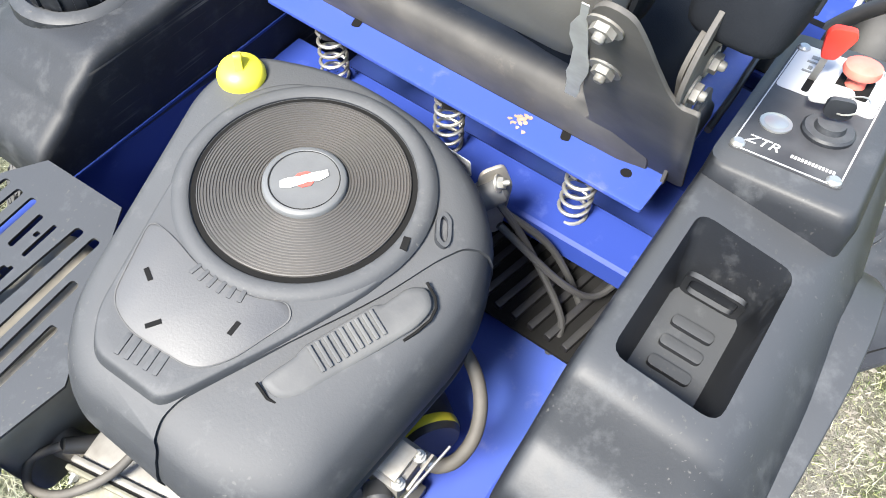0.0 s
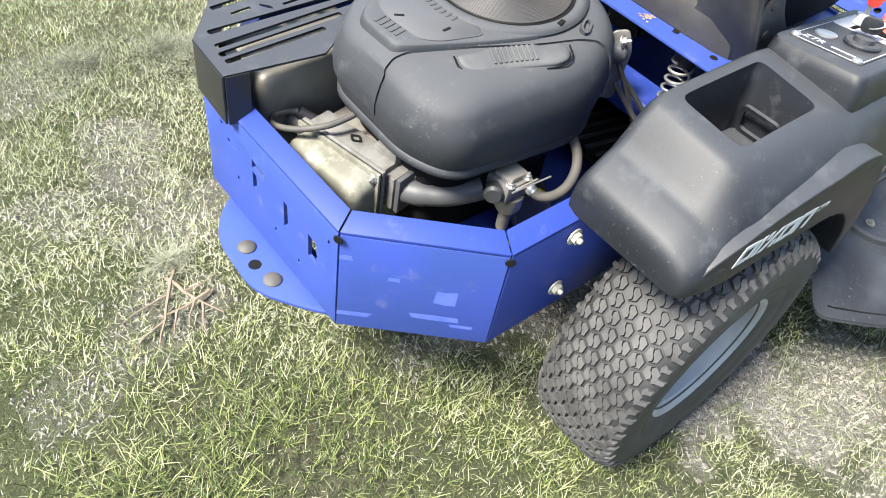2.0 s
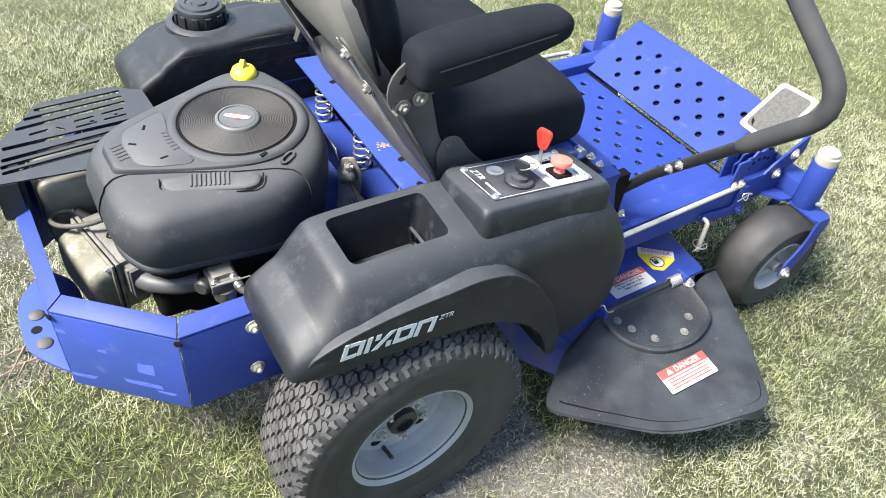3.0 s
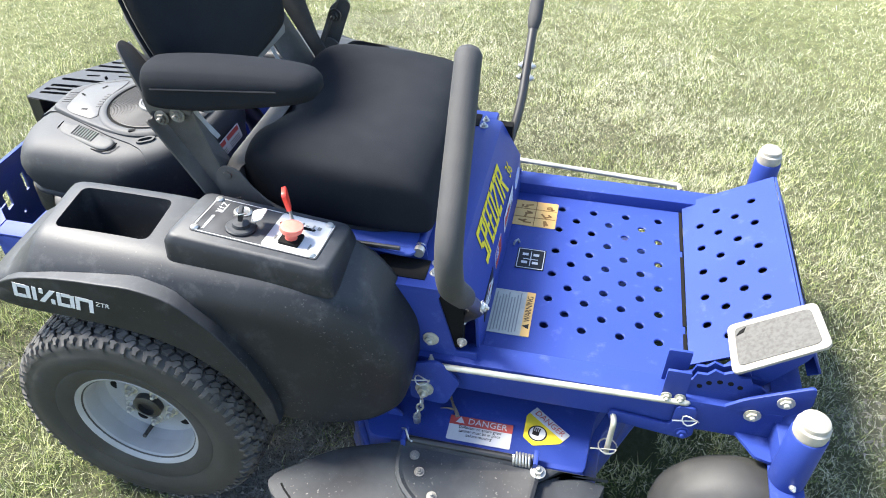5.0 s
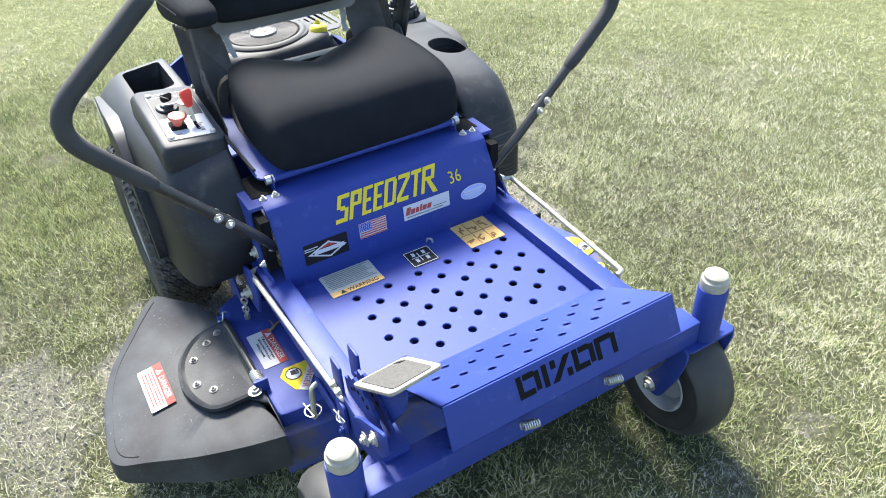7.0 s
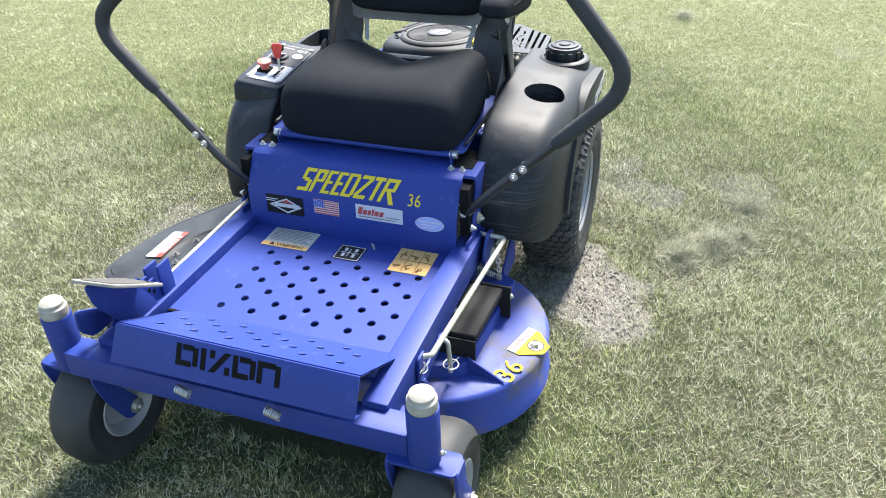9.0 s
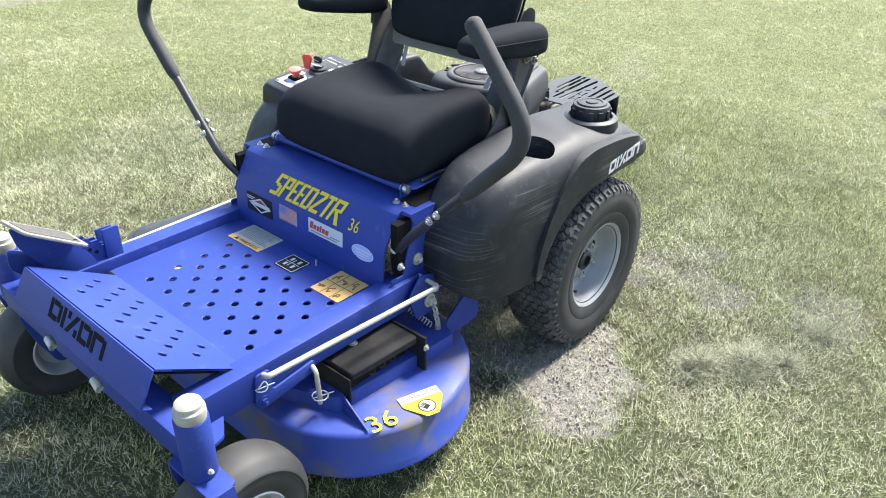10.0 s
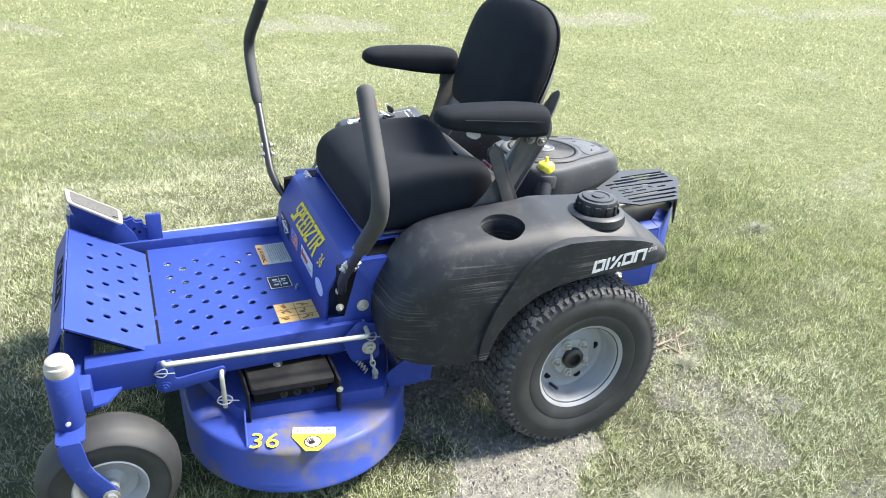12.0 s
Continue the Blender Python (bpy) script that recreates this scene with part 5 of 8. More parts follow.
for g, dz in ((0.012, -0.05), (0.010, -0.016), (0.004, -0.004), (0.0, 0.0)):
    rings.append([(x, y, PADZ(x) + dz - 0.11 * (y + 0.328)) for x, y in rounded([(0.128 - g, -0.390 - g), (0.368 + g, -0.388 - g), (0.368 + g, -0.266), (0.128 - g, -0.266)], 0.016, 4)])
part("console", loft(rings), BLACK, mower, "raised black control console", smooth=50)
cons = frame_m((0.250, -0.3225, PADZ(0.250) - 0.0002), (0, -1, 0.11), (1, 0, -0.11))
panel = part("console_panel", slab(rounded([(-0.047, -0.10), (0.052, -0.10), (0.052, 0.10), (-0.047, 0.10)], 0.006, 3), 0.0, 0.0012, cons), PANELINK, mower, "black printed control panel, white at one end")
pts = rounded([(-0.045, -0.098), (0.050, -0.098), (0.050, 0.098), (-0.045, 0.098)], 0.006, 3)
part("panel_border", outline(pts, [(u * 0.975, v * 0.987) for u, v in pts], cons, bmesh.new(), 0.0012, 0.0003), WHITE, panel)
part("panel_field", slab(rounded([(-0.043, 0.012), (0.048, 0.012), (0.048, 0.096), (-0.043, 0.096)], 0.006, 3), 0.0013, 0.0017, cons), WHITE, panel, "white printed field")
lettering("panel_letters", "ZTR", cons @ Matrix.Translation((-0.022, -0.080, 0)), 0.0165, WHITE, panel, 0.0013, shear=0.2)
bars("panel_print", cons @ Matrix.Translation((0.004, -0.084, 0)), [(0.003 * k, 0, 0.002, 0.004) for k in range(13)], WHITE, panel, 0.0014)
bars("panel_print", cons @ Matrix.Translation((-0.03, 0.03, 0)), [(0, 0.02, 0.012, 0.003), (0.004, 0.026, 0.004, 0.006), (0, 0.038, 0.013, 0.003), (0.002, 0.046, 0.008, 0.006), (0.046, -0.006, 0.012, 0.003), (0.05, 0.05, 0.014, 0.003)], INKGREY, panel, 0.0019)
for u, v in ((-0.040, -0.093), (0.044, -0.093), (-0.040, 0.090), (0.044, 0.090)):
    part("panel_screw", lathe([(0.0065, 0.001), (0.0065, 0.003), (0.0045, 0.0052), (0, 0.0055)], cons @ Matrix.Translation((u, v, 0)), 14), STEEL, mower)
part("hour_port", lathe([(0.0145, 0.001), (0.0145, 0.003), (0.011, 0.004), (0.009, 0.0025), (0, 0.0028)], cons @ Matrix.Translation((-0.022, -0.046, 0)), 24), STEEL, mower, "round plated cap on the console")
part("ignition_switch", lathe([(0.0235, 0.001), (0.0235, 0.0045), (0.0215, 0.0065), (0.014, 0.0070), (0.0125, 0.012), (0.009, 0.0125), (0, 0.0125)], cons @ Matrix.Translation((0.020, -0.030, 0)), 30), BLACK, mower, "black ignition switch")
km = cons @ Matrix.Translation((0.020, -0.030, 0.012))
key = part("ignition_key", slab(rounded([(-0.012, 0.006), (0.012, 0.006), (0.013, 0.026), (-0.013, 0.026)], 0.008, 4), -0.003, 0.003, km @ Matrix.Rotation(radians(90), 4, "X") @ Matrix.Rotation(0.3, 4, "Y")), BLACK, mower, "black-headed key in the switch", bevel=0.001)
part("key_ring", tube([km @ Vector((0.008 + 0.012 * math.cos(q * 0.4), 0.004 + 0.009 * math.sin(q * 0.4), 0.02 + 0.008 * math.sin(q * 0.4 + 1))) for q in range(17)], 0.0009, 6), STEEL, key)
tag = frame_m(km @ Vector((-0.014, 0.024, 0.012)), cons.to_3x3() @ Vector((1, 0.35, 0.1)), cons.to_3x3() @ Vector((-0.3, 1, 0.45)))
part("key_tag", slab(rounded([(-0.02, -0.011), (0.018, -0.013), (0.022, 0.004), (-0.012, 0.013)], 0.008, 4), 0, 0.0015, tag), TAPE, key, "crumpled pale key tag")
# knob
kp = cons @ Matrix.Translation((0.020, 0.050, 0))
part("knob_base", slab(rounded([(-0.016, -0.016), (0.016, -0.016), (0.016, 0.016), (-0.016, 0.016)], 0.003, 2), 0.001, 0.006, kp), NEAR_BLACK, mower)
part("blade_knob", lathe([(0.0, 0.003), (0.0095, 0.003), (0.0088, 0.013), (0.0095, 0.017), (0.0165, 0.0195), (0.0178, 0.0225), (0.0170, 0.0275), (0.010, 0.0295), (0, 0.030)], kp, 30), PINK, mower, "faded red pull knob")
# choke lever in its slot
cl = cons @ Matrix.Translation((-0.017, 0.045, 0))
part("choke_slot", slab(rounded([(-0.0035, -0.028), (0.0035, -0.028), (0.0035, 0.03), (-0.0035, 0.03)], 0.003, 2), 0.0018, 0.0021, cl), NEAR_BLACK, mower)
lever = part("choke_lever", slab([(-0.0035, 0.0), (0.0035, 0.0), (0.003, 0.042), (-0.003, 0.042)], -0.001, 0.001, frame_m(cl @ Vector((0, -0.004, 0)), (0, -1, 0), (-0.12, 0, 1))), STEEL, mower, "flat choke lever")
part("lever_tip", slab(rounded([(-0.007, 0.034), (0.007, 0.034), (0.014, 0.064), (0.010, 0.072), (-0.010, 0.072), (-0.014, 0.064)], 0.005, 3), -0.0035, 0.0035,
                       frame_m(cl @ Vector((0, -0.004, 0)), (0.35, -0.93, 0), (-0.12, 0, 1))), RED, lever, "red plastic lever tip", bevel=0.0015)

# ---- engine ----
CO = [(0.028, -0.070), (0.034, 0.050), (-0.008, 0.148), (-0.072, 0.156), (-0.305, 0.070), (-0.343, 0.030), (-0.345, -0.120), (-0.312, -0.180), (-0.092, -0.190), (-0.012, -0.145)]
CR = [0.07, 0.08, 0.05, 0.06, 0.05, 0.05, 0.06, 0.06, 0.10, 0.08]
plan = rounded(CO, CR, 7)


def shrink(pts, k, cx=-0.14, cy=-0.01, dx=0.0, dy=0.0):
    return [(cx + dx + (x - cx) * k, cy + dy + (y - cy) * k) for x, y in pts]


def cover_rings(g, dz):
    return [[(x, y, z + dz + f * 0.10 * (-0.06 - x)) for x, y in shrink(plan, k + g, dx=dx, dy=dy)] for k, z, dx, dy, f in
            ((0.88, 0.452, 0, 0, 1), (0.955, 0.450, 0, 0, 1), (0.972, 0.453, 0, 0, 1), (0.972, 0.460, 0, 0, 1), (0.955, 0.463, 0, 0, 1), (0.975, 0.476, 0, 0, 0.9), (0.993, 0.500, 0, 0, 0.5), (0.998, 0.525, 0, 0, 0.2),
             (0.992, 0.541, 0.001, 0.001, 0), (0.972, 0.556, 0.003, 0.003, 0), (0.935, 0.568, 0.005, 0.006, 0), (0.88, 0.5755, 0.009, 0.011, 0), (0.80, 0.580, 0.014, 0.016, 0), (0.5, 0.582, 0.014, 0.016, 0))]


engine = part("engine_cover", loft(cover_rings(0.0, 0.0)), ENGINE, mower, "grey moulded engine cover, dusty, with top light put into its colour", smooth=60)
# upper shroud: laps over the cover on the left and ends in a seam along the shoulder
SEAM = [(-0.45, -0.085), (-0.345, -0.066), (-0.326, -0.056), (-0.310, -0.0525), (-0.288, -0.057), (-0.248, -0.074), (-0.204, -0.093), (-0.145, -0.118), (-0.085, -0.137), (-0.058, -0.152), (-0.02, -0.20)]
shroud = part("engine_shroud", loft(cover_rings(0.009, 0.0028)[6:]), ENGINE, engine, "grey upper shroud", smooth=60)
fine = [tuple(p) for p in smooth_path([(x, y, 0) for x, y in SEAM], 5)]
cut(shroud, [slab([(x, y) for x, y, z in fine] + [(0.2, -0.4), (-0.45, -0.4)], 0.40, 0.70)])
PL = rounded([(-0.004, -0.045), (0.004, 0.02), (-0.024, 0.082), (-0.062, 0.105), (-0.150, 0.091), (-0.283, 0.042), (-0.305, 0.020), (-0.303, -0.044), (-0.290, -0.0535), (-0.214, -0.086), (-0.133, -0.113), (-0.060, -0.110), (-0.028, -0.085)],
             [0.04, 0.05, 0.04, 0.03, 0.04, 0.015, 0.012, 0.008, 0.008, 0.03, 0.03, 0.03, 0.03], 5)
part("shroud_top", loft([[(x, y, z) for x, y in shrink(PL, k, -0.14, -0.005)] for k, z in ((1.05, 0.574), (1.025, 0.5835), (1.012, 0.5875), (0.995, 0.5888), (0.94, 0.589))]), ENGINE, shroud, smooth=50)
SC = Matrix.Translation((-0.102, -0.005, 0.0))
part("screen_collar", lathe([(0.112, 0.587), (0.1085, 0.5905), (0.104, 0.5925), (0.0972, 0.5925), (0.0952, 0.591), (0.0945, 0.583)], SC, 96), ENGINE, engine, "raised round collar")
part("screen_gap", lathe([(0.0945, 0.5892), (0.0870, 0.5892)], SC, 72), NEAR_BLACK, engine)
bm = bmesh.new()
prof = []
r = 0.0880
while r > 0.037:
    prof += [(r, 0.5906), (r - 0.0006, 0.5914), (r - 0.0016, 0.5914), (r - 0.0021, 0.5904)]
    r -= 0.0026
lathe([(0.0892, 0.586), (0.0892, 0.5915), (0.0883, 0.592)] + prof + [(0.034, 0.5905)], SC, 96, bm)
part("rotating_screen", bm, SCREEN, engine, "dark round screen of fine concentric ribs", smooth=25)
hub = part("screen_hub", lathe([(0.0360, 0.589), (0.0355, 0.5945), (0.034, 0.596), (0.0305, 0.5965), (0.0295, 0.5955), (0.0, 0.5957)], SC, 48), HUBGREY, engine, "grey hub with a worn badge")
part("hub_line", lathe([(0.0300, 0.5962), (0.0292, 0.5962)], SC, 48), NEAR_BLACK, hub)
hm = frame_m((-0.102, -0.005, 0.5959), (0.80, -0.60, 0), (0.60, 0.80, 0))
part("badge_diamond", slab([(-0.012, 0), (-0.004, -0.0075), (0.004, -0.0075), (0.012, 0), (0.004, 0.0075), (-0.004, 0.0075)], 0.0002, 0.0006, hm), REDINK, hub, "red diamond mark")
part("badge_bar", slab([(-0.021, -0.003), (-0.012, -0.0055), (0.002, -0.0035), (0.012, -0.005), (0.020, -0.002), (0.021, 0.004), (0.008, 0.0045), (-0.004, 0.0035), (-0.012, 0.005), (-0.020, 0.0035)], 0.0007, 0.0011, hm), WHITE, hub, "worn white bar")
part("collar_notch", box(-0.006, 0.006, -0.003, 0.003, 0.588, 0.5935, None, Matrix.Translation((-0.099, -0.108, 0)) @ Matrix.Rotation(0.35, 4, "Z")), NEAR_BLACK, engine)
# hatch on the shroud, with slots and finger ribs
HX = rounded([(-0.203, 0.071), (-0.272, 0.041), (-0.282, 0.012), (-0.276, -0.050), (-0.255, -0.066), (-0.203, -0.080), (-0.193, -0.068), (-0.207, -0.045), (-0.214, 0.0), (-0.204, 0.045)],
             [0.012, 0.015, 0.02, 0.015, 0.02, 0.008, 0.008, 0.02, 0.02, 0.02], 4)
hatch = part("shroud_hatch", loft([[(x, y, 0.584) for x, y in HX], [(x, y, 0.5892) for x, y in HX], [(x, y, 0.5898) for x, y in shrink(HX, 0.985, -0.235, -0.01)]]), ENGINE_DARK, engine, "dark flat hatch panel", smooth=50)
inner = shrink(HX, 0.985, -0.235, -0.01)
part("hatch_edge", outline(HX, inner, Matrix.Translation((0, 0, 0.5896)), bmesh.new(), 0.0, 0.0006), LATCH, hatch)
for x, y, a in ((-0.240, 0.034, 1.1), (-0.267, 0.000, -0.55), (-0.234, -0.050, 0.1)):
    part("hatch_slot", box(-0.006, 0.006, -0.002, 0.002, 0.5897, 0.5903, None, Matrix.Translation((x, y, 0)) @ Matrix.Rotation(a, 4, "Z")), NEAR_BLACK, hatch)
for k in range(5):
    part("grip_rib", box(-0.009, 0.009, -0.0022, 0.0022, 0.583, 0.5902, None, Matrix.Translation((-0.291 + 0.0012 * k, 0.006 - 0.0085 * k, 0)) @ Matrix.Rotation(0.2, 4, "Z")), ENGINE, engine, bevel=0.001)
for k in range(6):
    a = radians(173 + 4.6 * k)
    part("grip_rib", box(-0.006, 0.006, -0.0020, 0.0020, 0.585, 0.5908, None, Matrix.Translation((-0.102 + 0.113 * math.cos(a), -0.005 + 0.113 * math.sin(a), 0)) @ Matrix.Rotation(a, 4, "Z")), ENGINE, engine, bevel=0.001)
# latch handle along the shoulder
lm = frame_m((-0.187, -0.1240, 0.5806), (0.943, -0.333, 0.0), (0.08, 0.95, 0.25))
LT = rounded([(-0.073, 0.010), (-0.069, -0.010), (-0.050, -0.0165), (0.050, -0.0165), (0.069, -0.010), (0.073, 0.006), (0.060, 0.014), (0.035, 0.012), (0.030, 0.0155), (-0.034, 0.0155), (-0.042, 0.012)], [0.006, 0.012, 0.012, 0.012, 0.012, 0.006, 0.006, 0.004, 0.004, 0.004, 0.004], 4)
latch = part("cover_latch", loft([[lm @ Vector((u, v, -0.016)) for u, v in LT], [lm @ Vector((u, v, 0.0015)) for u, v in LT], [lm @ Vector((u * 0.98, v * 0.93, 0.0035)) for u, v in LT], [lm @ Vector((u * 0.9, v * 0.7, 0.0045)) for u, v in LT]]), LATCH, engine, "worn grey latch handle", smooth=50)
for k in range(9):
    part("latch_rib", box(-0.0016, 0.0016, -0.009, 0.0135, 0.002, 0.0068, None, lm @ Matrix.Translation((-0.030 + 0.0067 * k, 0, 0))), LATCH, latch, bevel=0.0008)
for sgn in (-1, 1):
    part("latch_gap", tube([lm @ Vector((sgn * u, v, w)) for u, v, w in ((0.0750, 0.010, 0.0014), (0.0740, -0.004, 0.0014), (0.0700, -0.0115, 0.0014), (0.061, -0.0170, 0.0010), (0.046, -0.0195, 0.0004), (0.034, -0.0198, 0.0))], 0.0013, 6), NEAR_BLACK, latch)
em = frame_m((-0.066, -0.1225, 0.5858), (0.83, 0.55, 0), (-0.55, 0.83, 0.25))
pts = rounded([(-0.019, -0.002), (-0.010, -0.0065), (0.012, -0.0065), (0.019, 0.002), (0.010, 0.0065), (-0.012, 0.0065)], 0.006, 4)
part("cover_emblem", outline(pts, [(u * 0.74, v * 0.55) for u, v in pts], em, bmesh.new(), -0.004, 0.0055), ENGINE, engine)
# oil filler with yellow cap
part("filler_neck", lathe([(0.034, 0.535), (0.034, 0.562), (0.030, 0.568), (0.024, 0.568), (0.024, 0.56), (0, 0.56)], Matrix.Translation((-0.042, 0.125, 0)), 28), ENGINE, engine)
part("filler_tube", tube([(-0.040, 0.128, 0.560), (-0.026, 0.150, 0.520), (-0.006, 0.175, 0.455), (0.0, 0.180, 0.40)], [0.0235, 0.022, 0.021, 0.021], 18), BLACK_STEEL, engine, "black oil filler tube")
cap = part("oil_cap", lathe([(0.0, 0.566), (0.0205, 0.566), (0.0225, 0.572), (0.0225, 0.588), (0.019, 0.595), (0.010, 0.599), (0, 0.5995)], Matrix.Translation((-0.042, 0.125, 0)), 28), YELLOW, engine, "bright yellow oil filler cap")
part("cap_grip", slab(rounded([(-0.013, 0.592), (0.013, 0.592), (0.006, 0.605), (0.003, 0.612), (-0.003, 0.612), (-0.006, 0.605)], 0.003, 3), -0.0035, 0.0035, frame_m((-0.042, 0.125, 0), (0.7, 0.7, 0), (0, 0, 1))), YELLOW, cap, bevel=0.001)
# warning label on the front of the cover
wl = frame_m((0.036, -0.03, 0.527), (0.03, 1, 0), (-0.18, 0, 1))
lab = decal("engine_label", wl @ Matrix.Translation((0, 0, 0.002)), 0.11, 0.030, WHITE, engine, "white and red warning label")
bars("label_print", wl @ Matrix.Translation((0, 0, 0.002)), [(-0.053, 0.004, 0.05, 0.009), (0.005, 0.004, 0.045, 0.009)], REDINK, lab, 0.001)
bars("label_print", wl @ Matrix.Translation((0, 0, 0.002)), [(-0.05, -0.004 - 0.004 * k, 0.045, 0.0015) for k in range(3)] + [(0.008, -0.004 - 0.004 * k, 0.04, 0.0015) for k in range(3)], INKGREY, lab, 0.001)

# the cover leans a little to the rear and to the right
pivot = Matrix.Translation((-0.10, -0.005, 0.59))
engine.matrix_basis = pivot @ Matrix.Rotation(radians(1.6), 4, "X") @ Matrix.Rotation(radians(-1.5), 4, "Y") @ pivot.inverted()

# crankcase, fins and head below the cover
block = part("crankcase", loft([[(x, y, z) for x, y in shrink(plan, k)] for k, z in ((0.62, 0.306), (0.66, 0.36), (0.80, 0.42), (0.84, 0.462))]), NEAR_BLACK, mower, "dark cast crankcase under the cover", smooth=50)
part("block_side", box(-0.300, -0.060, -0.125, 0.075, 0.315, 0.440), NEAR_BLACK, block, bevel=0.02, seg=3)
for k in range(7):
    part("cooling_fin", box(-0.345, -0.295, -0.095, 0.058, 0.338 + 0.014 * k, 0.342 + 0.014 * k), ALU, block, bevel=0.001)
head = part("cylinder_head", box(-0.372, -0.335, -0.098, 0.060, 0.335, 0.436), HEADGREY, block, "oil-stained aluminium head", bevel=0.004)
part("head_flange", box(-0.378, -0.3715, -0.104, 0.066, 0.328, 0.440), HEADGREY, block, bevel=0.0025)
part("cover_gasket", box(-0.3805, -0.3778, -0.102, 0.064, 0.330, 0.438), NEAR_BLACK, block, bevel=0.001)
part("cover_flange", box(-0.3855, -0.3803, -0.104, 0.066, 0.328, 0.440), VALVE, block, bevel=0.0022)
ring = lambda x, g: [(x, y, z) for y, z in rounded([(-0.098 + g, 0.334 + g), (0.060 - g, 0.334 + g), (0.060 - g, 0.432 - g), (-0.098 + g, 0.432 - g)], 0.020, 5)]
part("valve_cover", loft([ring(-0.384, 0.0), ring(-0.404, 0.002), ring(-0.413, 0.005), ring(-0.4185, 0.011), ring(-0.4205, 0.020)]), VALVE, block, "stained metal valve cover", smooth=60)
for y, z in ((-0.094, 0.338), (-0.094, 0.4305), (0.056, 0.338), (0.056, 0.4305)):
    bolt((-0.3855, y, z), (-1, 0, 0), block, 0.005, 0.005)
hd = frame_m((-0.352, -0.02, 0.4362), (0.0, -1, 0), (1, 0, 0))
pts = rounded([(-0.013, 0), (0, -0.008), (0.013, 0), (0, 0.008)], 0.004, 3)
part("cast_mark", outline(pts, [(u * 0.6, v * 0.6) for u, v in pts], hd, bmesh.new(), 0.0, 0.0016), NEAR_BLACK, head)
part("head_casting", box(-0.350, -0.312, -0.098, -0.055, 0.425, 0.448), HEADGREY, block, bevel=0.004)
part("spark_plug", tube([(-0.345, 0.045, 0.418), (-0.368, 0.062, 0.440)], [0.010, 0.007], 12), WIRE, block)
lead = smooth_path([(-0.368, 0.062, 0.440), (-0.392, 0.078, 0.432), (-0.408, 0.058, 0.436), (-0.395, 0.025, 0.446), (-0.36, 0.002, 0.455), (-0.32, -0.002, 0.462)], 6)
part("spark_lead", tube(lead, 0.0042, 10), HOSE, block, "grey spark plug lead")
intake = smooth_path([(-0.314, -0.094, 0.402), (-0.298, -0.118, 0.404), (-0.270, -0.142, 0.409), (-0.236, -0.160, 0.418)], 5)
part("intake_pipe", tube(intake, [0.0165] * 6 + [0.0150] * 10, 16), ENGINE_DARK, block, "dark intake pipe")
part("intake_flange", box(-0.368, -0.322, -0.116, -0.094, 0.376, 0.428, None), HEADGREY, block, bevel=0.004)
part("intake_flange", box(-0.366, -0.318, -0.126, -0.117, 0.374, 0.430, None), ENGINE_DARK, block, bevel=0.003)
bolt((-0.330, -0.127, 0.42), (0, -1, 0), block, 0.006, 0.006)
bolt((-0.330, -0.127, 0.384), (0, -1, 0), block, 0.006, 0.006)
# the cylinder stands askew in the frame
askew = Matrix.Translation((-0.3655, -0.025, 0)) @ Matrix.Rotation(0.208, 4, "Z") @ Matrix.Diagonal((1, 0.84, 1, 1)) @ Matrix.Translation((0.3855, 0.02, 0))
for ob in block.children:
    if ob.name.split(".")[0] not in ("block_side", "spark_plug", "spark_lead", "intake_pipe"):
        ob.matrix_basis = askew @ ob.matrix_basis
# carburettor with links, hose, filter and wires
C0 = Matrix.Translation((-0.067, -0.006, 0.022))
carb = part("carburettor", box(-0.163, -0.118, -0.192, -0.152, 0.394, 0.420, None, C0), HEADGREY, block, "oil-darkened aluminium carburettor", bevel=0.004)
part("choke_cap", lathe([(0, -0.008), (0.012, -0.008), (0.013, 0.006), (0.010, 0.010), (0, 0.010)], C0 @ turned((-0.170, -0.176, 0.408), (-0.7, -0.6, 0.1)), 18), WIRE, carb)
part("carb_top", box(-0.158, -0.124, -0.186, -0.160, 0.420, 0.428, None, C0), ALU, carb, bevel=0.002)
for x, y in ((-0.156, -0.188), (-0.126, -0.188), (-0.126, -0.158)):
    bolt(C0 @ Vector((x, y, 0.420)), (0, 0, 1), carb, 0.0042, 0.006)
part("carb_bowl", lathe([(0, 0.366), (0.014, 0.367), (0.018, 0.374), (0.018, 0.394), (0, 0.394)], C0 @ Matrix.Translation((-0.140, -0.178, 0)), 20), ALU, carb)
part("solenoid", lathe([(0, 0.330), (0.0075, 0.330), (0.0085, 0.334), (0.0085, 0.366), (0, 0.366)], C0 @ Matrix.Translation((-0.140, -0.178, 0)), 14), HEADGREY, carb, "dull fuel solenoid")
part("carb_lever", box(-0.156, -0.118, -0.199, -0.196, 0.418, 0.424, None, C0), ALU, carb, bevel=0.001)
part("carb_link", tube([C0 @ Vector(p) for p in ((-0.165, -0.200, 0.424), (-0.105, -0.206, 0.428))], 0.0013, 6), STEEL, carb)
pump = part("oil_filter", lathe([(0, -0.030), (0.026, -0.028), (0.031, -0.020), (0.031, 0.022), (0.028, 0.027), (0, 0.027)], turned((-0.135, -0.160, 0.345), (-0.55, -0.80, 0.15)), 32), WIRE, block, "black oil filter with a yellow band")
part("filter_band", lathe([(0.0313, 0.010), (0.0318, 0.011), (0.0318, 0.019), (0.0313, 0.020)], turned((-0.135, -0.160, 0.345), (-0.55, -0.80, 0.15)), 32), YELLOW, pump, "yellow band")
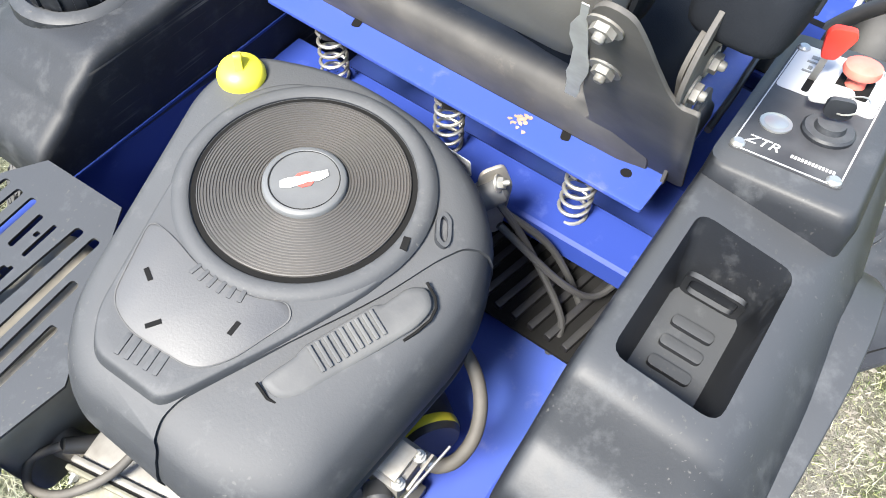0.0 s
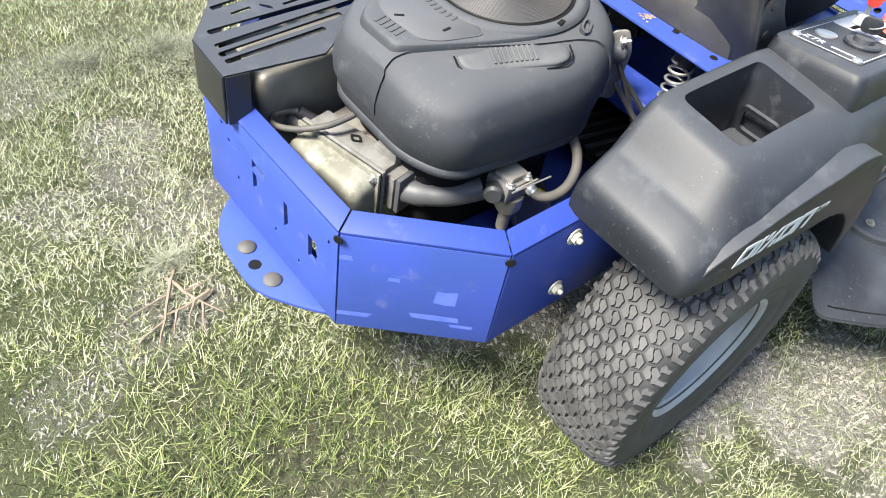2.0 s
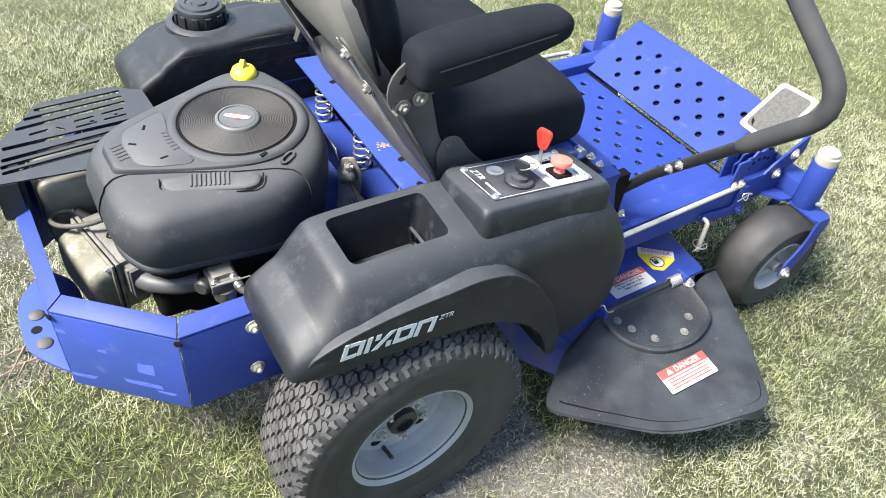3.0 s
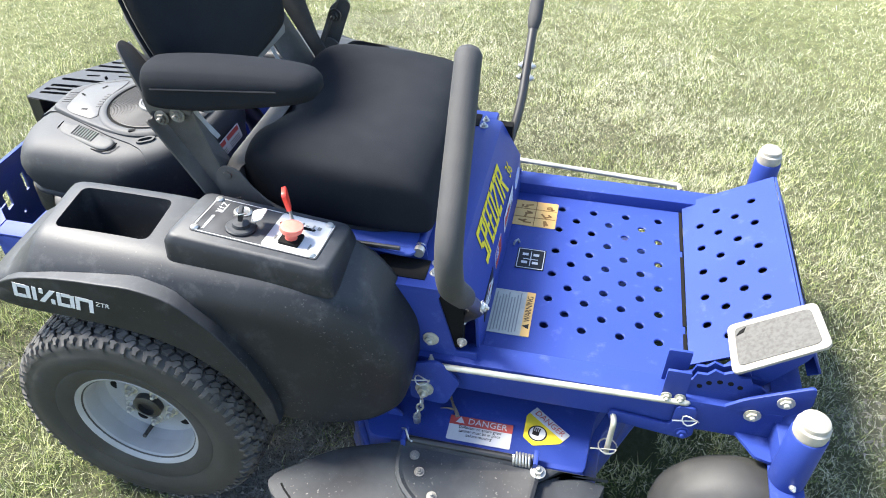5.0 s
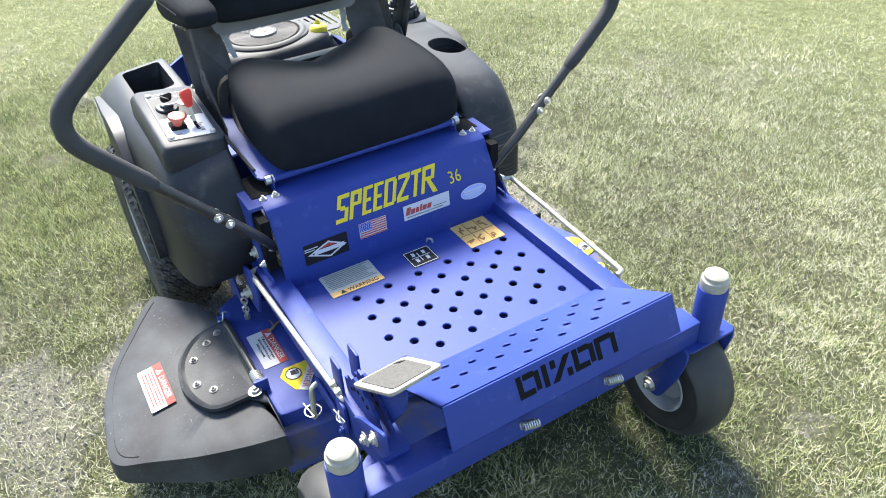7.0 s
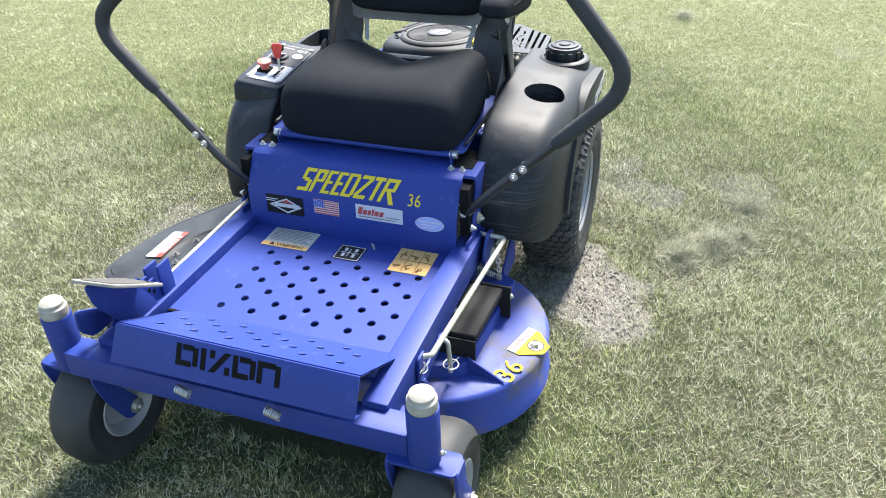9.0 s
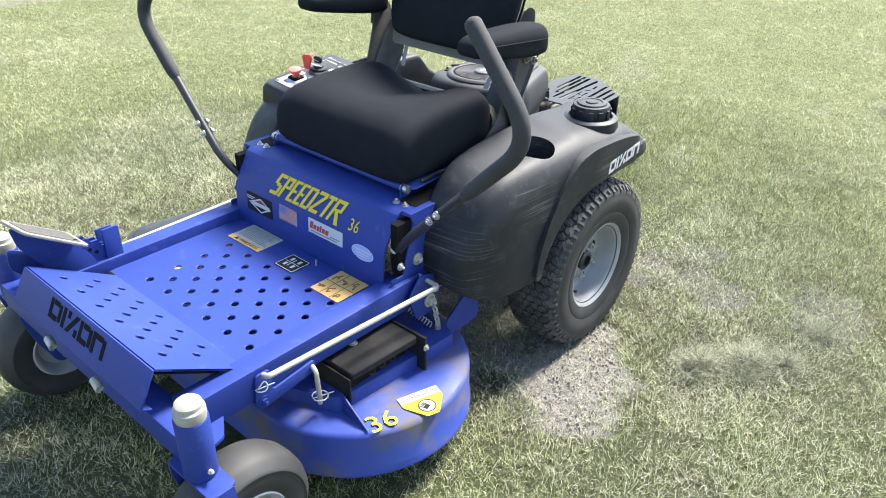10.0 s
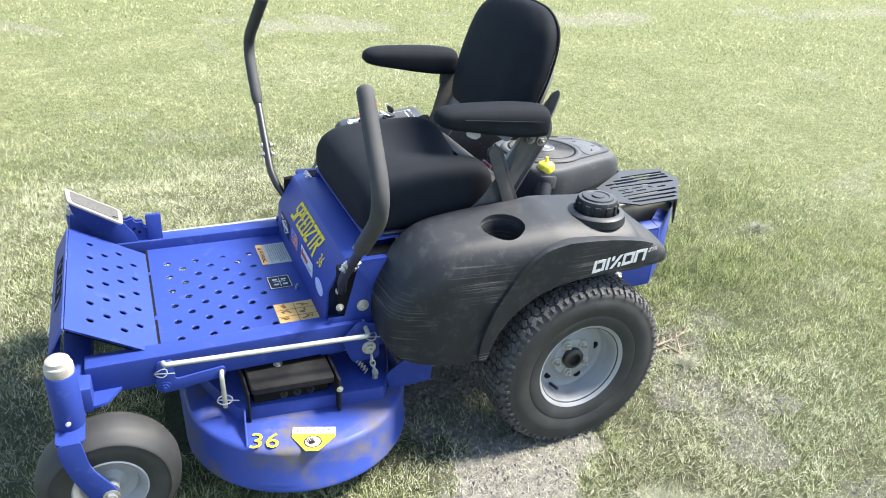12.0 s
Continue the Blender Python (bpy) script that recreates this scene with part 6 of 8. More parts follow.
hosep = smooth_path([(-0.190, -0.190, 0.430), (-0.186, -0.208, 0.422), (-0.168, -0.220, 0.420), (-0.140, -0.220, 0.426), (-0.112, -0.205, 0.436), (-0.092, -0.178, 0.446), (-0.080, -0.140, 0.450)], 6)
part("fuel_hose", tube(hosep, 0.0068, 12), HOSE, block, "aged fuel hose")
part("hose_clamp", tube([(-0.1895, -0.194, 0.4285), (-0.187, -0.204, 0.4235)], 0.0080, 12), STEEL, block)
loop = [(-0.207, -0.184, 0.352), (-0.205, -0.188, 0.325), (-0.196, -0.196, 0.312), (-0.200, -0.178, 0.3105), (-0.220, -0.158, 0.3105), (-0.245, -0.150, 0.3105), (-0.262, -0.165, 0.3105), (-0.256, -0.186, 0.3105), (-0.238, -0.192, 0.312), (-0.224, -0.192, 0.316)]
for k, (dx, dy) in enumerate(((0, 0), (0.006, 0.007), (-0.005, 0.010))):
    pth = [(x + dx, y + dy * min(1.0, q / 3.0), z + 0.0012 * k) for q, (x, y, z) in enumerate(loop)]
    part("wire", tube(smooth_path(pth, 6), 0.0015, 6), (CAPWHITE, WIRE, WIRE)[k], block)
part("wire", tube(smooth_path([(-0.185, -0.190, 0.316), (-0.178, -0.190, 0.330), (-0.184, -0.186, 0.360), (-0.192, -0.180, 0.392)], 6), 0.0016, 6), WIRE, block)
part("wire_plug", box(-0.021, 0.021, -0.0085, 0.0085, -0.007, 0.007, None, Matrix.Translation((-0.204, -0.191, 0.316)) @ Matrix.Rotation(0.05, 4, "Z")), WIRE, block, "black wire connector", bevel=0.002)
# governor plate and levers in front of the cover on the right
part("throttle_bracket", slab(rounded([(-0.02, 0.42), (0.02, 0.42), (0.025, 0.50), (0.012, 0.535), (-0.012, 0.53)], 0.008, 3), -0.002, 0.002, frame_m((0.050, -0.100, 0), (0.8, -0.6, 0), (0, 0, 1))), ALU, block, "dull bracket with cables", bevel=0.0008)
part("air_horn", lathe([(0, -0.014), (0.015, -0.014), (0.016, 0.009), (0.012, 0.014), (0, 0.014)], turned((0.048, -0.104, 0.500), (0.8, -0.5, 0.3)), 20), ENGINE_DARK, block)
bolt((0.045, -0.110, 0.522), (0.3, -0.8, 0.4), block, 0.006, 0.008)
for pth in ([(0.05, -0.11, 0.49), (0.06, -0.15, 0.43), (0.045, -0.215, 0.36), (0.02, -0.22, 0.32)], [(0.045, -0.12, 0.46), (0.06, -0.20, 0.40), (0.09, -0.235, 0.37), (0.15, -0.25, 0.38)],
            [(0.055, -0.12, 0.47), (0.085, -0.17, 0.41), (0.08, -0.225, 0.34), (0.05, -0.25, 0.31)]):
    part("control_cable", tube(smooth_path(pth, 6), 0.0042, 8), WIRE, block)
part("wire", tube(smooth_path([(0.03, 0.10, 0.455), (0.055, 0.095, 0.47), (0.08, 0.11, 0.46), (0.10, 0.14, 0.42)], 6), 0.004, 8), RED, block, "red battery cable")
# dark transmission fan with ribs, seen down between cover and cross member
fan = part("transmission_guard", slab([(0.012, -0.262), (0.158, -0.262), (0.158, -0.03), (0.012, -0.03)], 0.338, 0.343), NEAR_BLACK, mower, "dark ribbed guard below the engine")
for k in range(9):
    part("guard_rib", box(-0.066, 0.066, -0.0045, 0.0045, 0.343, 0.353, None, Matrix.Translation((0.085, -0.248 + 0.022 * k, 0)) @ Matrix.Rotation(-0.2, 4, "Z")), BLACK_STEEL, fan, bevel=0.002)

# muffler and its slotted guard
muf = part("muffler", box(-0.412, -0.225, 0.078, 0.205, 0.352, 0.492), MUFFLER, mower, "heat-browned steel muffler box", bevel=0.022, seg=4)
part("muffler_seam", box(-0.416, -0.221, 0.120, 0.126, 0.348, 0.496), MUFFLER, muf, bevel=0.006)
part("exhaust_pipe", tube(smooth_path([(-0.352, 0.05, 0.40), (-0.365, 0.075, 0.415), (-0.36, 0.10, 0.42)], 5), 0.014, 14), MUFFLER, muf)
GZ = 0.520
GP = [(-0.466, 0.066), (-0.462, 0.150), (-0.365, 0.270), (-0.243, 0.277), (-0.194, 0.247), (-0.190, 0.150), (-0.335, 0.052)]
guard = part("muffler_guard", slab(GP, GZ, GZ + 0.003), BLACK, mower, "black steel muffler guard with long slots")
cutters = []
for x0, x1, y0, y1, w in ((-0.375, -0.231, 0.250, 0.257, 4.5), (-0.395, -0.232, 0.228, 0.238, 4.5), (-0.412, -0.231, 0.203, 0.220, 4.5), (-0.440, -0.228, 0.155, 0.160, 5.0),
                          (-0.446, -0.227, 0.124, 0.140, 5.0), (-0.450, -0.267, 0.106, 0.120, 5.0), (-0.450, -0.305, 0.090, 0.100, 4.5), (-0.277, -0.239, 0.196, 0.200, 3.2), (-0.323, -0.289, 0.191, 0.194, 3.2),
                          (-0.277, -0.239, 0.178, 0.181, 2.4), (-0.324, -0.289, 0.173, 0.176, 2.4), (-0.258, -0.252, 0.187, 0.187, 2.6), (-0.300, -0.292, 0.179, 0.180, 4.0), (-0.352, -0.340, 0.184, 0.172, 4.5), (-0.395, -0.365, 0.180, 0.184, 3.2)):
    w *= 0.001
    cutters.append(slab(rounded([(x0, y0 - w), (x1, y1 - w), (x1, y1 + w), (x0, y0 + w)], w * 0.8, 3), GZ - 0.02, GZ + 0.02))
cut(guard, cutters)
for a, b2 in ((GP[0], GP[1]), (GP[1], GP[2])):
    d = Vector((b2[0] - a[0], b2[1] - a[1]))
    fm = frame_m((a[0], a[1], 0), (d.x, d.y, 0), (0, 0, 1))
    part("guard_skirt", slab([(0.0015, 0.452), (d.length - 0.0015, 0.452), (d.length - 0.0015, GZ + 0.001), (0.0015, GZ + 0.001)], -0.0015, 0.0015, fm), BLACK_STEEL, guard, bevel=0.0006)
fm = frame_m((GP[0][0], GP[0][1], 0), (GP[6][0] - GP[0][0], GP[6][1] - GP[0][1], 0), (0, 0, 1))
part("guard_skirt", slab([(0.002, 0.452), (0.032, 0.452), (0.032, GZ + 0.001), (0.002, GZ + 0.001)], -0.0015, 0.0015, fm), BLACK_STEEL, guard)
part("guard_post", box(-0.440, -0.425, 0.10, 0.115, 0.44, GZ), BLACK_STEEL, guard)

# ---- seat ----
seat = empty("operator_seat", mower, (0.25, 0, 0.511))
seat_inv = Matrix.Translation((-0.25, 0, -0.511))


def spart(name, bm, mat, label="", **k):
    bmesh.ops.transform(bm, matrix=seat_inv, verts=bm.verts)
    return part(name, bm, mat, seat, label, **k)


CU = [(0.140, 0.158, 0.545, 0.585, 0.578), (0.146, 0.184, 0.530, 0.612, 0.588), (0.162, 0.202, 0.516, 0.645, 0.600), (0.200, 0.215, 0.506, 0.666, 0.614), (0.265, 0.227, 0.506, 0.664, 0.624), (0.330, 0.232, 0.503, 0.660, 0.636),
      (0.395, 0.232, 0.502, 0.654, 0.645), (0.438, 0.229, 0.502, 0.645, 0.641), (0.466, 0.224, 0.504, 0.627, 0.625), (0.480, 0.216, 0.512, 0.604, 0.603), (0.486, 0.202, 0.532, 0.578, 0.577)]
rings = []
for x, w, z0, zb, zc in blend(CU, 4):
    ring, mid, h = [], (z0 + zb) / 2, (zb - z0) / 2
    for k in range(56):
        q = 2 * math.pi * k / 56
        c, sn = math.cos(q), math.sin(q)
        y = w * math.copysign(abs(c) ** 0.36, c)
        z = mid + h * math.copysign(abs(sn) ** (0.42 if sn > 0 else 0.36), sn)
        if sn > 0:
            z -= (zb - zc) * (0.5 + 0.5 * math.cos(math.pi * min(1.0, abs(y) / (0.86 * w))))
        ring.append((x, y * 0.98 + 0.013, z - (0.006 if sn > 0 else 0.0)))
    rings.append(ring)
spart("seat_cushion", loft(rings), FABRIC, "black fabric seat cushion, plump at the front", smooth=80)
# seat shell below and behind
rings = []
for x, w, z0, z1 in blend([(0.140, 0.18, 0.520, 0.58), (0.150, 0.195, 0.513, 0.58), (0.170, 0.205, 0.512, 0.56), (0.25, 0.215, 0.512, 0.530), (0.38, 0.210, 0.512, 0.522), (0.430, 0.190, 0.512, 0.520)], 3):
    rings.append([(x, y, z) for y, z in rounded([(-w * 0.9, z0), (-w, z1 - 0.01), (-w * 0.85, z1), (w * 0.85, z1), (w, z1 - 0.01), (w * 0.9, z0)], 0.02, 3)])
spart("seat_shell", loft(rings), BLACK, "black moulded seat shell", smooth=55)
# backrest, leaning back
BK = [(0.706, 0.150, 0.0, 0.030, 0), (0.712, 0.172, 0.0, 0.056, 0), (0.728, 0.188, 0.0, 0.076, 0), (0.77, 0.200, 0.0, 0.086, 0), (0.83, 0.208, 0.0, 0.086, 0), (0.89, 0.206, 0.0, 0.080, 0),
      (0.935, 0.192, 0.0, 0.070, 0), (0.965, 0.160, 0.0, 0.056, 0), (0.983, 0.115, 0.0, 0.040, 0), (0.990, 0.06, 0.0, 0.024, 0)]
rings = []
for z, w, w2, th, _ in blend(BK, 4):
    xc = 0.125 - 0.30 * (z - 0.60)
    w = max(w, 0.04)
    loop = [(xc + th * 0.50, -w * 0.7), (xc + th * 0.62, 0.0), (xc + th * 0.50, w * 0.7), (xc + th * 0.1, w), (xc - th * 0.45, w * 0.9), (xc - th * 0.55, 0), (xc - th * 0.45, -w * 0.9), (xc + th * 0.1, -w)]
    rings.append([(x, y, z) for x, y in rounded(loop, 0.05, 3)])
spart("backrest", loft(rings), FABRIC, "black fabric backrest with a rounded top", smooth=60)
bp = []
for z, w, w2, th, _ in blend(BK, 4)[3:]:
    bp.append((0.125 - 0.30 * (z - 0.60) - th * 0.34, max(w, 0.04) * 0.935, z))
pathp = bp + [(x, -y, z) for x, y, z in bp[::-1]]
spart("back_piping", tube(pathp, 0.0032, 6), FABRIC)
# hard back shell, rear lip and steel brackets
rings = []
for z, w, x in ((0.682, 0.160, 0.071), (0.688, 0.174, 0.066), (0.71, 0.182, 0.053), (0.78, 0.186, 0.013), (0.84, 0.182, -0.010), (0.88, 0.165, -0.016), (0.90, 0.14, -0.012)):
    rings.append([(x + 0.034, -w, z), (x + 0.010, -w * 0.97, z), (x, -w * 0.8, z), (x, w * 0.8, z), (x + 0.010, w * 0.97, z), (x + 0.034, w, z)])
spart("back_shell", loft(rings), SHELL, "dull grey-black seat back shell, dusty", smooth=50)
rings = []
for z, w, x in ((0.512, 0.222, 0.146), (0.545, 0.222, 0.132), (0.575, 0.212, 0.122), (0.592, 0.200, 0.119), (0.600, 0.188, 0.123), (0.603, 0.175, 0.130)):
    rings.append([(x + 0.030, -w, z), (x + 0.006, -w * 0.98, z), (x, -w * 0.85, z), (x, w * 0.85, z), (x + 0.006, w * 0.98, z), (x + 0.030, w, z)])
spart("rear_lip_of_seat", loft(rings), BRACKET, "dull rear lip of the seat shell", smooth=60)
for s in (-1, 1):
    # folded bracket: a leaning rear face with two bolts, a saddle and the arm plate as its side
    bk = frame_m((0.165, 0, 0.512), (0, -1, 0), (-0.57, 0, 1))
    face = [(0.095, 0.002), (0.157, 0.085), (0.156, 0.162), (0.170, 0.255), (0.176, 0.330), (0.187, 0.346), (0.205, 0.342), (0.214, 0.315), (0.221, 0.285), (0.232, 0.245), (0.242, 0.228), (0.256, 0.236), (0.256, 0.002)]
    face = [(u, v * 1.0) for u, v in face] if s < 0 else [(-u, v) for u, v in face][::-1]
    spart("back_bracket", slab(rounded(face, 0.010, 3), 0.002, 0.006, bk), BRACKET, "dusty steel seat bracket", bevel=0.001)
    for u, z in ((0.186, 0.786), (0.182, 0.720)):
        p = bk @ Vector((u * -s, (z - 0.512) * 1.151, 0.006))
        bolt(p + Vector((-0.25, 0, -0.511)), bk.to_3x3() @ Vector((0, 0, 1)), seat, 0.0088, 0.007, HEADGREY)
    rngt = random.Random(2 if s < 0 else 8)
    strip = [(0.168 - 0.0325 * k / 10 + rngt.uniform(-0.003, 0.003), 0.335 - 0.0205 * k) for k in range(11)] + [(0.150 + 0.030 * k / 10 + rngt.uniform(-0.004, 0.004), 0.13 + 0.0205 * k) for k in range(11)]
    if s > 0:
        strip = [(-u, v) for u, v in strip][::-1]
    spart("torn_tape", slab(strip, 0.0063, 0.0071, bk), TAPE, "torn strip of white tape")
    y0 = s * 0.241 + 0.009
    fm = frame_m((0, y0, 0), (1, 0, 0), (0, 0, 1))
    spart("arm_plate", slab(rounded([(0.168, 0.514), (0.25, 0.514), (0.215, 0.540), (0.158, 0.600), (0.136, 0.640), (0.116, 0.715), (0.108, 0.760), (0.060, 0.762), (0.044, 0.738)], 0.012, 3), -0.002, 0.002, fm), BRACKET, "dusty arm rest plate", bevel=0.001)
    spart("arm_ear", slab(rounded([(0.142, 0.514), (0.262, 0.514), (0.245, 0.548), (0.196, 0.596), (0.172, 0.632), (0.146, 0.636), (0.132, 0.612)], 0.016, 4), -0.002, 0.002, frame_m((0, s * 0.247 + 0.009, 0), (1, 0, 0), (0, 0, 1))), BRACKET, bevel=0.0012)
    for x, z in ((0.155, 0.618), (0.168, 0.570)):
        spart("ear_rivet", lathe([(0.0075, -0.001), (0.007, 0.0022), (0.004, 0.003), (0, 0.003)], turned((x, s * 0.249 + 0.009, z), (0, s, 0)), 16), BRACKET)
    arcq = [(0.088 + 0.050 * math.cos(radians(a)), 0.738 + 0.050 * math.sin(radians(a))) for a in range(60, 211, 15)] + [(0.050, 0.722), (0.115, 0.722)]
    spart("arm_quadrant", slab(arcq, -0.002, 0.002, frame_m((0, s * 0.247 + 0.009, 0), (1, 0, 0), (0, 0, 1))), BRACKET, bevel=0.0008)
    slot = [(0.088 + r * math.cos(radians(a)), 0.738 + r * math.sin(radians(a))) for r, seq in ((0.036, range(85, 160, 12)), (0.029, range(157, 80, -12))) for a in seq]
    spart("quadrant_slot", slab(slot, -0.0024, 0.0024, frame_m((0, s * 0.247 + 0.009, 0), (1, 0, 0), (0, 0, 1))), NEAR_BLACK)
    for x, z in ((0.064, 0.712), (0.092, 0.720)):
        bolt(Vector((x - 0.25, s * 0.249 + 0.009, z - 0.511)), (0, s, 0), seat, 0.0082, 0.007, HEADGREY)
    spart("seat_edge_rail", tube(bent_path([(0.235, s * 0.2455, 0.522), (0.30, s * 0.246, 0.519), (0.44, s * 0.243, 0.518)], 0.01), 0.004, 8), BLACK_STEEL)
    tilt = 0.09
    rings = []
    for x, w, h, dz in blend([(0.064, 0.014, 0.020, 0), (0.069, 0.029, 0.036, 0), (0.090, 0.036, 0.045, 0), (0.16, 0.039, 0.046, 0.0), (0.255, 0.037, 0.037, 0.001), (0.308, 0.033, 0.029, 0.000), (0.328, 0.025, 0.020, -0.002), (0.336, 0.012, 0.009, -0.003)], 4):
        cz = (0.792 if s < 0 else 0.777) + dz + tilt * (x - 0.2)
        loop = [(-w, -h * 0.85), (w, -h * 0.85), (w, h * 0.5), (w * 0.55, h), (-w * 0.55, h), (-w, h * 0.5)]
        rings.append([(x, s * 0.258 + 0.010 + y, cz + z * 0.82) for y, z in rounded(loop, 0.016, 3)])
    spart("arm_pad", loft(rings), FABRIC, "padded black arm rest", smooth=60)
    spart("arm_pad_seam", tube([(x, s * 0.258 + 0.010 + s * 0.0395, (0.798 if s < 0 else 0.783) + tilt * (x - 0.2)) for x in np.linspace(0.09, 0.285, 8)], 0.0016, 5), FABRIC)
# flat back strut and torn patch on the left
spart("back_strut", slab(rounded([(0.112, 0.545), (0.144, 0.540), (0.206, 0.700), (0.200, 0.712), (0.184, 0.716), (0.170, 0.704)], 0.007, 3), -0.002, 0.002, frame_m((0, 0.272, 0), (1, 0, 0), (0, 0, 1))), BRACKET, "dusty flat steel strut", bevel=0.001)
spart("strut_flange", slab(rounded([(0.170, 0.704), (0.184, 0.716), (0.122, 0.560), (0.110, 0.556)], 0.002, 2), -0.012, 0.012, frame_m((0, 0.262, 0), (1, 0, 0), (0, 0, 1))), BRACKET, bevel=0.001)
bolt(Vector((0.180 - 0.25, 0.245, 0.690 - 0.511)), (0, -1, 0), seat, 0.009, 0.012, BLACK_STEEL)
rngt = random.Random(6)
pts = [(0.018 * math.cos(q * 0.63) * rngt.uniform(0.7, 1.2), 0.012 * math.sin(q * 0.63) * rngt.uniform(0.7, 1.2)) for q in range(10)]
spart("torn_patch", slab(pts, 0, 0.001, frame_m((0.250, 0.284, 0.752), (1, 0, 0.1), (0, -0.35, 1))), TAPE, "torn pale patch of foam")

# ---- steering levers ----
for s in (-1, 1):
    path = bent_path([(0.550, -0.262, 0.398), (0.586, -0.300, 0.463), (0.587, -0.583, 0.777), (0.570, -0.382, 0.935)] if s < 0 else
                     [(0.545, 0.270, 0.395), (0.562, 0.335, 0.470), (0.566, 0.610, 0.745), (0.556, 0.466, 0.910)], 0.075, 10)
    n = len(path)
    lev = part("steering_lever", tube(path, [0.0095] * 2 + [0.0105] * (n - 2), 14), BLACK_STEEL, mower, "black bent steering lever with a foam grip")
    # foam grip from the bend upwards
    cum, total = [0.0], 0.0
    for a, b2 in zip(path, path[1:]):
        total += (b2 - a).length
        cum.append(total)
    dense = []
    for k in range(41):
        d = total * k / 40
        i = max(j for j in range(n) if cum[j] <= d + 1e-9)
        i = min(i, n - 2)
        dense.append(path[i].lerp(path[i + 1], (d - cum[i]) / (cum[i + 1] - cum[i])))
    grip = [p for k, p in enumerate(dense) if k >= 17]
    part("foam_grip", tube(grip, [0.0125] + [0.0158] * (len(grip) - 1), 18, dome=True), FOAM, lev, "thick black foam grip")
    part("lever_stub", tube([(0.552, s * 0.272, 0.406), (0.535, s * 0.262, 0.385), (0.525, s * 0.258, 0.372)], [0.010, 0.0115, 0.0115], 12), ROD, lev, "bare steel lever stub")
    d = (path[3] - path[1]).normalized()
    for q in (0.045, 0.072):
        p = path[9] + (path[14] - path[9]).normalized() * q
        bolt(p + Vector((0.010, 0, 0)), (1, 0, 0), lev, 0.006, 0.006)
        bolt(p + Vector((-0.010, 0, 0)), (-1, 0, 0), lev, 0.006, 0.006)

# ---- foot pedal with its ratchet quadrant ----
pm = frame_m((1.045, -0.246, 0.451), (0.117, 0.008, 0.078), (-0.01, 1, 0.06))
PD = rounded([(-0.076, -0.050), (0.074, -0.047), (0.071, 0.047), (-0.070, 0.052)], 0.013, 4)
pedal = part("foot_pedal", slab(PD, -0.006, 0.0, pm), PEDAL, mower, "cream foot pedal with a gritty grey tread", bevel=0.0015)
part("pedal_tread", slab([(u * 0.84, v * 0.77) for u, v in PD], 0.0, 0.0012, pm), GRIT, pedal, "grey grip tape")
part("tape_tear", slab([(-0.052, 0.030), (-0.040, 0.036), (-0.045, 0.026), (-0.058, 0.022)], 0.0012, 0.002, pm), NEAR_BLACK, pedal)
part("pedal_arm", slab(rounded([(0.945, 0.300), (1.02, 0.31), (1.10, 0.43), (1.108, 0.478), (1.085, 0.472), (1.00, 0.412), (0.96, 0.352)], 0.012, 3), -0.003, 0.003, frame_m((0, -0.262, 0), (1, 0, 0), (0, 0, 1))), BLUE, pedal, "blue pedal arm", bevel=0.001)
part("pedal_side", slab(rounded([(0.985, 0.335), (1.09, 0.34), (1.115, 0.37), (1.11, 0.415), (1.02, 0.365)], 0.012, 3), -0.003, 0.003, frame_m((0, -0.305, 0), (1, 0, 0), (0, 0, 1))), BLUE, pedal, bevel=0.001)
for x, z in ((1.075, 0.372), (1.035, 0.33)):
    bolt((x, -0.3085, z), (0, -1, 0), pedal, 0.009, 0.006, ROD)
# toothed quadrant plates and stop plates
for y in (-0.268, -0.285):
    teeth = []
    for k in range(13):
        a = radians(150 - 11 * k)
        rr = 0.066 if k % 2 else 0.074
        teeth.append((0.985 + rr * math.cos(a), 0.325 + rr * math.sin(a)))
    q = part("ratchet_quadrant", slab(teeth + [(1.05, 0.315), (0.93, 0.315)], -0.0025, 0.0025, frame_m((0, y, 0), (1, 0, 0), (0, 0, 1))), BLUE, mower, "blue toothed ratchet plate")
    for k in range(5):
        a = radians(140 - 20 * k)
        part("quadrant_hole", lathe([(0, -0.0032), (0.0045, -0.0032), (0.0045, 0.0032), (0, 0.0032)], turned((0.985 + 0.048 * math.cos(a), y, 0.325 + 0.048 * math.sin(a)), (0, 1, 0)), 12), NEAR_BLACK, q)
for y, h in ((-0.262, 0.404), (-0.296, 0.392)):
    part("stop_plate", slab(rounded([(0.892, 0.318), (0.930, 0.318), (0.930, h), (0.892, h)], 0.003, 2), -0.0025, 0.0025, frame_m((0, y, 0), (1, 0, 0), (0, 0, 1)) @ Matrix.Rotation(radians(0), 4, "Y")), BLUE, mower, bevel=0.0008)
for x in (0.900, 0.922):
    bolt((x, -0.2995, 0.333), (0, -1, 0), mower, 0.006, 0.006, ROD)

# ---- decals ----


def dash_frame(y, z):
    if z < 0.40:
        return frame_m((0.584 - (z - 0.30) * 0.06 + 0.0004, y, z), (0, 1, 0), (-0.06, 0, 1))
    return frame_m((0.578 - (z - 0.40) * 0.579 + 0.0006, y, z), (0, 1, 0), (-0.044, 0, 0.076))


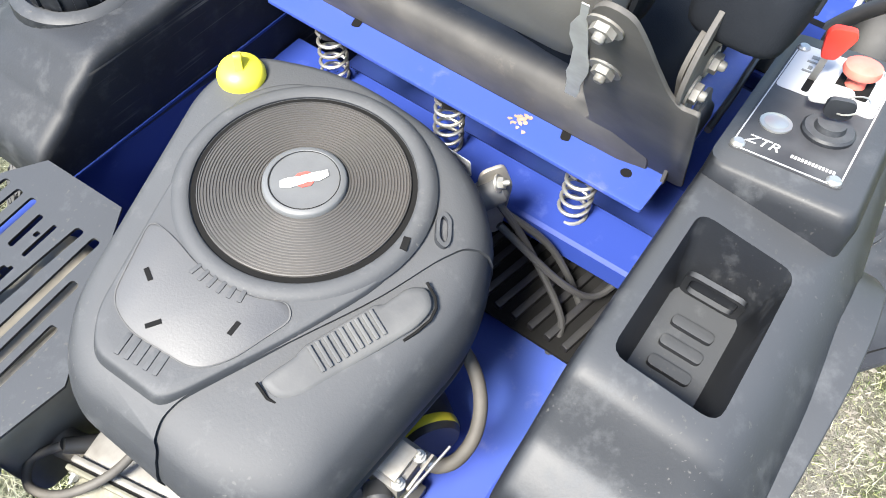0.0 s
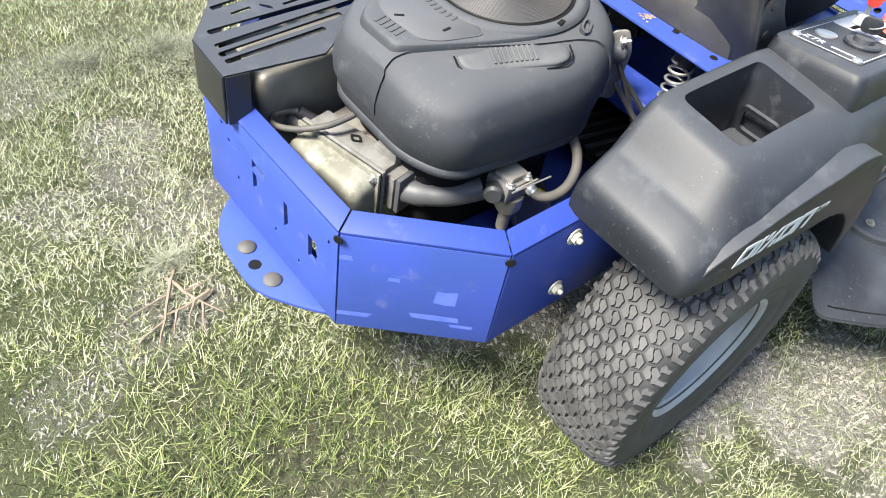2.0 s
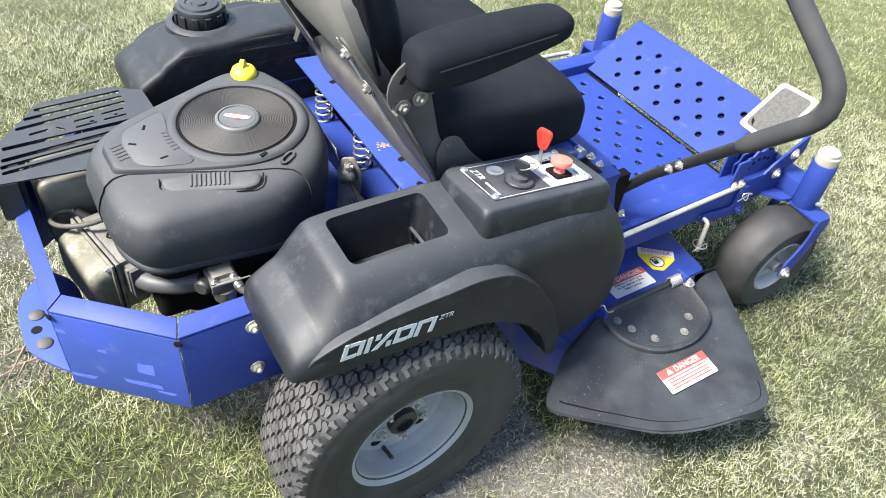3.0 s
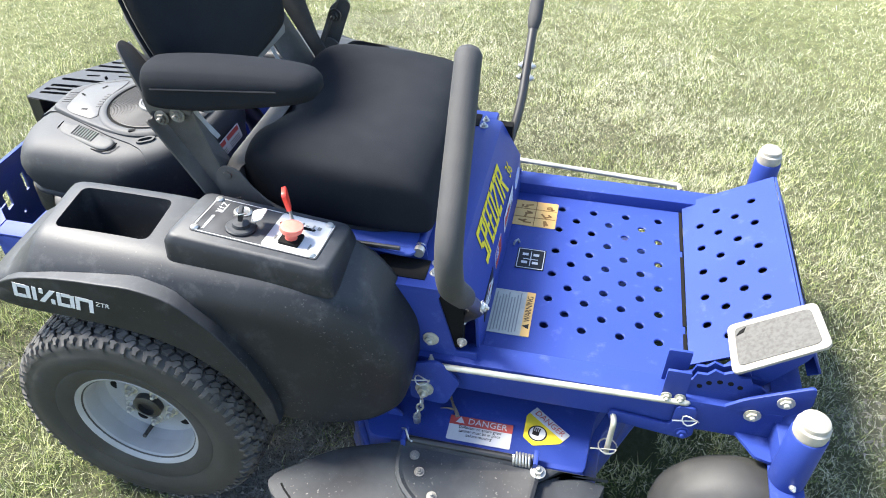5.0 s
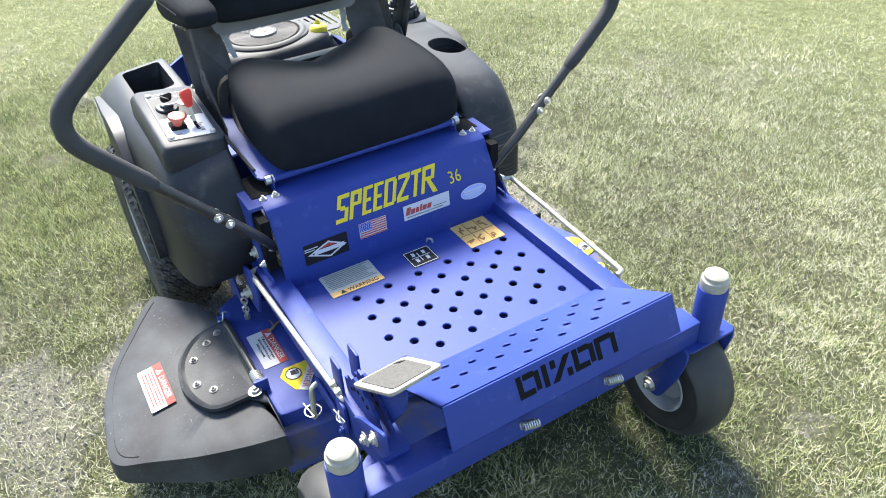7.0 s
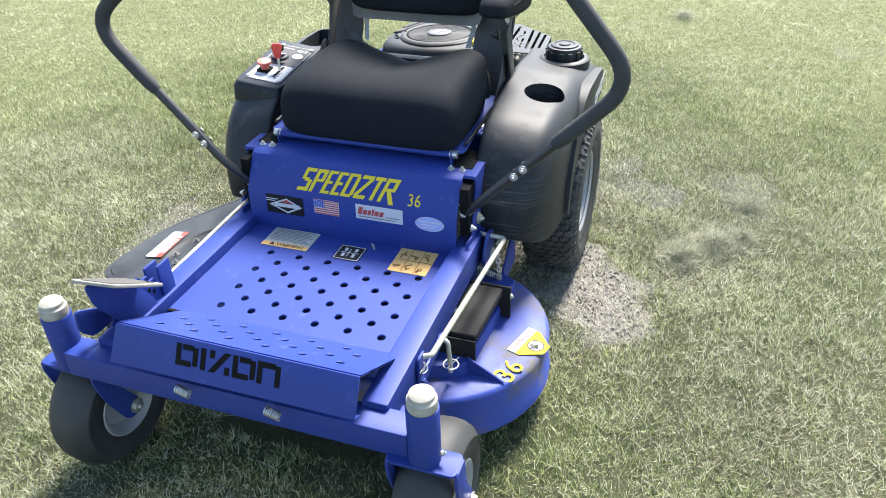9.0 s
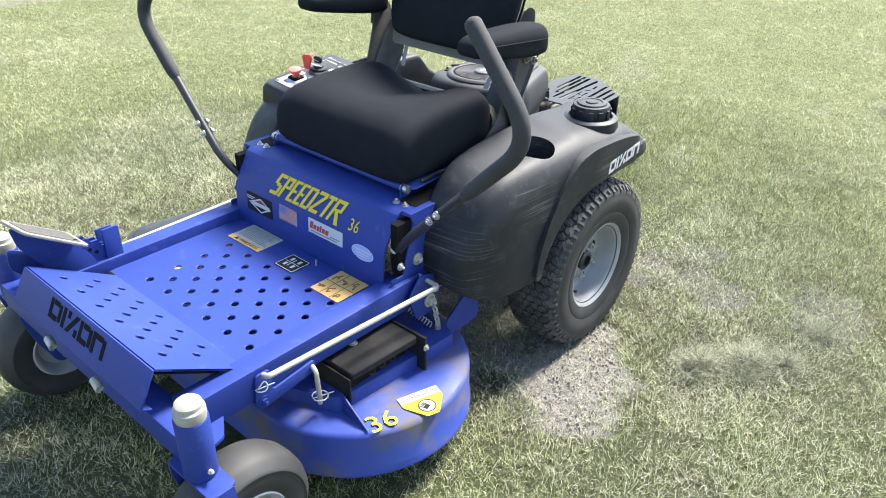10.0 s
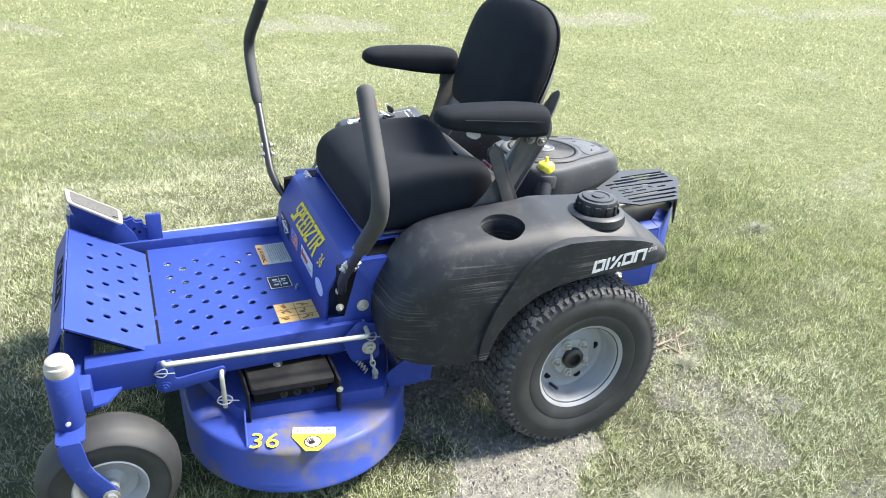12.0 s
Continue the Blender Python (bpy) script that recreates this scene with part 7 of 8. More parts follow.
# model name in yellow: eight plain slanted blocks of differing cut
nm = dash_frame(-0.004, 0.4375)
bm = bmesh.new()
sl = 0.42
x = -0.118
for k, (w, shape) in enumerate(((0.027, 0), (0.026, 1), (0.022, 2), (0.022, 2), (0.029, 3), (0.028, 0), (0.025, 4), (0.031, 1))):
    h = 0.0275
    hh = h if k not in (4, 7) else h

    def qd(u0, u1, v0, v1):
        slab([(x + u0 + sl * v0, v0), (x + u1 + sl * v0, v0), (x + u1 + sl * v1, v1), (x + u0 + sl * v1, v1)], 0.0006, 0.0012, nm, bm)
    t = 0.0085
    if shape == 0:
        qd(0, w, h - t, h), qd(0, w, -h, -h + t)
        if k == 0:
            qd(0, t, 0.0, h - t), qd(w - t, w, -h + t, 0.0), qd(t, w - t, -t / 2, t / 2)
        else:
            slab([(x + sl * -h + t * 0.2, -h + t), (x + sl * -h + t * 1.4, -h + t), (x + w + sl * h - t * 0.2, h - t), (x + w + sl * h - t * 1.4, h - t)], 0.0006, 0.0012, nm, bm)
    elif shape == 1:
        qd(0, t, -h * (1.0 if k < 7 else 1.0), h), qd(t, w, h - t, h), qd(t, w, -0.002, t - 0.004), qd(w - t, w, t - 0.004, h - t)
        if k == 7:
            slab([(x + t * 1.2, -0.002), (x + t * 2.4, -0.002), (x + w + 0.010 - sl * h, -h * 1.15), (x + w - 0.002 - sl * h, -h * 1.15)], 0.0006, 0.0012, nm, bm)
    elif shape == 2:
        qd(0, t, -h, h), qd(t, w, h - t * 0.8, h), qd(t, w * 0.85, -t * 0.4, t * 0.4), qd(t, w, -h, -h + t * 0.8)
    elif shape == 3:
        qd(0, t, -h, h), qd(t, w - t * 0.4, h - t * 0.8, h), qd(t, w - t * 0.4, -h, -h + t * 0.8), qd(w - t, w, -h + t * 0.6, h - t * 0.6)
    else:
        qd(w * 0.36, w * 0.36 + t, -h, h - t), qd(0, w, h - t, h)
    x += w + 0.0035
part("model_mark", bm, YELLOWINK, mower, "yellow slanted blocks of the model mark")
lettering("number_lettering", "36", dash_frame(0.160, 0.424), 0.040, YELLOWINK, mower, 0.0008, width=0.82)
fm = dash_frame(0.078, 0.386)
st = decal("dealer_sticker", fm, 0.116, 0.036, WHITE, mower, "white sticker with red and grey print", r=0.002)
bars("sticker_print", fm, [(-0.052, -0.006, 0.010, 0.018), (-0.040, -0.006, 0.010, 0.012), (-0.028, -0.006, 0.008, 0.012), (-0.018, -0.006, 0.005, 0.016), (-0.011, -0.006, 0.010, 0.012), (0.001, -0.006, 0.010, 0.012)], REDINK, st, 0.0009, 0.25)
bars("sticker_print", fm, [(-0.050, -0.013, 0.09, 0.0022), (0.016, -0.007, 0.034, 0.002)], INKGREY, st, 0.0009)
fm = dash_frame(-0.055, 0.382)
fl = decal("flag_sticker", fm, 0.064, 0.037, WHITE, mower, "small striped flag sticker", r=0.001)
bars("flag_stripe", fm, [(-0.031, -0.0178 + 0.0055 * k, 0.062, 0.0028) for k in range(7)], REDINK, fl, 0.0009)
bars("flag_canton", fm, [(-0.031, -0.001, 0.027, 0.0185)], DECALBLUE, fl, 0.0014)
bars("flag_star", fm, [(-0.0295 + 0.0045 * (k % 6), 0.0008 + 0.0035 * (k // 6), 0.0016, 0.0014) for k in range(30)], WHITE, fl, 0.0019)
fm = dash_frame(-0.165, 0.372)
bs = decal("engine_maker_sticker", fm, 0.098, 0.048, INK, mower, "black sticker with a diamond mark", r=0.002)
part("sticker_diamond", outline([(-0.042, -0.002), (0.006, -0.021), (0.045, -0.002), (0.006, 0.018)], [(-0.034, -0.002), (0.006, -0.017), (0.037, -0.002), (0.006, 0.014)], fm, bmesh.new(), 0.0009, 0.0004), WHITE, bs)
part("sticker_diamond", slab([(-0.012, 0.006), (0.024, 0.006), (0.006, 0.014)], 0.0009, 0.0013, fm), REDINK, bs)
part("sticker_bar", slab([(-0.028, -0.0055), (0.040, -0.0055), (0.040, 0.004), (-0.028, 0.004)], 0.0014, 0.0018, fm), WHITE, bs)
bars("sticker_line", fm, [(-0.048, 0.012, 0.030, 0.002), (-0.048, 0.007, 0.022, 0.002)], WHITE, bs, 0.0009)
fm = dash_frame(0.200, 0.380)
el = [(0.034 * math.cos(k * math.pi / 14), 0.0175 * math.sin(k * math.pi / 14)) for k in range(28)]
ov = part("oval_sticker", slab(el, 0.0, 0.0008, fm), PALEBLUE, mower, "pale blue oval sticker")
part("oval_ring", outline(el, [(u * 0.94, v * 0.9) for u, v in el], fm, bmesh.new(), 0.0009, 0.0003), WHITE, ov)
bars("oval_print", fm, [(-0.026, 0.003, 0.052, 0.004), (-0.022, -0.004, 0.042, 0.003), (-0.016, -0.010, 0.03, 0.002)], WHITE, ov, 0.0009)

PZ = PAN_Z + 0.0004
pan_m = lambda x, y, a=0.0: frame_m((x, y, PZ), (math.sin(a), math.cos(a), 0), (-math.cos(a), math.sin(a), 0))
fm = pan_m(0.622, -0.136)
ws = decal("warning_sticker", fm, 0.118, 0.078, PAPERGREY, mower, "faded warning sticker with small print", r=0.002)
bars("warning_strip", fm, [(-0.059, -0.039, 0.118, 0.016)], TAN, ws, 0.0009)
lettering("warning_words", "\u25B2 WARNING", fm @ Matrix.Translation((0.004, -0.031, 0)), 0.016, INK, ws, 0.0015, width=0.9)
bars("warning_print", fm, [(-0.054 + 0.002 * (k % 3), 0.032 - 0.0057 * k, 0.104 - 0.005 * ((k * 7) % 4), 0.0021) for k in range(9)], INKGREY, ws, 0.0010)
fm = pan_m(0.629, 0.176)
ts = decal("hazard_sticker", fm, 0.090, 0.094, TAN, mower, "faded orange sticker with six picture fields", r=0.003)
bars("hazard_line", fm, [(-0.043, -0.001, 0.086, 0.0016), (-0.0155, -0.045, 0.0016, 0.090), (0.0145, -0.045, 0.0016, 0.090)], INKBROWN, ts, 0.0009)
bm = bmesh.new()
rng = random.Random(9)
for cu in (-0.028, 0.0, 0.030):
    for cv in (-0.023, 0.023):
        for k in range(3):
            u, v = cu + rng.uniform(-0.009, 0.006), cv + rng.uniform(-0.011, 0.008)
            a = rng.uniform(0, 3.1)
            l, t = rng.uniform(0.008, 0.018), 0.0022
            c, s = math.cos(a), math.sin(a)
            slab([(u - c * l / 2 - s * t, v - s * l / 2 + c * t), (u + c * l / 2 - s * t, v + s * l / 2 + c * t), (u + c * l / 2 + s * t, v + s * l / 2 - c * t), (u - c * l / 2 + s * t, v - s * l / 2 - c * t)], 0.0009, 0.0013, fm, bm)
part("hazard_picture", bm, INKBROWN, ts)
fm = pan_m(0.638, 0.0235)
ls = decal("lever_sticker", fm, 0.064, 0.058, INK, mower, "black sticker with white lever symbols", r=0.002)
pts = rounded([(-0.030, -0.027), (0.030, -0.027), (0.030, 0.027), (-0.030, 0.027)], 0.002, 2)
part("lever_border", outline(pts, [(u * 0.95, v * 0.94) for u, v in pts], fm, bmesh.new(), 0.0009, 0.0004), WHITE, ls)
bars("lever_symbol", fm, [(-0.016, 0.006, 0.007, 0.012), (-0.016, -0.016, 0.007, 0.012), (0.009, 0.006, 0.007, 0.012), (0.009, -0.016, 0.007, 0.012), (-0.003, -0.015, 0.002, 0.03), (-0.022, -0.0005, 0.044, 0.0016)], WHITE, ls, 0.0010)
part("pan_clip", tube(bent_path([(0.598, 0.062, 0.307), (0.600, 0.063, 0.316), (0.606, 0.070, 0.316), (0.608, 0.072, 0.307)], 0.003), 0.0025, 6), RIM, mower)


def danger(name, m, w, h, lines, label):
    d = decal(name, m, w, h, WHITE, mower, label, r=0.003)
    bars("danger_strip", m, [(-w / 2, h / 2 - h * 0.36, w, h * 0.36)], REDINK, d, 0.0009)
    lettering("danger_heading", "\u25B2 DANGER", m @ Matrix.Translation((0, h / 2 - h * 0.18, 0)), h * 0.34, WHITE, d, 0.0015)
    for k, text in enumerate(lines):
        if text is None:
            bars("danger_print", m, [(-w * 0.42, h * 0.02 - h * 0.13 * k, w * 0.84, h * 0.05)], REDINK, d, 0.0010)
        else:
            lettering("danger_line", text, m @ Matrix.Translation((0, h * 0.06 - h * 0.155 * k, 0)), h * 0.16, INK, d, 0.0010, width=0.92)
    return d


danger("danger_sticker", frame_m((0.601, -0.337, 0.1955), (1, 0, 0), (0, 1, 0)), 0.114, 0.052, ["Deflector or entire grass", "catcher must be in place", "before mowing"], "white and red danger sticker on the deck")
danger("danger_sticker", frame_m((0.559, -0.564, 0.1745), (1, 0.0, -0.012), (0.0, 1, 0.135)), 0.126, 0.050, [None] * 4, "faded red and white danger sticker on the deflector")


def hand_sign(m, s, label):
    """A house-shaped yellow sticker with a struck-out picture."""
    pts = rounded([(-0.040 * s, 0.032 * s), (-0.040 * s, 0.006 * s), (-0.012 * s, -0.032 * s), (0.012 * s, -0.032 * s), (0.040 * s, 0.006 * s), (0.040 * s, 0.032 * s)], 0.003, 2)
    d = part("hand_warning_sticker", slab(pts, 0, 0.0008, m), YELLOWINK, mower, label)
    bars("hand_strip", m, [(-0.040 * s, 0.014 * s, 0.080 * s, 0.018 * s)], WHITE, d, 0.0009)
    lettering("danger_heading", "DANGER", m @ Matrix.Translation((0, 0.0235 * s, 0)), 0.0165 * s, REDINK, d, 0.0015)
    ring = [(0.0165 * s * math.cos(k * math.pi / 12), -0.008 * s + 0.0165 * s * math.sin(k * math.pi / 12)) for k in range(24)]
    part("hand_field", slab(ring, 0.0009, 0.0013, m), WHITE, d)
    part("hand_ring", outline(ring, [(u * 0.86, (v + 0.008 * s) * 0.86 - 0.008 * s) for u, v in ring], m, bmesh.new(), 0.0014, 0.0003), INK, d)
    bars("hand_mark", m @ Matrix.Translation((0, -0.014 * s, 0)) @ Matrix.Rotation(0.5, 4, "Z"), [(-0.006 * s, 0, 0.012 * s, 0.008 * s)] + [(-0.0065 * s + 0.0035 * s * k, 0.008 * s, 0.0022 * s, 0.008 * s) for k in range(4)], INK, d, 0.0014)
    return d


hand_sign(frame_m((0.707, -0.312, 0.1955), (0.79, -0.61, 0), (0.61, 0.79, 0)), 1.02, "yellow warning sticker with a hand sign")
hand_sign(frame_m((0.664, 0.462, 0.1640), (-0.95, 0.31, 0), (-0.31, -0.95, 0)), 1.15, "worn yellow warning sticker with a hand sign")
lettering("number_lettering", "36", frame_m((0.762, 0.437, 0.1640), (-0.95, 0.30, 0), (-0.30, -0.95, 0)), 0.066, YELLOWINK, mower, 0.0008)
bars("latch_label", frame_m((0.40, 0.272, 0.4845), (-1, 0, 0), (0, -1, 0)), [(-0.03 + 0.013 * k, -0.006, 0.009, 0.012) for k in range(5)], PAPERGREY, mower, 0.0005)

# ---- loose things on the lawn ----
def twig(x, y, a, size, seed):
    rngw = random.Random(seed)
    bm = bmesh.new()
    z = float(relief(np.array([x]), np.array([y]))[0]) + 0.012

    def limb(p, ang, length, r, depth):
        pts = [Vector(p)]
        for k in range(6):
            ang += rngw.uniform(-0.22, 0.22)
            pts.append(pts[-1] + Vector((math.cos(ang), math.sin(ang), rngw.uniform(-0.06, 0.08))) * length / 6)
        tube(pts, [r * (1 - 0.12 * k) for k in range(7)], 6, bm)
        if depth:
            for k in (2, 4):
                limb(pts[k], ang + rngw.choice((-1, 1)) * rngw.uniform(0.5, 1.0), length * 0.55, r * 0.65, depth - 1)
    limb((x, y, z), a, size, 0.004, 1)
    return part("fallen_twig", bm, TWIG, None, "thin dry grey twig lying on the lawn", category="twig")


TWIG = material("dry_twig_bark", (0.16, 0.12, 0.085), 0.9, second=(0.24, 0.19, 0.14), scale=40, amount=0.8)
for x, y, a, size, seed in ((-0.500, 0.275, 4.2, 0.17, 1), (-0.520, 0.265, 4.9, 0.13, 2), (-0.47, 0.20, 3.5, 0.10, 3)):
    tagged(twig(x, y, a, size, seed), group="twigs behind the mower")
for x, y, a, size, seed in ((0.556, -0.315, 1.9, 0.05, 5),):
    t = twig(x, y, a, size, seed)
    t.location.z = 0.206
    tagged(t, label="dry seed stalk lying on the deck")


def blade_mesh(name, x, y, z, height, width, heading, lean, bend, mat, label, category, shape=2):
    """Many blades in one mesh: each a tapered strip that bends over."""
    n = len(x)
    dx, dy = np.cos(heading), np.sin(heading)
    px, py = -dy, dx
    if shape == 2:
        lv = np.array([0.0, 0.0, 0.55, 0.55, 1.0])
        sd = np.array([-1.0, 1.0, -0.8, 0.8, 0.0])
    else:
        lv = np.array([0.0, 0.0, 1.0])
        sd = np.array([-1.0, 1.0, 0.0])
    k = len(lv)
    out = (lean[:, None] * lv + bend[:, None] * lv ** 2) * height[:, None]
    up = height[:, None] * lv * np.sqrt(np.clip(1 - (0.75 * (lean + bend * 0.6)[:, None]) ** 2, 0.04, 1))
    co = np.stack([x[:, None] + dx[:, None] * out + px[:, None] * sd * width[:, None] / 2,
                   y[:, None] + dy[:, None] * out + py[:, None] * sd * width[:, None] / 2, z[:, None] + up], -1).reshape(-1, 3)
    base = np.arange(n)[:, None] * k
    if shape == 2:
        loops = np.concatenate([base + np.array([0, 1, 3, 2]), base + np.array([2, 3, 4])], 1).ravel()
        starts = np.stack([np.arange(n) * 7, np.arange(n) * 7 + 4], 1).ravel()
        totals = np.tile([4, 3], n)
    else:
        loops = (base + np.array([0, 1, 2])).ravel()
        starts = np.arange(n) * 3
        totals = np.full(n, 3)
    me = bpy.data.meshes.new(name)
    me.vertices.add(n * k)
    me.vertices.foreach_set("co", co.astype(np.float32).ravel())
    me.loops.add(len(loops))
    me.loops.foreach_set("vertex_index", loops.astype(np.int32))
    me.polygons.add(len(starts))
    me.polygons.foreach_set("loop_start", starts.astype(np.int32))
    me.polygons.foreach_set("loop_total", totals.astype(np.int32))
    me.update(calc_edges=True)
    me.materials.append(mat)
    return tagged(new(name, me), label, category, kind="stuff")


def grass_material(name, tones, dry, leaf_pass=0.36, patchy=1.5):
    m = bpy.data.materials.new(name)
    m.use_nodes = True
    t = m.node_tree
    L = t.links.new
    b = t.nodes["Principled BSDF"]
    b.inputs["Roughness"].default_value = 0.7
    b.inputs["Specular IOR Level"].default_value = 0.2
    geo = t.nodes.new("ShaderNodeNewGeometry")
    co = t.nodes.new("ShaderNodeTexCoord")
    ramp = t.nodes.new("ShaderNodeValToRGB")
    ramp.color_ramp.elements[0].color = (*tones[0], 1)
    ramp.color_ramp.elements[1].color = (*tones[-1], 1)
    for k in range(1, len(tones) - 1):
        e = ramp.color_ramp.elements.new(k / (len(tones) - 1))
        e.color = (*tones[k], 1)
    n = t.nodes.new("ShaderNodeTexNoise")
    n.inputs["Scale"].default_value, n.inputs["Detail"].default_value = 1.7, 4
    L(co.outputs["Object"], n.inputs["Vector"])
    a = t.nodes.new("ShaderNodeMath")
    a.operation = "MULTIPLY_ADD"
    L(n.outputs["Fac"], a.inputs[0])
    a.inputs[1].default_value = patchy
    a.inputs[2].default_value = -0.1 - 0.5 * patchy + dry
    c = t.nodes.new("ShaderNodeMath")
    c.operation = "MULTIPLY_ADD"
    L(geo.outputs["Random Per Island"], c.inputs[0])
    c.inputs[1].default_value = 1.1
    L(a.outputs[0], c.inputs[2])
    L(c.outputs[0], ramp.inputs[0])
    L(ramp.outputs[0], b.inputs["Base Color"])
    tr = t.nodes.new("ShaderNodeBsdfTranslucent")
    L(ramp.outputs[0], tr.inputs["Color"])
    mx = t.nodes.new("ShaderNodeMixShader")
    mx.inputs[0].default_value = leaf_pass
    L(b.outputs[0], mx.inputs[1])
    L(tr.outputs[0], mx.inputs[2])
    L(mx.outputs[0], t.nodes["Material Output"].inputs["Surface"])
    return m


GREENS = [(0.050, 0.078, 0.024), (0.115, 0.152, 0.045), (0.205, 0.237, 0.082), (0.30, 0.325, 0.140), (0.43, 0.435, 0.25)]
# GREENS once more but brighter: light on the distant grass is in these tones
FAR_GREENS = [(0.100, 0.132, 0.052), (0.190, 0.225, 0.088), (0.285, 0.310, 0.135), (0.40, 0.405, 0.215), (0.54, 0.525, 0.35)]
STRAWS = [(0.12, 0.130, 0.078), (0.34, 0.350, 0.235), (0.58, 0.575, 0.44)]
LAWN = grass_material("lawn_blades", GREENS, -0.02, 0.2)
FAR_LAWN = grass_material("brightened_distant_blades", FAR_GREENS, 0.0, 0.30, 1.7)
STRAW = grass_material("dry_blades", STRAWS, 0.08, 0.2)
HAY = grass_material("wilted_clippings", [(0.065, 0.073, 0.045), (0.18, 0.19, 0.125), (0.40, 0.40, 0.30)], 0.05)


def scatter(count, r0, r1, seed, cx=0.35, cy=0.0):
    g = np.random.default_rng(seed)
    r = np.sqrt(g.uniform(r0 * r0, r1 * r1, count))
    a = g.uniform(0, 2 * np.pi, count)
    return g, cx + r * np.cos(a), cy + r * np.sin(a)


def lawn(name, count, r0, r1, seed, hmin, hmax, wmin, wmax, mat, label, shape, flat=False, thin=1.0, fade=0.8):
    """Blades from r0 to r1, thinning out over the last stretch at either end."""
    g, x, y = scatter(count, r0, r1, seed)
    d = np.hypot(x - 0.35, y)
    edge = np.clip((r1 - d) / fade, 0, 1) * (np.clip((d - r0) / fade, 0, 1) if r0 > 0 else 1.0)
    keep = (g.random(count) > bare(x, y) * thin) & ~((np.abs(y) < 0.2) & (x > -0.15) & (x < 0.95))
    if flat:      # fewer clippings in the longer grass behind
        keep &= g.random(count) > 0.1 + 0.6 * np.clip((-0.3 - x) / 0.3, 0, 1) * np.clip((0.5 - y) / 0.3, 0, 1) * np.clip((2.4 - np.hypot(x, y)) / 0.8, 0, 1)
    keep &= g.random(count) < edge
    tuft = value_noise(x, y, 13, 21) * 0.6 + value_noise(x, y, 31, 22) * 0.4
    even = np.clip((d - 2.0) / 2.0, 0, 1) * 0.4      # further off the lawn looks more even
    tuft = tuft * (1 - even) + 0.5 * even
    keep &= g.random(count) < ((0.18 + 0.85 * strewn(x, y)) * (0.55 + 0.9 * tuft) if flat else 0.16 + 1.2 * tuft)
    x, y, tuft = x[keep], y[keep], tuft[keep]
    n = len(x)
    h = g.uniform(hmin, hmax, n) * (0.45 + 1.1 * tuft) * (1.0 if flat else 1.0 - 0.4 * np.clip(strewn(x, y), 0, 1))
    w = g.uniform(wmin, wmax, n)
    if not flat:      # left longer behind the mower
        lush = np.clip((-0.15 - x) / 0.4, 0, 1) * np.clip((0.3 - y) / 0.3, 0, 1) * np.clip((2.4 - np.hypot(x, y)) / 0.8, 0, 1)
        h *= 1.0 + 0.45 * lush
    if flat:      # coarser stalks where the clippings lie thick
        thickly = 1.0 + 0.15 * np.clip(strewn(x, y) - 0.3, 0, 1)
        h *= thickly
        w *= thickly
    hd = g.uniform(0, 2 * np.pi, n)
    lean = g.uniform(0.75, 1.15, n) if flat else np.clip(np.abs(g.normal(0.45, 0.35, n)) + 0.25 * np.clip((np.hypot(x - 0.35, y) - 1.6) / 1.6, 0, 1), 0, 1.15)
    bend = g.uniform(-0.1, 0.15, n) if flat else g.uniform(0.0, 0.7, n)
    z = relief(x, y) + (g.uniform(0.0, 0.012, n) if flat else -0.002)
    return blade_mesh(name, x, y, z, h, w, hd, lean, bend, mat, label, "grass", shape)


lawn("lawn_grass", 330000, 0.0, 2.6, 1, 0.013, 0.036, 0.0011, 0.0020, LAWN, "short green and yellow lawn grass round the mower", 2, fade=1.2)
lawn("fine_grass", 650000, 0.0, 2.4, 6, 0.009, 0.025, 0.0008, 0.0015, LAWN, "fine short lawn grass round the mower", 1, fade=1.2)
lawn("dry_grass", 700000, 0.0, 2.5, 2, 0.006, 0.021, 0.0006, 0.0012, STRAW, "dry straw-coloured clippings lying in the lawn", 1, True, 0.62, fade=1.0)
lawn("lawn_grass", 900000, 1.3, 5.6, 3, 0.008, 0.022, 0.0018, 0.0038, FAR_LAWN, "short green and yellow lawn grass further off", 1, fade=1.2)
lawn("dry_grass", 420000, 1.3, 5.4, 4, 0.007, 0.020, 0.0012, 0.0026, STRAW, "dry straw-coloured clippings further off", 1, True, 0.7, fade=1.0)
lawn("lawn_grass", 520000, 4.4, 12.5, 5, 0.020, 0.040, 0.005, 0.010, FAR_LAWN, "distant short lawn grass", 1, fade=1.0)


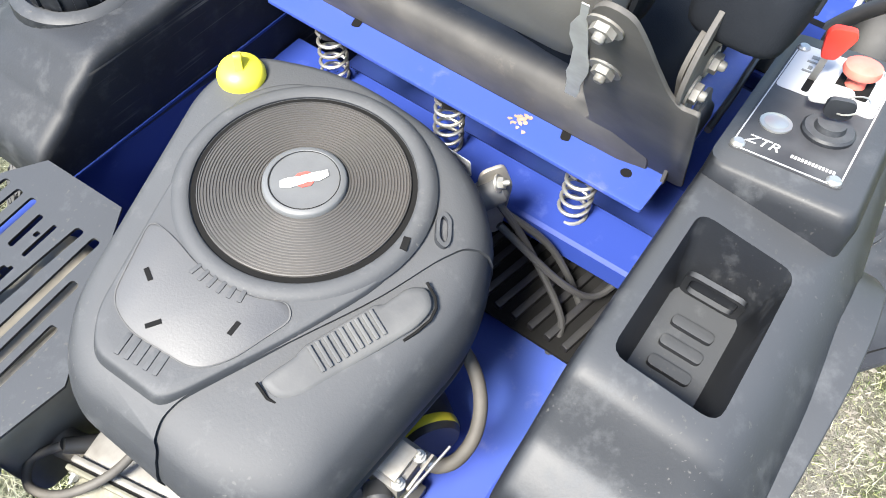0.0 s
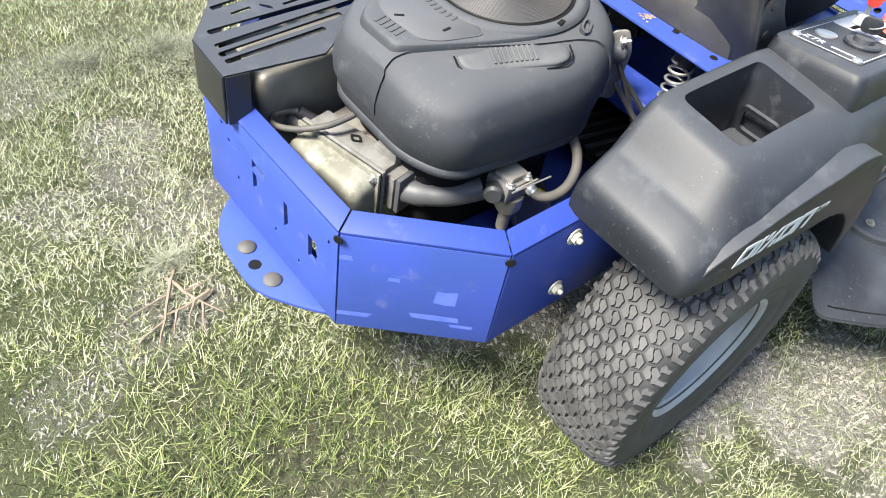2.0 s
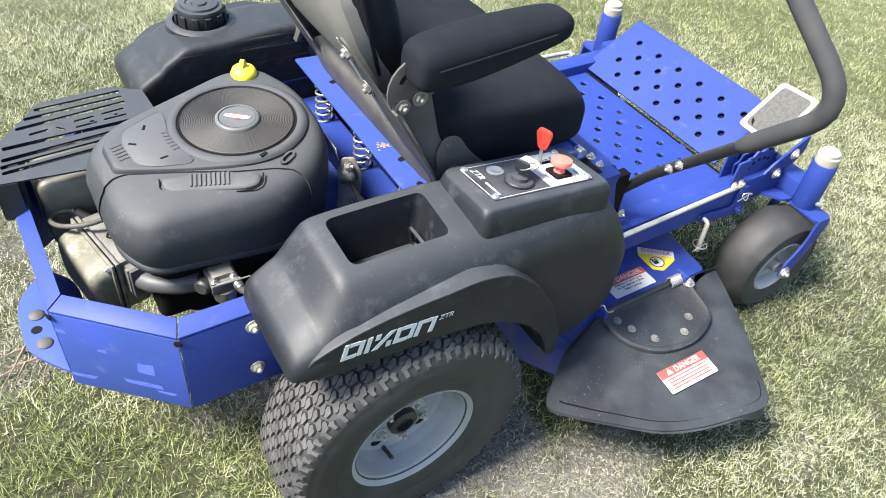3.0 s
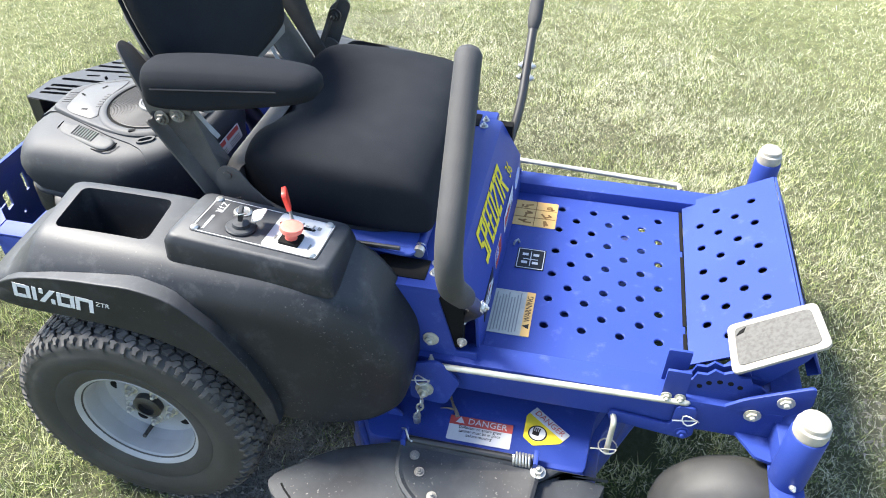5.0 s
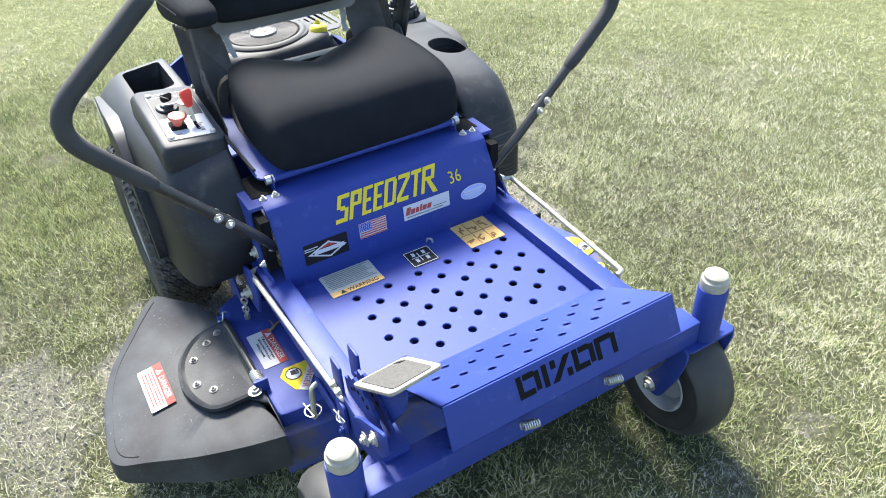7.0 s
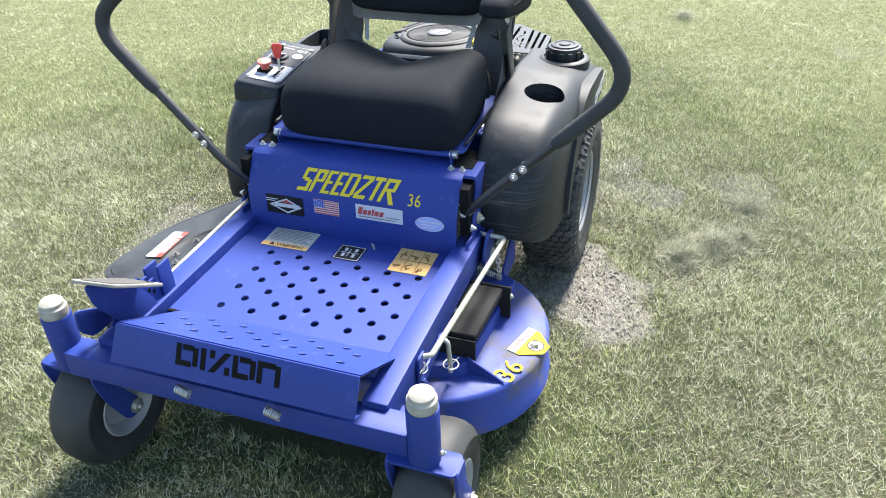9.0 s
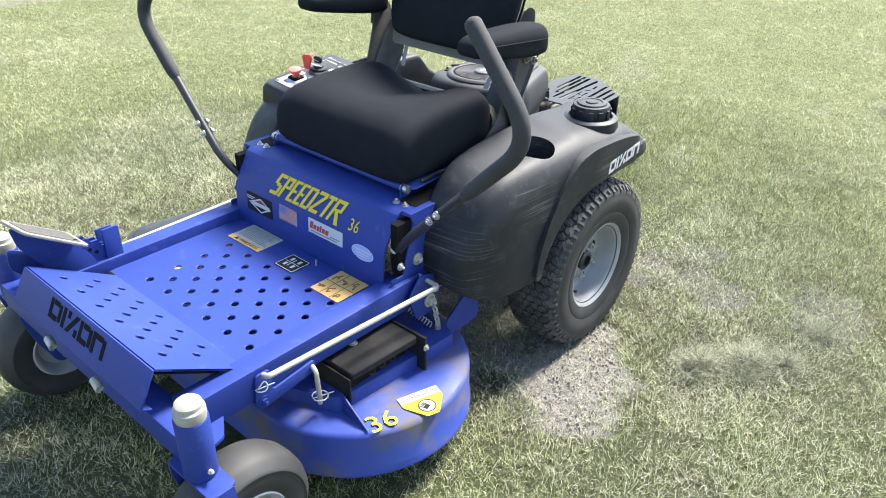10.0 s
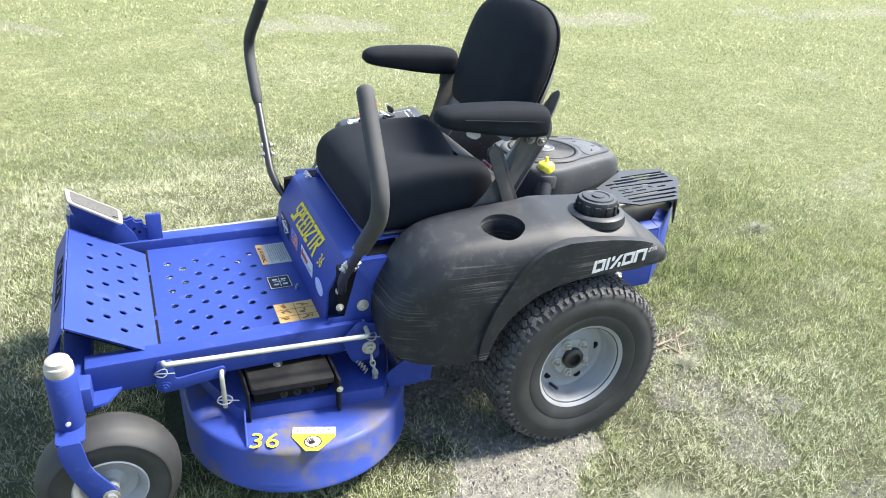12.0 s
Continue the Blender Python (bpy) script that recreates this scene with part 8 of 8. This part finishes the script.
def clump(x0, y0, r, h, count, seed, label):
    """A heap of mown clippings."""
    g = np.random.default_rng(seed)
    d, a = np.abs(g.normal(0, 0.5, count)).clip(0, 1.3) * r, g.uniform(0, 2 * np.pi, count)
    x, y = x0 + d * np.cos(a), y0 + d * np.sin(a) * 0.75
    z = relief(x, y) + h * np.exp(-(d / r) ** 2 * 2.2) * g.uniform(0.1, 1, count)
    return blade_mesh("grass_clippings", x, y, z, g.uniform(0.012, 0.042, count), g.uniform(0.0008, 0.0017, count), g.uniform(0, 6.28, count),
                      g.uniform(0.95, 1.35, count), g.uniform(-0.15, 0.25, count), HAY, label, "clippings", 1)


for x, y, r, h, c in ((-0.06, 0.76, 0.13, 0.040, 3000), (-0.15, 0.85, 0.14, 0.036, 3200), (-0.22, 0.92, 0.11, 0.022, 1700), (-0.42, 0.95, 0.14, 0.02, 1800), (-1.45, -0.40, 0.10, 0.025, 900), (-0.5, 0.30, 0.06, 0.02, 700), (-2.6, 0.6, 0.16, 0.03, 1200)):
    clump(x, y, r, h, c, int(abs(x * 100)), "loose heap of grey-green wilted grass clippings")

# crumbs of soil on the bare patches
g, x, y = scatter(150000, 0.0, 1.3, 9)
keep = (bare(x, y) > 0.35) & (g.random(len(x)) < 0.5)
x, y = x[keep], y[keep]
s = 0.0009 + 0.0062 * g.random(len(x)) ** 3.2
tet = np.array([(1, 0, -0.3), (-0.5, 0.87, -0.3), (-0.5, -0.87, -0.3), (0.1, 0.0, 0.7)])
rot = g.uniform(0, 6.28, len(x))
c, si = np.cos(rot), np.sin(rot)
vx = x[:, None] + s[:, None] * (tet[:, 0] * c[:, None] - tet[:, 1] * si[:, None])
vy = y[:, None] + s[:, None] * (tet[:, 0] * si[:, None] + tet[:, 1] * c[:, None])
vz = relief(x, y)[:, None] + s[:, None] * (tet[:, 2] + 0.3)
co = np.stack([vx, vy, vz], -1).reshape(-1, 3)
me = bpy.data.meshes.new("soil_crumbs")
base = np.arange(len(x))[:, None] * 4
fc = np.concatenate([base + np.array(f) for f in ((0, 1, 3), (1, 2, 3), (2, 0, 3))], 0)
me.from_pydata(co.tolist(), [], fc.tolist())
me.materials.append(material("soil_crumb", (0.20, 0.185, 0.162), 0.95, second=(0.11, 0.10, 0.086), scale=60, amount=0.9))
tagged(new("soil_crumbs", me), "dry crumbs of pale soil on the bare patches", "soil", kind="stuff")
